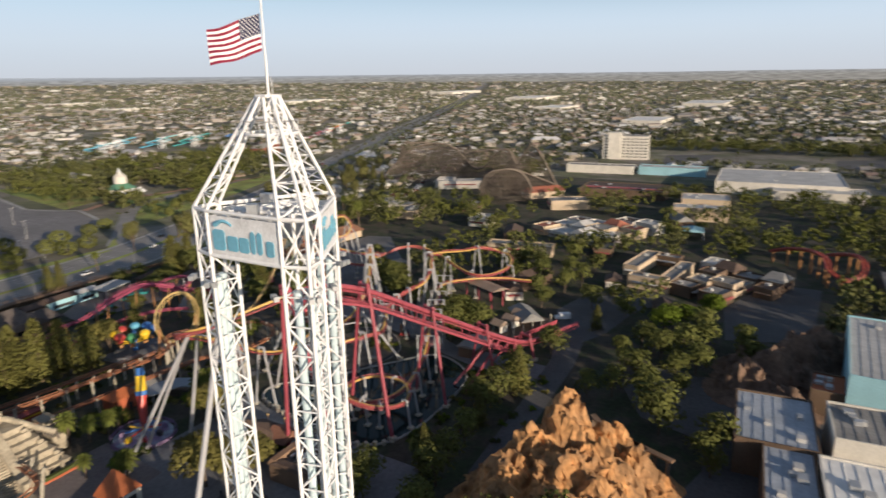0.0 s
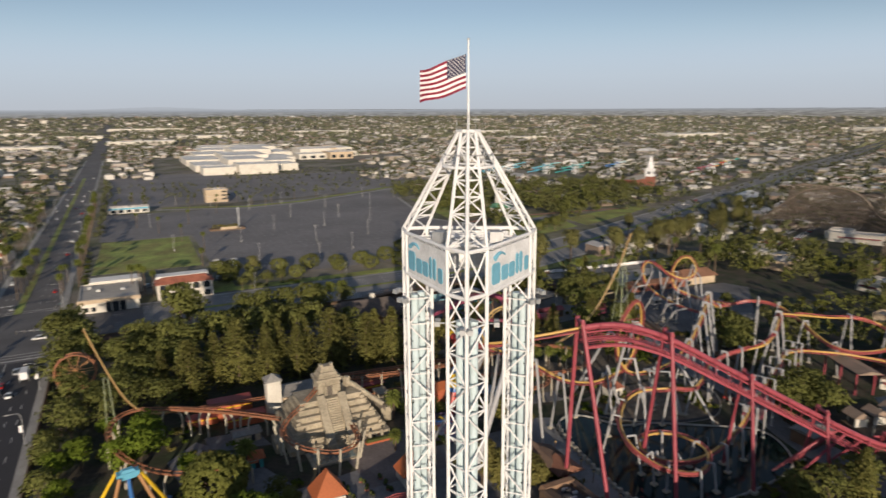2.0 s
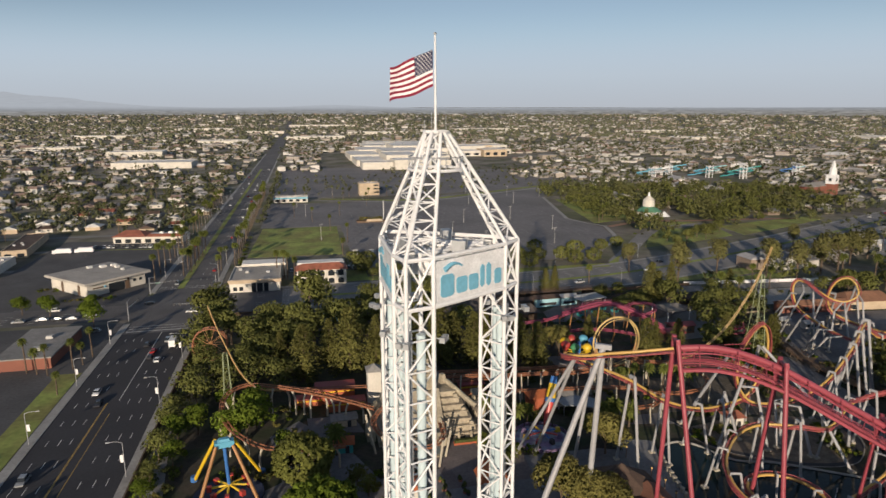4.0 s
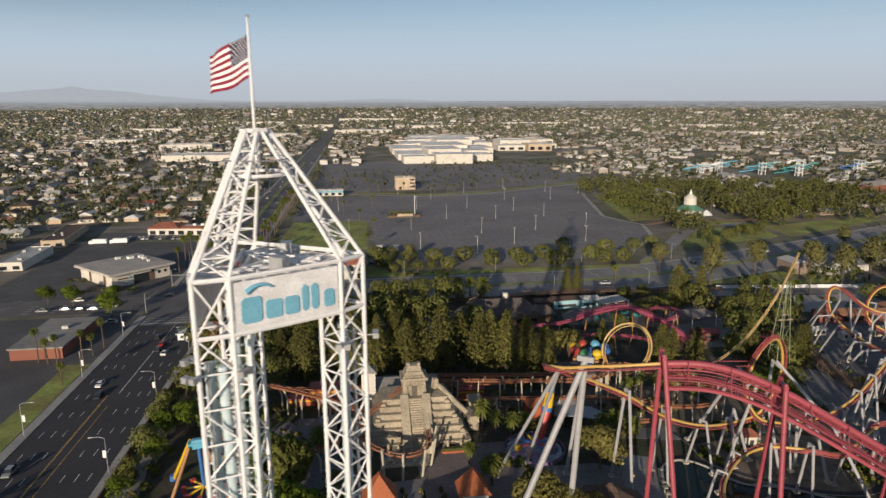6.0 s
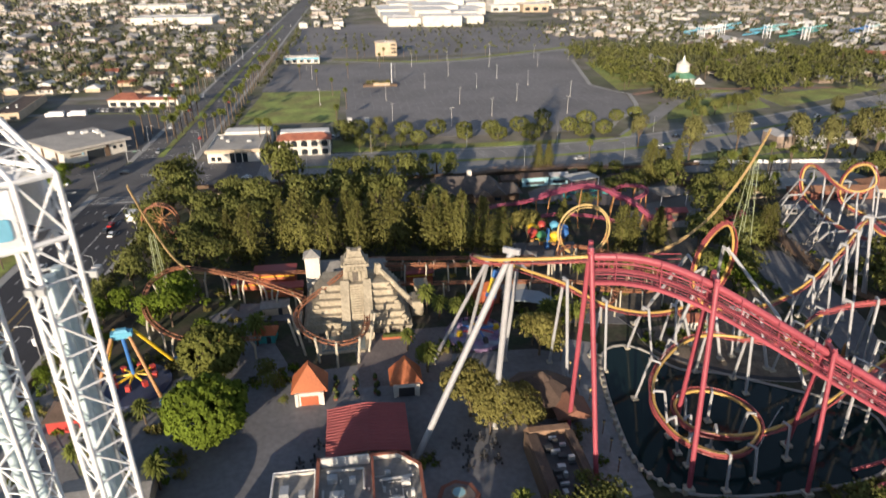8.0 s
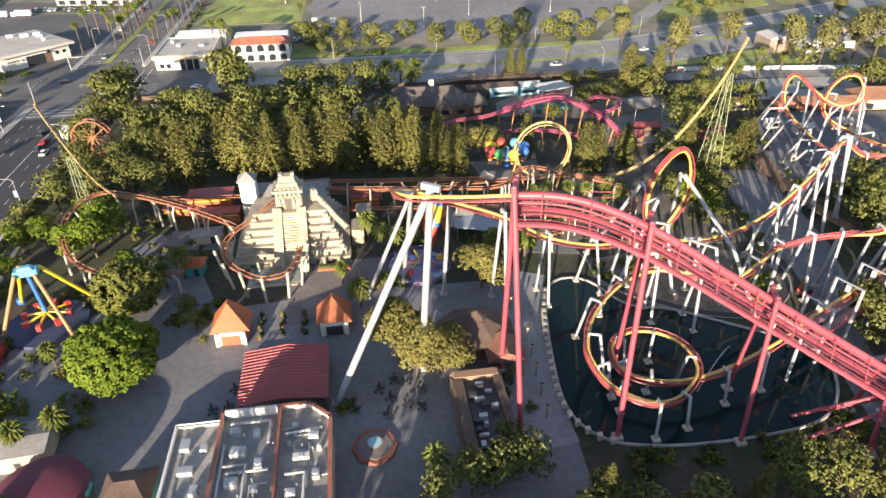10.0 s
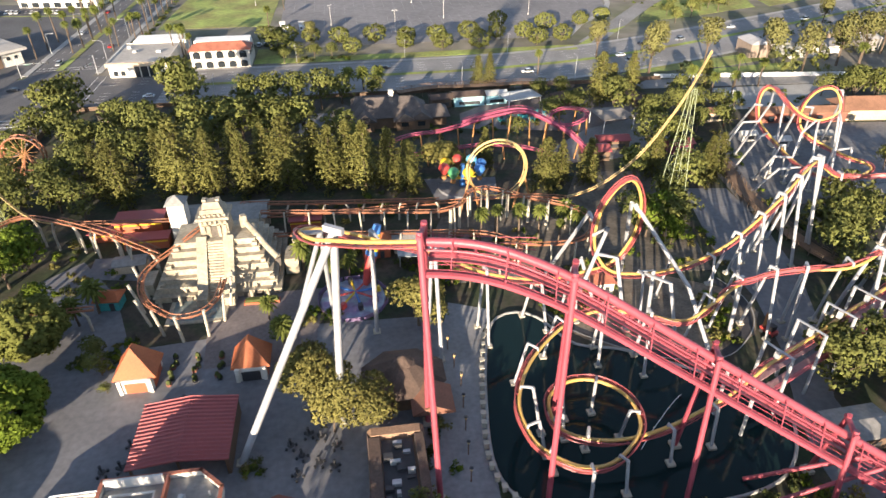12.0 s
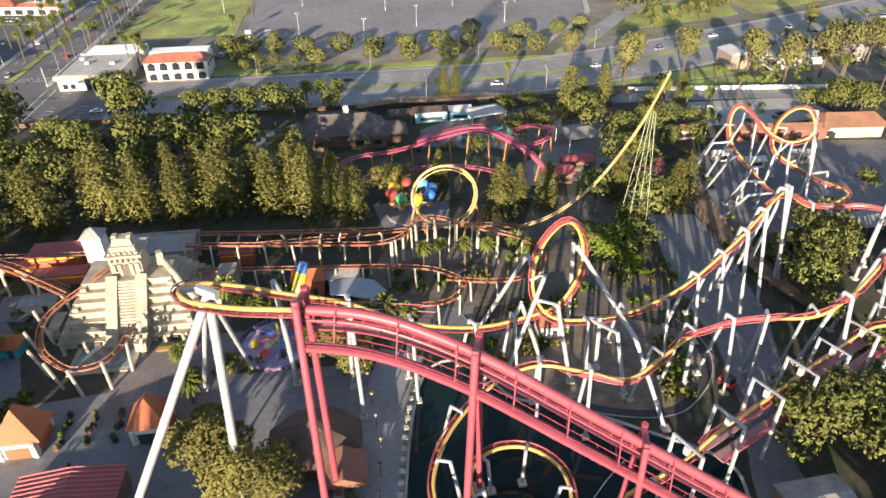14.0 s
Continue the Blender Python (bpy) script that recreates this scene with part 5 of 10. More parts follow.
# ---------------------------------------------------------------- the rust-orange family coaster
JBASE = (61, 160, 0)
jag = thing("family_coaster", JBASE, "rust-orange family coaster winding on cream posts", "roller coaster")
JLINES = [[(36, 140, 6), (28, 139.5, 6.4), (20, 140, 6.8), (12.8, 143.8, 7.4), (6.6, 152, 8), (3.4, 162, 8.4), (3.6, 171.5, 8.8), (8.6, 177.2, 9.2), (17.7, 174.4, 9), (30.1, 168.4, 8), (38.2, 162.8, 7.6), (46.4, 157.4, 6.6)],
          [(57.3, 160.0, 13.0), (54.6, 157.2, 12.2), (50.4, 155.4, 9.8), (46.6, 153.0, 8.2), (44.4, 149.4, 7.2), (44.8, 144.6, 6.7), (46.8, 140.2, 6.5), (49.8, 136.8, 6.5), (54.1, 133.8, 6.5), (59.0, 134.6, 6.5), (61.6, 138.4, 6.5), (62.2, 143.0, 6.6), (62.4, 146.6, 6.8)],
          [(18.2, 176.0, 8.6), (30.4, 170.2, 7.8), (38.6, 164.8, 7.2), (45.4, 160.4, 6.4)],
          [(68.2, 172.6, 8.2), (84, 170.4, 8.1), (102, 168, 8), (114, 166.6, 8), (120.5, 169, 8.4), (123.5, 174, 9), (129, 175, 9), (138, 169.4, 8.6), (147, 164.6, 8), (152, 160, 7), (151, 154, 6), (146, 151, 5.4), (138, 151.4, 5), (128, 154, 5)],
          [(66, 166, 5.2), (84, 164.5, 5), (102, 162.4, 5), (116, 160.6, 5), (126, 158, 5), (132, 152, 5), (128, 146, 4.8), (119, 145.5, 4.6)],
          [(62, 181, 6.6), (84, 178.6, 6.4), (104, 176.8, 6.2), (116, 176, 6)]]
for nl, line in enumerate(JLINES):
    pts = spline(line, 1.1)
    plain_track(jag, JBASE, pts, 0.17, 0.62, ORANGE, beam=0.34)
    for i, p in enumerate(pts):
        if nl in (3, 4) and i % 5 == 0:
            part("post", Geo().tube([Vector((p.x + 0.4 * math.sin(i), p.y - 1.7, 0)) - Vector(JBASE), Vector((p.x, p.y - 1.5, p.z + 0.5)) - Vector(JBASE)], 0.24, 7), CREAM, jag, smooth=True)
        if i % (5 if nl in (0, 2) else 4) == 2 and nl not in (3, 4) and not (nl == 1 and p.y > 150):
            k = 0.9 if i % 10 == 2 else -0.7
            bv = Vector(JBASE)
            if nl == 1:
                out = (p - Vector((54, 147, p.z))).normalized()
                part("leaning_post", Geo().tube([Vector((p.x, p.y, 0)) + out * 0.6 - bv, Vector((p.x, p.y, p.z + 1.6)) + out * 2.2 - bv], 0.32, 7), CREAM, jag, smooth=True)
                continue
            part("post", Geo().tube([Vector((p.x + k, p.y, 0)) - bv, Vector((p.x + k, p.y, p.z * 0.62)) - bv, p - Vector((0, 0, 0.6)) - bv], 0.3, 7), CREAM, jag, smooth=True)
for x, y in ((120, 170), (124, 175.5), (129, 176.2), (134, 173.5), (139, 170), (143.6, 167.6), (148, 165.2), (117, 166)):
    rod(jag, (x, y, 0), (x, y, 8.2), 0.45, CREAM, JBASE, "post")

# ---------------------------------------------------------------- the raspberry coaster
PBASE = (140, 216, 0)
pink = thing("raspberry_coaster", PBASE, "raspberry-pink steel coaster on orange posts behind the trees", "roller coaster")
for line in ([(104, 206, 6), (106, 212, 8), (112, 214.4, 9), (121, 215.6, 9.2), (129, 218, 9.8), (137, 219.8, 11), (145.8, 220, 12.4), (151.5, 218.6, 12.4), (157, 215, 10.6), (162.4, 210.4, 8.2), (166.4, 205, 5.4), (170, 200, 3.6)],
             [(162, 228, 8), (168, 230, 8.8), (174, 227, 8.6), (172, 221, 8), (166, 219, 7), (160, 222, 7), (162, 228, 8)], [(112, 208, 5), (124, 209.4, 5.6), (136, 210, 6), (148, 208, 5), (156, 203, 4)]):
    pts = spline(line, 1.1)
    plain_track(pink, PBASE, pts, 0.2, 0.7, PINK, beam=0.36)
    for i, p in enumerate(pts):
        if i % 5 == 3:
            rod(pink, (p.x + (0.8 if i % 2 else -0.8), p.y + 0.6, 0), p - Vector((0, 0, 0.5)), 0.26, ORANGELEG, PBASE, "post", 7)
for sd in (-1, 1):
    pts = [p + Vector((0, sd * 1.5, 0.3)) for p in spline([(129, 218, 9.8), (137, 219.8, 11), (145.8, 220, 12.4), (151.5, 218.6, 12.4), (157, 215, 10.6), (162.4, 210.4, 8.2), (166.4, 205, 5.4)], 1.2)]
    part("walkway", Geo().tube([p - Vector(PBASE) for p in pts], 0.42, 4), PINK, pink, "pink lift walkway")
    part("handrail", Geo().tube([p - Vector(PBASE) + Vector((0, 0, 1.0)) for p in pts], 0.08, 4), PINK, pink)

# ---------------------------------------------------------------- timber coaster far off
DARKTIMBER = mat("grey_brown_lattice_timber", (0.165, 0.132, 0.105), 0.9, var=0.3, fine=3, bump=0.2)
wood = thing("timber_coaster", (455, 215, 0), "tall brown timber coaster with a dense lattice of posts", "roller coaster")
WL = [(462, 324, 4), (467, 314, 14), (473, 302, 27), (480, 290, 33), (487, 276, 34), (493, 264, 29), (498, 252, 15), (500, 242, 13), (501, 232, 24), (500, 222, 30), (498, 214, 28), (494, 206, 16), (488, 198, 6)]
WL2 = [(462.5, 204, 5), (464.5, 199, 15), (467, 192, 28), (469.4, 186.4, 37.5), (470.6, 183.6, 38), (472.8, 178, 30), (475.6, 171, 16), (478, 165, 4)]
WL3 = [(414, 203, 12), (417, 197.6, 21), (422, 190, 24), (427, 182, 24), (431, 175, 20), (434, 169, 8)]
WL5 = [(566, 372, 6), (556, 360, 18), (540, 350, 26), (552, 340, 27), (565, 333, 25), (558, 310, 22), (546, 286, 26), (532, 270, 27), (522, 262, 24), (526, 246, 26), (534, 231, 24), (530, 216, 10)]
WL4 = [(436, 214, 6), (446, 208, 16), (455, 198, 20), (462, 188, 17), (468, 176, 12), (474, 160, 5)]
for line in (WL, WL2, WL3, WL4, WL5):
    pts = spline(line, 1.9)
    bv = Vector((455, 215, 0))
    part("track_deck", Geo().tube([p - bv for p in pts], 0.8, 4), DARKTIMBER, wood)
    for i, (p, q) in enumerate(zip(pts, pts[1:])):
        d = (q - p)
        n = Vector((-d.y, d.x, 0)).normalized()
        g = Geo()
        for sd in (-1, 1):
            g.tube([Vector((p.x, p.y, 0)) + n * sd * (1.6 + p.z * 0.13) - bv, p + n * sd * 1.2 - bv], 0.17, 3)
            for z in range(2, int(min(p.z, q.z)), 3):
                g.tube([Vector((p.x, p.y, z)) + n * sd * (1.3 + (p.z - z) * 0.13) - bv, Vector((q.x, q.y, z)) + n * sd * (1.3 + (q.z - z) * 0.13) - bv], 0.14, 3)
        for z in range(0, int(p.z), 4):
            g.tube([Vector((p.x, p.y, z)) + n * (1.4 + (p.z - z) * 0.13) - bv, Vector((p.x, p.y, min(z + 4, p.z))) - n * (1.2 + (p.z - z) * 0.13) - bv], 0.16, 3)
        tagged(part("bent", g, DARKTIMBER, wood), kind="stuff")

# red coaster at the park's far corner
rc = thing("small_red_coaster", (325, -8, 0), "red-orange steel coaster on matching posts", "roller coaster")
pts = spline([(338, 8, 6), (334, 0, 9), (326, -8, 11), (314, -14, 11), (304, -16, 8), (300, -22, 6), (306, -28, 8), (318, -28, 11), (330, -24, 10), (338, -16, 7)], 1.3)
plain_track(rc, (325, -8, 0), pts, 0.4, 0.9, mat("red_orange_track", (0.30, 0.05, 0.03), 0.5), beam=0.5)
for i, p in enumerate(pts):
    if i % 5 == 1:
        rod(rc, (p.x, p.y, 0), p, 0.45, ORANGELEG, (325, -8, 0), "post", 6)


# ---------------------------------------------------------------- park buildings and rides
# stone step temple
temple = thing("step_temple", (59.9, 159, 0), "tan stone stepped temple with a front stair and crowned shrine", "temple")
TIERS, TIER_H = 7, 1.58
for i in range(TIERS):
    hw, y0, y1 = 14.3 - i * 0.88, -11.4 + i * 1.28, 12.6 - i * 1.3
    z = i * TIER_H
    tier = part("tier", Geo().box(0, (y0 + y1) / 2, z, 2 * hw, y1 - y0, TIER_H - 0.28, 0, 0.985), STONE, temple)
    part("coping", Geo().box(0, (y0 + y1) / 2, z + TIER_H - 0.28, 2 * hw + 0.3, y1 - y0 + 0.3, 0.28), STONE, tier)
for i in range(22):
    part("step", Geo().box(0, -12.6 + i * 0.43, 0, 3.6, 1.0, 0.5 + i * 0.5), STONE, temple)
for sx in (-3.0, 3.0):
    part("balustrade", Geo().add([(sx + a, y, z) for a in (-1.15, 1.15) for y, z in ((-13.6, 0), (-13.6, 1.5), (-3.2, 12.0), (-3.2, 0))], [(0, 1, 2, 3), (7, 6, 5, 4), (0, 4, 5, 1), (1, 5, 6, 2), (2, 6, 7, 3), (3, 7, 4, 0)]), STONE, temple)
    part("newel", Geo().box(sx, -14.0, 0, 2.5, 1.4, 2.3, 0, 0.9), STONE, temple)
for i in (1, 3, 5):
    for sx in (-1, 1):
        part("corner_block", Geo().box(sx * (13.2 - i * 0.88), -10.6 + i * 1.28, (i + 1) * TIER_H, 1.3, 1.0, 0.8, 0, 0.85), STONE, temple)
shrine = part("shrine", Geo().box(0, 0.9, 11.06, 6.6, 5.6, 4.4, 0, 0.94), STONE, temple)
part("doorway", Geo().box(0, -1.85, 11.1, 1.5, 0.4, 2.7), STONEDARK, shrine)
for sx in (-1, 1):
    part("door_jamb", Geo().box(sx * 1.15, -2.0, 11.1, 0.7, 0.5, 3.0), STONE, shrine)
    part("mask", Geo().box(sx * 2.4, -2.0, 12.2, 0.9, 0.5, 1.8, 0, 0.8), STONE, shrine)
    part("crest", Geo().box(sx * 1.5, 0.9, 19.2, 0.9, 1.4, 0.5), STONE, shrine)
part("cornice", Geo().box(0, 0.9, 15.46, 7.5, 6.4, 0.7), STONE, shrine)
part("roof_block", Geo().box(0, 0.9, 16.16, 5.8, 4.6, 1.5, 0, 0.85), STONE, shrine)
part("roof_comb", Geo().box(0, 0.9, 17.66, 4.4, 3.0, 1.55, 0, 0.8), STONE, shrine)
for i in range(6):
    part("carving", Geo().box(-2.75 + i * 1.1, -2.2, 14.5, 0.6, 0.35, 0.9), STONE, shrine)
    part("merlon", Geo().box(-2.75 + i * 1.1, -1.5, 16.16, 0.55, 0.5, 0.55), STONE, shrine)
part("serpent_rail", Geo().tube([(6.6, 1.0, 12.6), (7.8, -0.6, 12.2), (9.6, -2.6, 10.8), (11.6, -5.0, 9.2), (14.1, -7.6, 7.6)], 0.75, 8), STONE, temple, smooth=True)
part("serpent_head", Geo().box(6.2, 1.3, 11.6, 1.7, 2.0, 2.8, 20, 0.7), STONE, temple)
for i in range(7):
    t = i / 6
    part("tooth", Geo().add([(8.4 + 5.6 * t + a, -1.2 - 6.2 * t + b, z) for z, a, b in ((11.3 - 3.9 * t, -0.6, -0.6), (11.3 - 3.9 * t, 0.6, 0.6), (11.3 - 3.9 * t, 0.75, -0.5), (8.6 - 3.6 * t, 0.5, -0.4))], [(0, 2, 1), (0, 1, 3), (1, 2, 3), (2, 0, 3)]), STONEDARK, temple)
for x in (-9.6, -6.6, 6.4, 9.2):
    part("arch_niche", Geo().box(x, -11.55, 0, 1.5, 0.5, 1.25), STONEDARK, temple)
for x in (-12.6, -8.1, 7.8, 11.4):
    part("front_pillar", Geo().cone(x, -13.2, 0, 0.42, 0.36, 3.0, 8), STONE, temple)
for x, y, w, d, h in ((16.5, -1, 3.2, 6, 4.4), (18.5, 5.6, 4, 5, 5.6), (-16, -5, 2.4, 6, 3)):
    part("terrace_wall", Geo().box(x, y, 0, w, d, h), STONE, temple)

part("hedge_bed", Geo().box(10, -14.4, 0, 8, 1.4, 0.6), ORANGEWALL, temple)
part("hedge", Geo().box(10, -14.4, 0.6, 7.6, 1.1, 0.7, 0, 0.92), LEAF_SHRUB, temple, "clipped green hedge in a red bed")
# clock-like square tower behind the temple, and station roofs
bell = thing("square_tower", (47.4, 175.1, 0), "slim white plastered square tower with a small hipped roof", "tower")
part("shaft", Geo().box(0, 0, 0, 4.2, 4.2, 11.6), STUCCO, bell)
part("roof", Geo().gable(0, 0, 11.6, 4.4, 4.4, 1.9, 0, 0.35, 2.5), GREYROOF, bell)
hall = thing("station_building", (58, 180, 0), "long low station building with a weathered grey roof", "building")
part("wall", Geo().box(0, 0, 0, 21, 9, 5), TANWALL, hall)
part("roof", Geo().gable(0, 0, 5.0, 21, 9, 1.8, 0, 0.6), GREYROOF, hall)
for x, w, y, d, h in ((35.5, 12, 181, 6, 4.6), (38.5, 11, 173.4, 3.4, 3.0), (79, 8, 176, 4, 3.6), (27, 8, 178.5, 3, 2.6)):
    st = thing("ride_shed", (x, y, 0), "orange-red painted coaster shed with yellow trim", "shed", "coaster sheds")
    part("wall", Geo().box(0, 0, 0, w, d, h), ORANGEWALL, st)
    part("roof", Geo().box(0, 0, h, w + 0.8, d + 0.8, 0.25), REDMETAL, st)
    part("trim", Geo().box(0, -d / 2 - 0.06, h - 0.9, w, 0.12, 0.35), VIVIDYELLOW, st)


def booth(x, y, w, d, h, rise, front, label):
    b = thing("gate_booth", (x, y, 0), label, "booth", "orange-roofed booths")
    part("wall", Geo().box(0, 0, 0, w, d, h), STUCCO, b)
    part("roof", Geo().gable(0, 0, h, w, d, rise, 90, 0.35, min(w, d) / 2 - 0.4), ORANGEROOF, b)
    part("front_panel", Geo().box(0, -d / 2 - 0.05, 0.1, w * 0.62, 0.16, h * 0.72), front, b)
    part("side_panel", Geo().box(w / 2 + 0.05, 0, 0.1, 0.16, d * 0.7, h * 0.75), ORANGEWALL, b)
    for sx in (-1, 1):
        part("corner_post", Geo().box(sx * (w / 2 - 0.3), -d / 2 - 0.1, 0, 0.7, 0.5, h + 0.1), STUCCO, b)
    return b


booth(48.6, 123.0, 6.2, 7.4, 3.3, 5.6, ORANGEWALL, "white gate booth with a steep orange hipped roof and orange shutter")
booth(70.2, 122.8, 5.8, 6.8, 3.2, 5.2, DARK, "white gate booth with a steep orange hipped roof and dark opening")

# queue rails and planters between the booths
for k, x in enumerate((54.2, 58.8, 63.5)):
    q = thing("planter_row", (x, 124, 0), "row of dark planters in the temple court", "planters", "court planters")
    for i in range(6):
        pt = part("planter", Geo().cone(0.35 * math.sin(i * 2 + k), -3.6 + i * 1.5 + 0.4 * math.sin(i * 3 + k), 0, 0.5, 0.62, 0.6, 8), BRICKRED if (i + k) % 3 == 0 else DARK, q)
        part("shrub", Geo().dome(0.35 * math.sin(i * 2 + k), -3.6 + i * 1.5 + 0.4 * math.sin(i * 3 + k), 0.6, 0.52, 0.8, 7, 3), LEAF_SHRUB, pt)

# sunken pool court in front of the temple
pc = thing("pool_court", (56, 143.5, 0), "shallow stone pool court with pale rubble and cracked water", "pool")
part("kerb", Geo().box(0, 0, 0, 13, 9, 0.32), STONE, pc)
part("water", Geo().box(0, 0, 0.32, 11, 7, 0.06), mat("murky_pale_pool", (0.16, 0.20, 0.20), 0.2, var=0.3, fine=1.2), pc)
for i in range(9):
    part("rubble", Geo().box(-4.5 + (i * 37 % 90) / 10, -2.6 + (i * 53 % 52) / 10, 0.36, 0.9 + i % 3 * 0.3, 0.7, 0.35, i * 31, 0.7), STONE, pc)

# red ribbed pavilion
pav = thing("pavilion", (61, 104.4, 0), "open pavilion with a ribbed faded red metal roof", "pavilion")
for sx in (-1, 1):
    roof = part("roof_slope", Geo().add([(sx * 0.0, -7.2, 5.2), (sx * 8.2, -7.2, 4.2), (sx * 8.2, 7.2, 4.2), (0, 7.2, 5.2), (0, -7.2, 5.0), (sx * 8.2, -7.2, 4.0), (sx * 8.2, 7.2, 4.0), (0, 7.2, 5.0)],
                                        [(0, 1, 2, 3), (7, 6, 5, 4), (0, 4, 5, 1), (1, 5, 6, 2), (2, 6, 7, 3)]), REDMETAL, pav)
    for i in range(17):
        y = -7.1 + i * 0.887
        part("rib", Geo().tube([(0, y, 5.26), (sx * 8.2, y, 4.26)], 0.17, 4), REDMETAL, roof)
part("ridge_cap", Geo().box(0, 0, 5.15, 0.5, 14.4, 0.14), REDMETAL, pav)
for x in (-7.6, 0, 7.6):
    for y in (-6.6, 0, 6.6):
        part("post", Geo().box(x, y, 0, 0.35, 0.35, 4.1 + (0.9 if x == 0 else 0)), BROWNWALL, pav)
part("back_wall", Geo().box(7.9, 0, 0, 0.2, 13.6, 3.8), BROWNWALL, pav)

# flat-roofed block with rooftop plant
blk = thing("restaurant_block", (61, 82.5, 0), "flat-roofed block with terracotta parapet and rooftop machinery", "building")
OUT = [(-9, -12), (9, -12), (9, 6.5), (5.5, 10), (-9, 10)]
part("wall", Geo().prism(OUT, 0, 7.0), TANWALL, blk)
part("roof", Geo().prism([(x * 0.985, y * 0.985) for x, y in OUT], 7.0, 7.12), GREYROOF, blk, "grey gravel flat roof")
for i in range(5):
    (x0, y0), (x1, y1) = OUT[i], OUT[(i + 1) % 5]
    l, a = math.hypot(x1 - x0, y1 - y0), math.degrees(math.atan2(y1 - y0, x1 - x0))
    p = part("parapet", Geo().box((x0 + x1) / 2, (y0 + y1) / 2, 6.6, l + 0.3, 0.4, 1.5, a), STUCCO, blk)
    part("parapet_cap", Geo().box((x0 + x1) / 2, (y0 + y1) / 2, 8.1, l + 0.4, 0.6, 0.14, a), TILE, p)
part("dividing_wall", Geo().box(0.6, -1.5, 7.1, 0.4, 22, 1.2), TILE, blk)
part("inner_screen", Geo().box(-4.2, 9.2, 7.1, 8.6, 0.35, 2.0), PALEROOF, blk)
for x, y, w, d, h in ((-6.5, 5.5, 2.4, 1.8, 1.3), (-3, 4.8, 1.6, 1.6, 1.1), (-5.6, 1.2, 3.4, 2.2, 1.5), (-2.2, -1.5, 1.8, 2.6, 1.2), (-6, -4.5, 2.6, 2, 1.4), (-2.4, -6, 1.5, 1.5, 1), (3.2, 5.6, 1.4, 1.4, 0.9), (6.2, 3.2, 2.2, 1.6, 1.1),
                      (4.4, -0.8, 3.6, 1.5, 0.9), (6.8, -4.6, 1.6, 2.2, 1.2), (3, -7.4, 2.0, 1.6, 1.0), (7.2, 0.4, 0.9, 0.9, 1.4), (2.4, 1.8, 0.8, 0.8, 1.0)):
    unit = part("roof_unit", Geo().box(x, y, 7.12, w * 0.72, d * 0.72, h * 0.8), PALEROOF if (x + y) % 2 > 1.2 else GREY, blk)
    part("fan_hood", Geo().cone(x, y, 7.12 + h * 0.8, min(w, d) * 0.35, min(w, d) * 0.3, 0.25, 10), GREY, unit)
rr = random.Random(31)
for i in range(34):
    x, y = rr.uniform(-8, 7.6), rr.uniform(-10.5, 6)
    if i % 3:
        part("vent_pipe", Geo().cone(x, y, 7.12, 0.16, 0.14, rr.uniform(0.5, 1.1), 7), GREY, blk)
    else:
        l = rr.uniform(1.2, 3.4)
        part("pipe_run", Geo().tube([(x, y, 7.4), (x + (l if i % 2 else 0), y + (0 if i % 2 else l), 7.4)], 0.11, 5), PALEROOF, blk)
for pts in ([(-7.5, 7.4), (-1, 7.4), (-1, 2.6)], [(-7.8, -1.2), (-4.2, -1.2), (-4.2, -8)], [(-7, -2.6), (-0.6, -2.6)], [(1.6, 4), (7.6, 4.6)], [(-8, 3), (-8, -9), (-3, -9)], [(2, -4), (5, -4), (5, -9)]):
    part("duct", Geo().tube([(x, y, 7.6) for x, y in pts], 0.24, 6), PALEROOF, blk)
wing = thing("service_wing", (47.6, 82, 0), "low service wing with white roof railings and ducts", "building")
part("wall", Geo().box(0, 0, 0, 7.6, 21, 5.2), TANWALL, wing)
part("roof", Geo().box(0, 0, 5.2, 7.2, 20.6, 0.12), GREYROOF, wing)
for x, y, w, d in ((-1.5, 6, 2.2, 3), (1.6, 5, 1.6, 1.8), (-0.6, 0.8, 3.4, 1.8), (1.4, -3.2, 1.8, 2.4), (-1.8, -5.6, 2, 2)):
    part("roof_unit", Geo().box(x, y, 5.32, w * 0.7, d * 0.7, 1.0), GREY, wing)
for a, b in (((-3.7, -10.3), (-3.7, 10.3)), ((-3.7, 10.3), (3.7, 10.3)), ((3.7, 10.3), (3.7, -10.3))):
    part("roof_rail", Geo().tube([(*a, 6.3), (*b, 6.3)], 0.12, 5), WHITE, wing)
    part("parapet", Geo().box((a[0] + b[0]) / 2, (a[1] + b[1]) / 2, 5.2, abs(b[0] - a[0]) + 0.25, abs(b[1] - a[1]) + 0.25, 0.6), STUCCO, wing)

# brown shingled round house under the first turn, and the half-roofed shop beside it
rh = thing("round_house", (99.5, 113, 0), "brown shingled eight-sided building with wide eaves", "building")
oct8 = [(8.6 * math.cos(math.pi / 8 + math.pi / 4 * i), 7.4 * math.sin(math.pi / 8 + math.pi / 4 * i)) for i in range(8)]
part("wall", Geo().prism([(x * 0.86, y * 0.86) for x, y in oct8], 0, 3.6), BROWNWALL, rh)
part("roof", Geo().prism(oct8, 3.6, 6.6, 0.72), BROWNROOF, rh)
part("cupola", Geo().cone(0, 0, 6.6, 2.0, 0.2, 1.6, 8), BROWNROOF, rh)
part("porch_roof", Geo().gable(4.6, -7.2, 3.4, 6, 7, 2.0, 90, 0.4), mat("rusty_shingle_roof", (0.22, 0.10, 0.065), 0.85, var=0.25, fine=3, bump=0.3), rh, "rust-brown gabled porch roof")
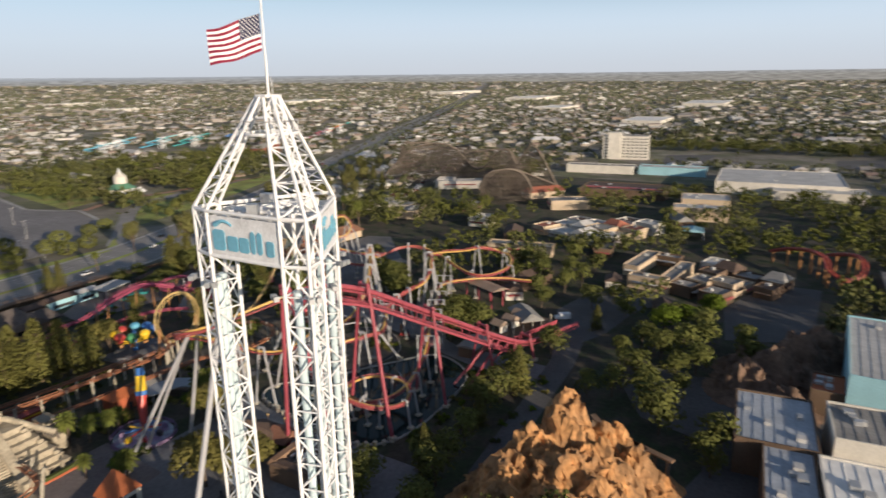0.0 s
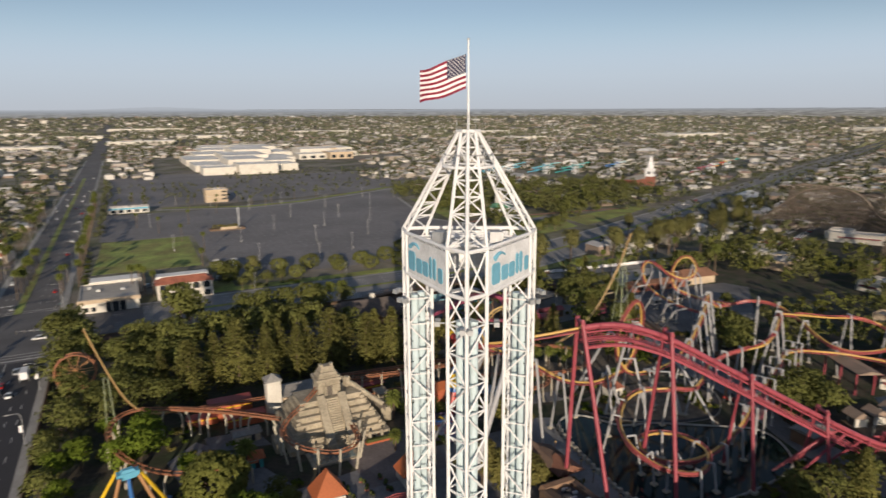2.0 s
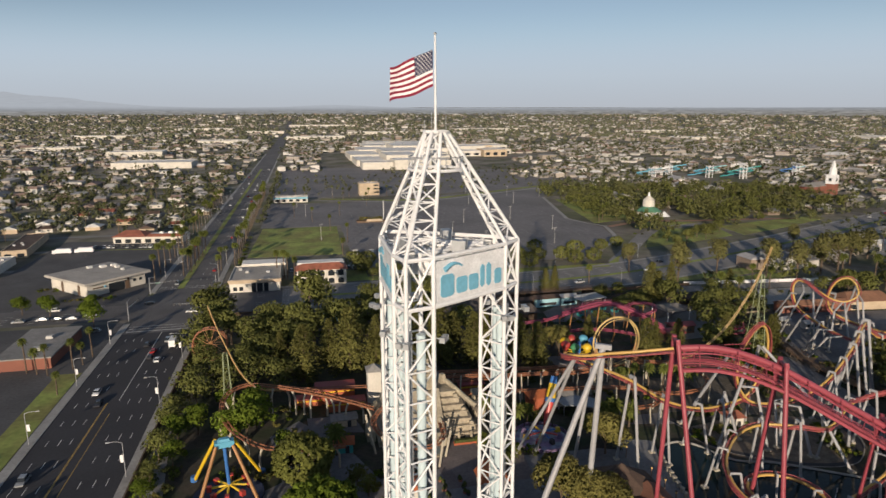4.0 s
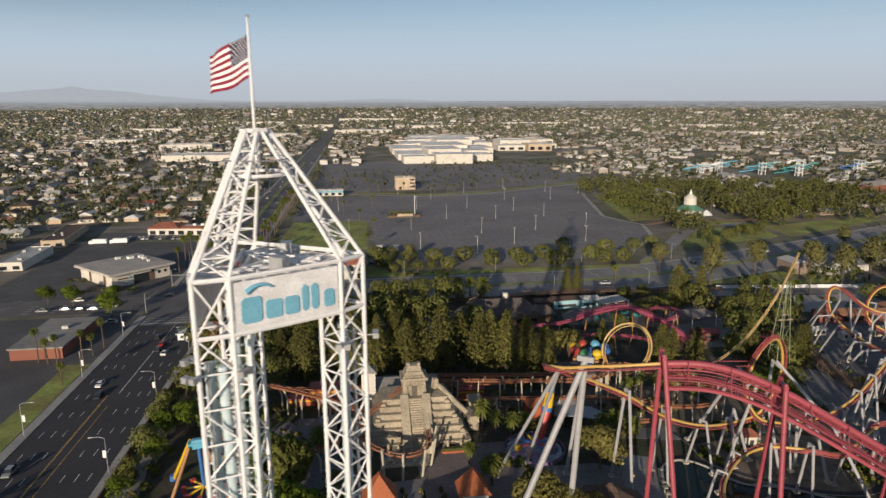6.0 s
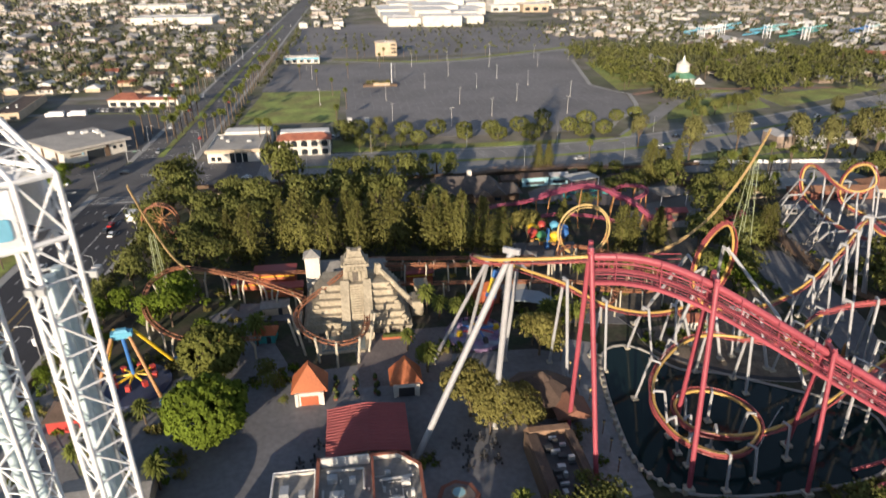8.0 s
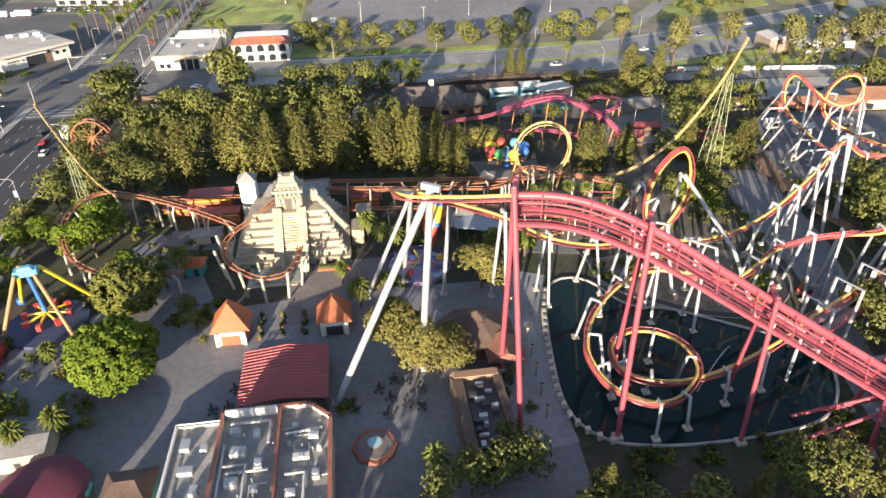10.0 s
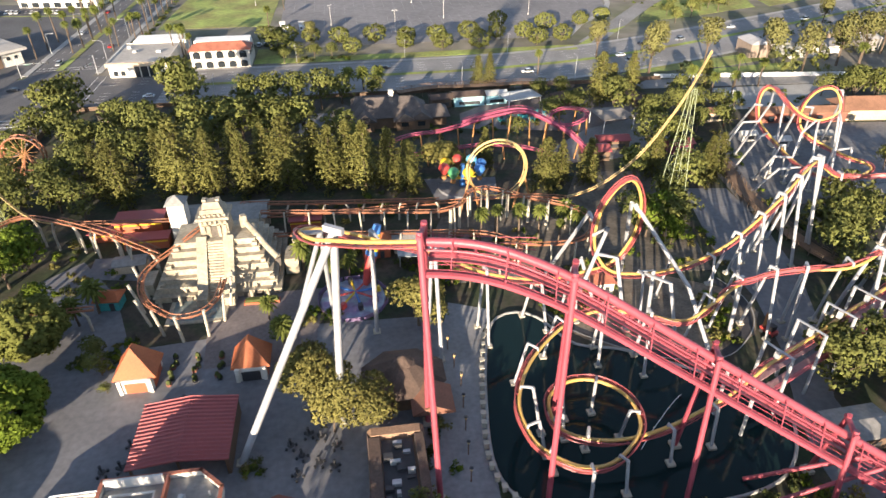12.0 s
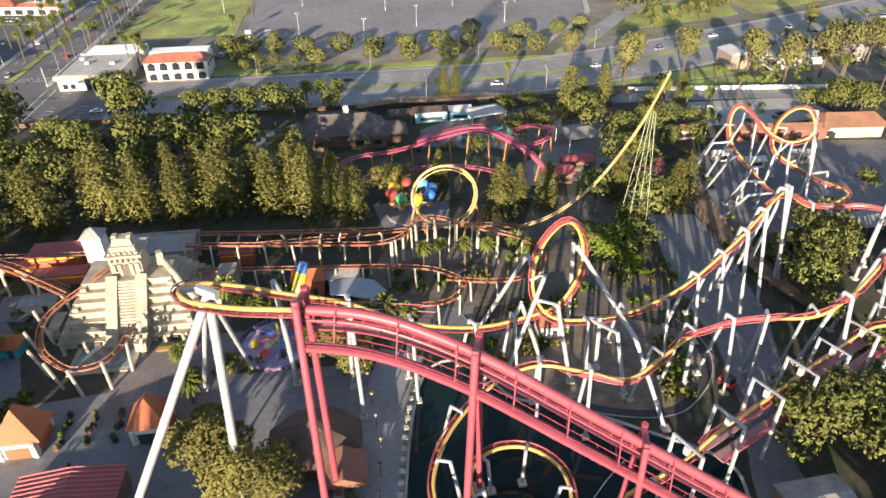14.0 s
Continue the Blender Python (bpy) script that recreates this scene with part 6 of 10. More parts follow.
sh = thing("shop", (96.8, 89, 0), "brown shop with a roof well full of dark machinery", "building")
part("wall", Geo().box(0, 0, 0, 9.6, 20, 4.2), BROWNWALL, sh)
for x, w in ((-3.7, 2.4), (3.9, 1.8)):
    part("roof_slope", Geo().box(x, 0, 4.2, w, 20.6, 0.9, 0, 0.8), BROWNROOF, sh)
part("roof_end", Geo().box(0, 9.4, 4.2, 9.8, 2.0, 1.0, 0, 0.85), mat("tan_shingle_roof", (0.26, 0.16, 0.10), 0.85, var=0.25, fine=3, bump=0.3), sh)
part("roof_well", Geo().box(0.1, -0.5, 4.2, 5.2, 17, 0.15), DARK, sh)
random.seed(8)
for i in range(16):
    part("duct" if i % 3 else "roof_unit", Geo().box(-2 + 4.2 * random.random(), -8 + i, 4.35, 0.5 + random.random() * 1.4, 0.4 + random.random(), 0.4 + random.random() * 0.7), GREY if i % 2 else DARK, sh)

# tables with dark umbrellas folded, on the plaza
for x, y in ((78.6, 101.5), (80.6, 99.0), (83.8, 102.8), (83.6, 97.2), (80.0, 95.2), (86.6, 100.4), (86.2, 96.0), (81.6, 103.6), (58.4, 91 + 24), (49.0, 97), (50.4, 101), (46.4, 93.5), (51, 105.5), (47.5, 100.5)):
    t = thing("picnic_table", (x, y, 0), "small dark round picnic table with stools", "table", "plaza tables", rz=37 * x)
    part("tabletop", Geo().cone(0, 0, 0.72, 0.62, 0.62, 0.05, 12), DARK, t)
    part("pedestal", Geo().cone(0, 0, 0, 0.12, 0.09, 0.72, 8), DARK, t)
    for k in range(4):
        a = math.pi / 2 * k
        part("stool", Geo().cone(0.95 * math.cos(a), 0.95 * math.sin(a), 0, 0.22, 0.24, 0.46, 8), DARK, t)
    part("umbrella", Geo().cone(0, 0, 0.75, 0.1, 0.28, 1.5, 8), DARK, t)

tent = thing("dome_tent", (24, 84, 0), "dark maroon shallow dome tent with teal trim", "tent")
part("dome", Geo().dome(0, 0, 3.0, 7.5, 2.6, 16, 4), mat("maroon_canvas", (0.13, 0.025, 0.04), 0.7, var=0.2), tent, smooth=True)
part("drum", Geo().cone(0, 0, 0, 7.0, 7.0, 3.0, 16), BROWNWALL, tent)
for i in range(8):
    part("valance", Geo().box(7.3 * math.cos(i * 0.785), 7.3 * math.sin(i * 0.785), 2.5, 0.3, 2.4, 0.7, i * 45), TEAL, tent)
fount = thing("fountain", (77, 88, 0), "octagonal brick planter with a pale bowl fountain", "fountain")
part("kerb", Geo().cone(0, 0, 0, 4.2, 4.0, 0.5, 8), BRICKRED, fount)
part("basin", Geo().cone(0, 0, 0.5, 3.2, 3.1, 0.08, 8), PAVEBROWN, fount)
part("bowl", Geo().cone(0, 0, 0.5, 0.7, 1.4, 0.9, 12), STONE, fount)
part("water", Geo().cone(0, 0, 1.32, 1.2, 1.2, 0.1, 12), LIGHTBLUE, fount)

# swing ride with a blue hub and yellow legs
sw = thing("swing_ride", (7.5, 132.5, 0), "thrill swing ride with sky-blue hub and yellow A-frame legs", "ride")
for fx, fy in ((-6.5, -8.5), (8.5, -7.5), (-9, 9), (7.5, 8.5)):
    leg = part("leg", Geo().tube([(fx, fy, 0), (0.25 * fx, 0.2 * fy, 14.2)], 0.46, 8, 0.4), VIVIDYELLOW if fy > 0 else ORANGELEG, sw, smooth=True)
    part("foot_cap", Geo().cone(fx, fy, 0, 0.95, 0.8, 1.4, 8), VIVIDBLUE, leg)
part("hub", Geo().box(0, 0, 13.4, 4.4, 2.0, 1.4, 10), BLUEPAINT, sw, "sky-blue hub housing")
part("hub_cap", Geo().box(0, 0, 14.8, 3.0, 1.6, 0.6, 10, 0.7), BLUEPAINT, sw)
part("pendulum", Geo().tube([(0, 0, 13.6), (0.4, 0.2, 3.4)], 0.45, 8), VIVIDBLUE, sw, smooth=True)
for i in range(8):
    a = math.pi / 4 * i
    arm = part("seat_arm", Geo().tube([(0.4, 0.2, 3.2), (0.4 + 4.2 * math.cos(a), 0.2 + 4.2 * math.sin(a), 2.7)], 0.28, 6), VIVIDYELLOW, sw)
    part("seat", Geo().box(0.4 + 4.6 * math.cos(a), 0.2 + 4.6 * math.sin(a), 1.9, 1.1, 1.0, 1.3, math.degrees(a)), VIVIDRED, arm)
part("platform", Geo().cone(0, 0, 0.03, 8.6, 8.4, 0.45, 16), mat("dark_blue_platform", (0.03, 0.045, 0.10), 0.7, var=0.25), sw)

# wheel ride among the trees
wh = thing("wheel_ride", (-7, 220, 0), "rust-orange spoked wheel ride among trees", "ride")
rim_pts = [Vector((6 * math.cos(2 * math.pi * i / 20), 0, 8 + 6 * math.sin(2 * math.pi * i / 20))) for i in range(20)]
for dy in (-1.2, 1.2):
    rimo = part("rim", Geo().tube([p + Vector((0, dy, 0)) for p in rim_pts], 0.28, 6, closed=True), ORANGE, wh)
    for p in rim_pts[::2]:
        part("spoke", Geo().tube([Vector((0, dy, 8)), p + Vector((0, dy, 0))], 0.1, 5), ORANGELEG, rimo)
for p in rim_pts:
    part("paddle", Geo().tube([p + Vector((0, -1.3, 0)), p + Vector((0, 1.3, 0))], 0.2, 5), ORANGE, wh)
for sx in (-1, 1):
    part("stand", Geo().tube([(sx * 3.4, 1.9, 0), (0, 1.6, 8), (sx * 3.4, -1.9, 0)], 0.25, 6), ORANGE, wh)

# pendulum pole ride in primary colours
pd = thing("pole_ride", (93.6, 146.4, 0), "leaning red, yellow and blue pole ride on a purple floor", "ride")
ax = Vector((3.9, 4.2, 13.7))
prev = 0.0
for k, m, r0, r1 in ((0.38, VIVIDRED, 0.7, 1.3), (0.50, VIVIDRED, 1.3, 1.45), (0.58, VIVIDBLUE, 1.5, 1.5), (0.86, VIVIDYELLOW, 1.45, 1.15), (1.0, VIVIDBLUE, 1.15, 0.95)):
    part("arm_segment", Geo().tube([ax * prev + Vector((0, 0, 1)), ax * k + Vector((0, 0, 1))], r0, 10, r1), m, pd, smooth=True)
    prev = k
part("floor", Geo().cone(-3.0, -4.0, 0.05, 7.6, 7.4, 0.4, 14), mat("pale_blue_ride_floor", (0.30, 0.36, 0.42), 0.6, var=0.3, fine=0.8, tint=((0.24, 0.17, 0.29), 0.3)), pd, "pale blue and purple painted ride floor")
for i in range(8):
    a = math.pi / 4 * i + 0.2
    arm = part("sweep_arm", Geo().tube([(-2.4, -3.2, 1.6), (4.4 * math.cos(a) - 2.4, 4.4 * math.sin(a) - 3.2, 1.5)], 0.26, 6), (VIVIDBLUE, VIVIDRED, VIVIDYELLOW)[i % 3], pd)
    part("car", Geo().box(5.2 * math.cos(a) - 2.4, 5.2 * math.sin(a) - 3.2, 0.6, 1.5, 1.1, 1.3, math.degrees(a), 0.8), (VIVIDYELLOW, VIVIDRED, DARK, PURPLE)[i % 4], arm)
for i in range(12):
    a = 2 * math.pi * i / 12
    part("fence_panel", Geo().box(-3.0 + 7.9 * math.cos(a), -4.0 + 7.9 * math.sin(a), 0, 0.12, 3.8, 1.1, math.degrees(a)), PURPLE, pd)

# balloon ride
bl = thing("balloon_ride", (124.8, 193, 0), "spinning ride with eight glossy coloured balloon cars", "ride")
part("base", Geo().cone(0, 0, 0.05, 7.5, 7.2, 0.5, 16), PAVE, bl)
part("mast", Geo().cone(0, 0, 0.5, 0.9, 0.6, 7.2, 10), VIVIDBLUE, bl)
for i in range(8):
    a = math.pi / 4 * i + 0.15
    m = (VIVIDBLUE, BLUEPAINT, VIVIDRED, VIVIDYELLOW, VIVIDRED, VIVIDGREEN, VIVIDYELLOW, VIVIDBLUE)[i]
    x, y = 5.7 * math.cos(a), 4.9 * math.sin(a)
    arm = part("arm", Geo().tube([(0, 0, 3.2), (x * 0.8, y * 0.8, 4.6)], 0.2, 6), VIVIDYELLOW, bl)
    env = part("balloon", Geo().dome(x, y, 7.1, 1.75, 1.6, 14, 5).cone(x, y, 5.2, 0.6, 1.75, 1.9, 14), m, arm, smooth=True)
    part("basket", Geo().cone(x, y, 3.8, 0.7, 0.8, 0.9, 10), ORANGELEG, env)

# curved shelter beside the pole ride
cs = thing("curved_shelter", (108.5, 154, 0), "blue-grey curved flat roof shelter on posts", "shelter")
part("roof", Geo().prism([(-6.5, 4.4), (-1, 5.6), (3.6, 3.6), (6, -0.6), (7, -6.4), (2.6, -6.4), (1.4, -3.2), (-2, -1.4), (-6.5, -0.4)], 3.3, 3.6), mat("blue_grey_shelter_roof", (0.27, 0.30, 0.33), 0.7, var=0.15), cs)
for x, y in ((-6, 4), (-1, 5), (3.2, 3.2), (5.6, -0.6), (6.4, -6), (3.2, -6), (-6, 0)):
    part("post", Geo().box(x, y, 0, 0.25, 0.25, 3.3), GREY, cs)
# small buildings between the rides
for x, y, w, d, h, rm, wm, lab in ((97, 161, 7, 5, 4.4, ORANGEROOF, ORANGEWALL, "small orange ticket kiosk with orange roof"),
                                   (105, 162, 7, 4, 3.6, GREYROOF, STUCCO, "small cream ride control hut"), (37, 163, 7, 4, 2.6, GREYROOF, TANWALL, "low grey-roofed stall in the walled court"),
                                   (36, 148.5, 5, 4, 2.8, ORANGEROOF, TEAL, "small stall with an orange roof"), (148, 137.5, 5, 4, 3.4, TILE, STUCCO, "little white hut with a tiled roof"),
                                   (14, 95, 15, 7, 4.0, GREYROOF, TANWALL, "plain hall with a pale grey sloped roof"), (38, 82, 7, 7, 4, BROWNROOF, TEAL, "dark-roofed kiosk with teal trim"), (-1.5, 121, 8, 7, 3.4, BROWNROOF, VIVIDRED, "dark low canopy with red posts"),
                                   (177, 89, 10, 6.4, 3.8, GREYROOF, BROWNWALL, "low grey-roofed shed beside the street"), (176, 254, 10, 6, 4.0, BROWNROOF, BROWNWALL, "dark shingled shelter behind the rides"), (6, 266, 12, 4, 3.4, BROWNROOF, TANWALL, "brown gatehouse by the boundary wall"), (38, 262, 7, 4, 3, BLUEPAINT, LIGHTBLUE, "light-blue kiosk shaped like a truck")):
    b = thing("hut", (x, y, 0), lab, "building", rz=(x * 7) % 9 - 4)
    part("wall", Geo().box(0, 0, 0, w, d, h), wm, b)
    if rm in (GREYROOF, PALEROOF):
        part("roof", Geo().gable(0, 0, h, w, d, 0.7, 0, 0.5), rm, b)
    else:
        part("roof", Geo().gable(0, 0, h, w, d, min(w, d) * 0.32, 0, 0.5, min(w, d) * 0.35), rm, b)
    part("door", Geo().box(w * 0.2, -d / 2 - 0.03, 0, 1.1, 0.1, 2.1), DARK, b)
LODGEROOF = mat("grey_brown_shingle", (0.105, 0.087, 0.078), 0.9, var=0.3, big=0.25, fine=3, bump=0.4)
lodge = thing("lodge", (107, 249, 0), "large brown shingled lodge with crossing gables and a white chimney", "building")
part("wall", Geo().box(0, 0, 0, 26, 14, 4.4), BROWNWALL, lodge)
part("roof", Geo().gable(0, 0, 4.4, 26, 14, 5.0, 0, 1.0, 5), LODGEROOF, lodge)
part("rear_roof", Geo().gable(-4, 8, 4.2, 18, 9, 3.2, 0, 0.8, 2), LODGEROOF, lodge)
part("wing_roof", Geo().gable(15, -2, 3.6, 12, 10, 3.0, 0, 0.8, 3), LODGEROOF, lodge)
part("wing_wall", Geo().box(15, -2, 0, 11, 9, 3.6), BROWNWALL, lodge)
part("porch_roof", Geo().gable(-16, -1, 3.4, 9, 9, 2.4, 90, 0.7), LODGEROOF, lodge)
part("porch_wall", Geo().box(-16, -1, 0, 7, 8, 3.4), BROWNWALL, lodge)
for x, l in ((-9, 8), (5, 9), (11, 7)):
    gb = part("gable", Geo().gable(x, -6, 4.0, l, 7, 2.8, 90, 0.5), LODGEROOF, lodge)
    part("gable_wall", Geo().box(x, -8.0, 0, 6, 3, 4.2), BROWNWALL, gb)
    part("window", Geo().box(x, -9.55, 1.4, 2.6, 0.12, 1.6), WINDOW, gb)
part("chimney", Geo().box(1, 1.5, 8, 1.8, 1.8, 3.4), STUCCO, lodge)

# mission building at the yard's far side
MISSION = mat("pale_terracotta_tile", (0.235, 0.118, 0.07), 0.85, var=0.25, big=0.3, fine=3, bump=0.4)
ms = thing("mission_building", (262, 226, 0), "long tan building with brown-orange tile roofs", "building", rz=-6)
part("wall", Geo().box(-6, 0, 0, 34, 6, 3.8), BRICKRED, ms)
part("roof", Geo().gable(-6, 0, 3.8, 34, 6, 1.5, 0, 0.5), MISSION, ms)
part("hall_roof", Geo().gable(21, 3, 4.4, 22, 11, 3.2, 0, 0.8, 3), MISSION, ms)
part("end_wall", Geo().box(21, 3, 0, 21, 10, 4.4), TANWALL, ms)
for i in range(6):
    part("window", Geo().box(-18 + i * 6, -4.55, 1.2, 2.2, 0.14, 2.0), WINDOW, ms)


# ---------------------------------------------------------------- small rides and walks behind the conifers
def timber_walk(line, width, z, label):
    """A raised plank walk with posts and handrails."""
    th = thing("timber_walk", (*line[0], 0), label, "walkway", "timber walks")
    o = Vector((*line[0], 0))
    pts = [Vector((p.x, p.y, z)) - o for p in spline([(x, y, 0) for x, y in line], 3.4)]
    for a, b in zip(pts, pts[1:]):
        d = (b - a).normalized()
        n = Vector((-d.y, d.x, 0)) * width / 2
        part("deck_panel", Geo().add([a + n, a - n, b - n, b + n] + [q - Vector((0, 0, 0.2)) for q in (a + n, a - n, b - n, b + n)], [(0, 1, 2, 3), (7, 6, 5, 4), (0, 4, 5, 1), (2, 6, 7, 3), (1, 5, 6, 2), (3, 7, 4, 0)]), WOODBROWN, th)
        for sd in (-1, 1):
            post = part("post", Geo().box((a + n * sd).x, (a + n * sd).y, -z + a.z, 0.16, 0.16, z + 1.1), WOODDARK, th)
            for k in (0.5, 1.05):
                part("rail", Geo().tube([a + n * sd + Vector((0, 0, k)), b + n * sd + Vector((0, 0, k))], 0.07, 4), WOODBROWN, post)


timber_walk([(209.4, 196), (208.4, 187), (205.6, 176), (205.2, 164), (205.6, 151), (208.2, 139), (214, 131)], 4.2, 1.3, "brown timber ramp with railings crossing the yard")
timber_walk([(112, 271), (127, 275), (146, 273.6), (163, 274.4), (174, 272.4), (184, 266)], 3.4, 3.2, "curved raised timber walk along the boundary wall")
timber_walk([(192, 262), (203, 258), (207, 246), (206, 233), (204, 220)], 3.0, 2.2, "dark timber queue ramp under the spike")


def canopy(x, y, w, d, h, rz, m, label):
    th = thing("shade_canopy", (x, y, 0), label, "canopy", "shade canopies", rz)
    part("roof", Geo().gable(0, 0, h, w, d, 1.5, 0, 0.3, w * 0.22), m, th)
    for sx in (-1, 1):
        for sy in (-1, 1):
            part("post", Geo().box(sx * (w / 2 - 0.2), sy * (d / 2 - 0.2), 0, 0.22, 0.22, h), WHITE, th)


canopy(158.5, 257, 14, 9, 4.4, 14, PALEROOF, "white fabric canopy over the boat ride")
canopy(240, 247, 8, 5, 3.4, 0, PALEROOF, "white canopy in the concrete yard")
canopy(186, 231, 12, 11, 5.2, 8, mat("grey_shingle_canopy", (0.22, 0.20, 0.18), 0.9, var=0.25), "grey shingled open shelter with posts")
for x, y, rz in ((152, 248, 20), (157, 245, 60), (162, 249, 110), (166, 245, 30), (160, 241, 80), (169, 251, 150), (148, 243, 10), (155, 238, 120)):
    bt = thing("ride_boat", (x, y, 0), "small teal ride boat with a dark seat", "boat", "ride boats", rz)
    part("hull", Geo().prism([(-0.8, -1.6), (0.8, -1.6), (0.9, 0.8), (0, 2.0), (-0.9, 0.8)], 0.1, 1.1, -0.12), TEAL, bt)
    part("seat", Geo().box(0, -0.4, 1.1, 1.1, 1.3, 0.5), DARK, bt)
for x, y, w, d, h, wm, rm, lab in ((139, 262, 12, 6, 4.2, LIGHTBLUE, BROWNROOF, "long stall with a light-blue front and brown roof"), (150, 262, 8, 5, 4.0, LIGHTBLUE, PALEROOF, "stall with a light-blue wall and white roof"),
                                   (128, 262, 8, 6, 3.6, BROWNWALL, BROWNROOF, "small brown timber stall beside the walk"), (201, 208, 8, 5, 3.2, PINK, REDMETAL, "red-roofed ride shed"), (171, 207, 9, 6, 3.6, BROWNWALL, REDMETAL, "low shed with a faded red roof"),
                                   (180, 214, 10, 5, 3.4, BROWNWALL, REDMETAL, "long shed with a faded red roof"), (226, 232, 12, 5, 3.6, TANWALL, MISSION, "tan store with a pale tile roof"), (205, 250, 6, 4, 3.2, BROWNWALL, BROWNROOF, "little dark timber hut"),
                                   (236, 206, 6, 3, 2.6, STUCCO, PALEROOF, "white site cabin in the yard"), (228, 212, 5, 2.6, 2.6, STUCCO, PALEROOF, "white storage container in the yard"), (252, 208, 7, 4, 3, TANWALL, GREYROOF, "grey-roofed equipment shed in the yard"),
                                   (246, 166, 10, 7, 3.2, DARK, GREYROOF, "dark queue shelter with a grey roof"), (232, 166, 6, 4, 2.8, TANWALL, MISSION, "little tiled kiosk under the track")):
    b = thing("stall", (x, y, 0), lab + (" in the park" if len(lab.split()) < 4 else ""), "building", "park stalls", rz=(x * 5) % 14 - 7)
    part("wall", Geo().box(0, 0, 0, w, d, h), wm, b)
    part("roof", Geo().gable(0, 0, h, w, d, 1.1, 0, 0.5), rm, b)
    part("counter", Geo().box(0, -d / 2 - 0.06, 0.9, w * 0.7, 0.2, 1.2), DARK, b)
# switchback queue rails under the long track
qr = thing("queue_rails", (246, 172, 0), "rows of dark switchback queue rails", "railing")
for i in range(9):
    part("queue_rail", Geo().tube([(-9, -5 + i * 1.2, 1.0), (9, -5.6 + i * 1.2, 1.0)], 0.06, 4), GREY, qr)
# white perimeter fence by the boulevard
for i in range(11):
    f = thing("white_fence", (224 + i * 7.6, 279.4 - 0.9 * i, 0), "white board fence panel along the boulevard", "fence", "white fence", rz=-6.7)
    part("board", Geo().box(3.6, 0, 0.2, 7.3, 0.12, 1.7), WHITE, f)
    part("post", Geo().box(0, 0, 0, 0.3, 0.3, 2.1), WHITE, f)

# forklift-like red lift truck parked in the street
tk = thing("lift_truck", (178, 117, 0), "red scissor lift truck parked on the street", "vehicle", rz=20)
part("chassis", Geo().box(0, 0, 0.5, 1.8, 3.2, 0.9), VIVIDRED, tk)
part("mast", Geo().box(0, 1.2, 1.4, 0.9, 0.5, 3.4), ORANGELEG, tk)
part("cab", Geo().box(0, -0.4, 1.4, 1.4, 1.4, 1.2), DARK, tk)
for sx in (-0.95, 0.95):
    for y in (-1.1, 1.1):
        part("wheel", Geo().tube([(sx - 0.15, y, 0.45), (sx + 0.15, y, 0.45)], 0.45, 10), DARK, tk)

# coaster station at the foot of the lift
sn = thing("coaster_station", (198, 79, 0), "coaster station with red platform rails, tan gables and a brown roof", "station", rz=-19)
part("platform", Geo().box(0, 0, 0, 24, 12, 3.6), BROWNWALL, sn)
TANROOF = mat("tan_canopy_roof", (0.27, 0.20, 0.15), 0.8, var=0.2)
for x, y in ((-9.4, 3.6), (-3.0, 4.0), (3.4, 5.2)):
    part("gable_roof", Geo().gable(x, y, 6.4, 4.6, 4.2, 1.6, 90, 0.3), TANROOF, sn)
    part("gable_front", Geo().box(x, y - 2.0, 3.6, 3.6, 0.4, 2.8), STUCCO, sn, "cream gable front")
part("main_roof", Geo().gable(4.4, 3.6, 6.4, 15, 7.4, 2.2, 62, 0.5, 2), GREYROOF, sn)
for i in range(12):
    part("rail_panel", Geo().box(-11.4 + i * 1.9, -6.1, 3.6, 1.7, 0.14, 1.6), RED, sn)
for x in (-10, -5, 0, 5, 10):
    for y in (-3.5, 5.5):
        part("post", Geo().box(x, y, 3.6, 0.35, 0.35, 3.0), CREAM, sn)
cv = thing("brake_canopy", (223, 107, 0), "tan canopy roof over the coaster brake run", "canopy", rz=65)
part("roof", Geo().gable(0, 0, 8.0, 20, 7.2, 1.0, 0, 0.3), TANROOF, cv)
part("fascia", Geo().box(0, -3.7, 7.4, 20.4, 0.3, 0.6), RED, cv, "red fascia beam")
for x in (-8, 0, 8):
    for y in (-3, 3):
        part("post", Geo().box(x, y, 0, 0.4, 0.4, 8.0), RED, cv)

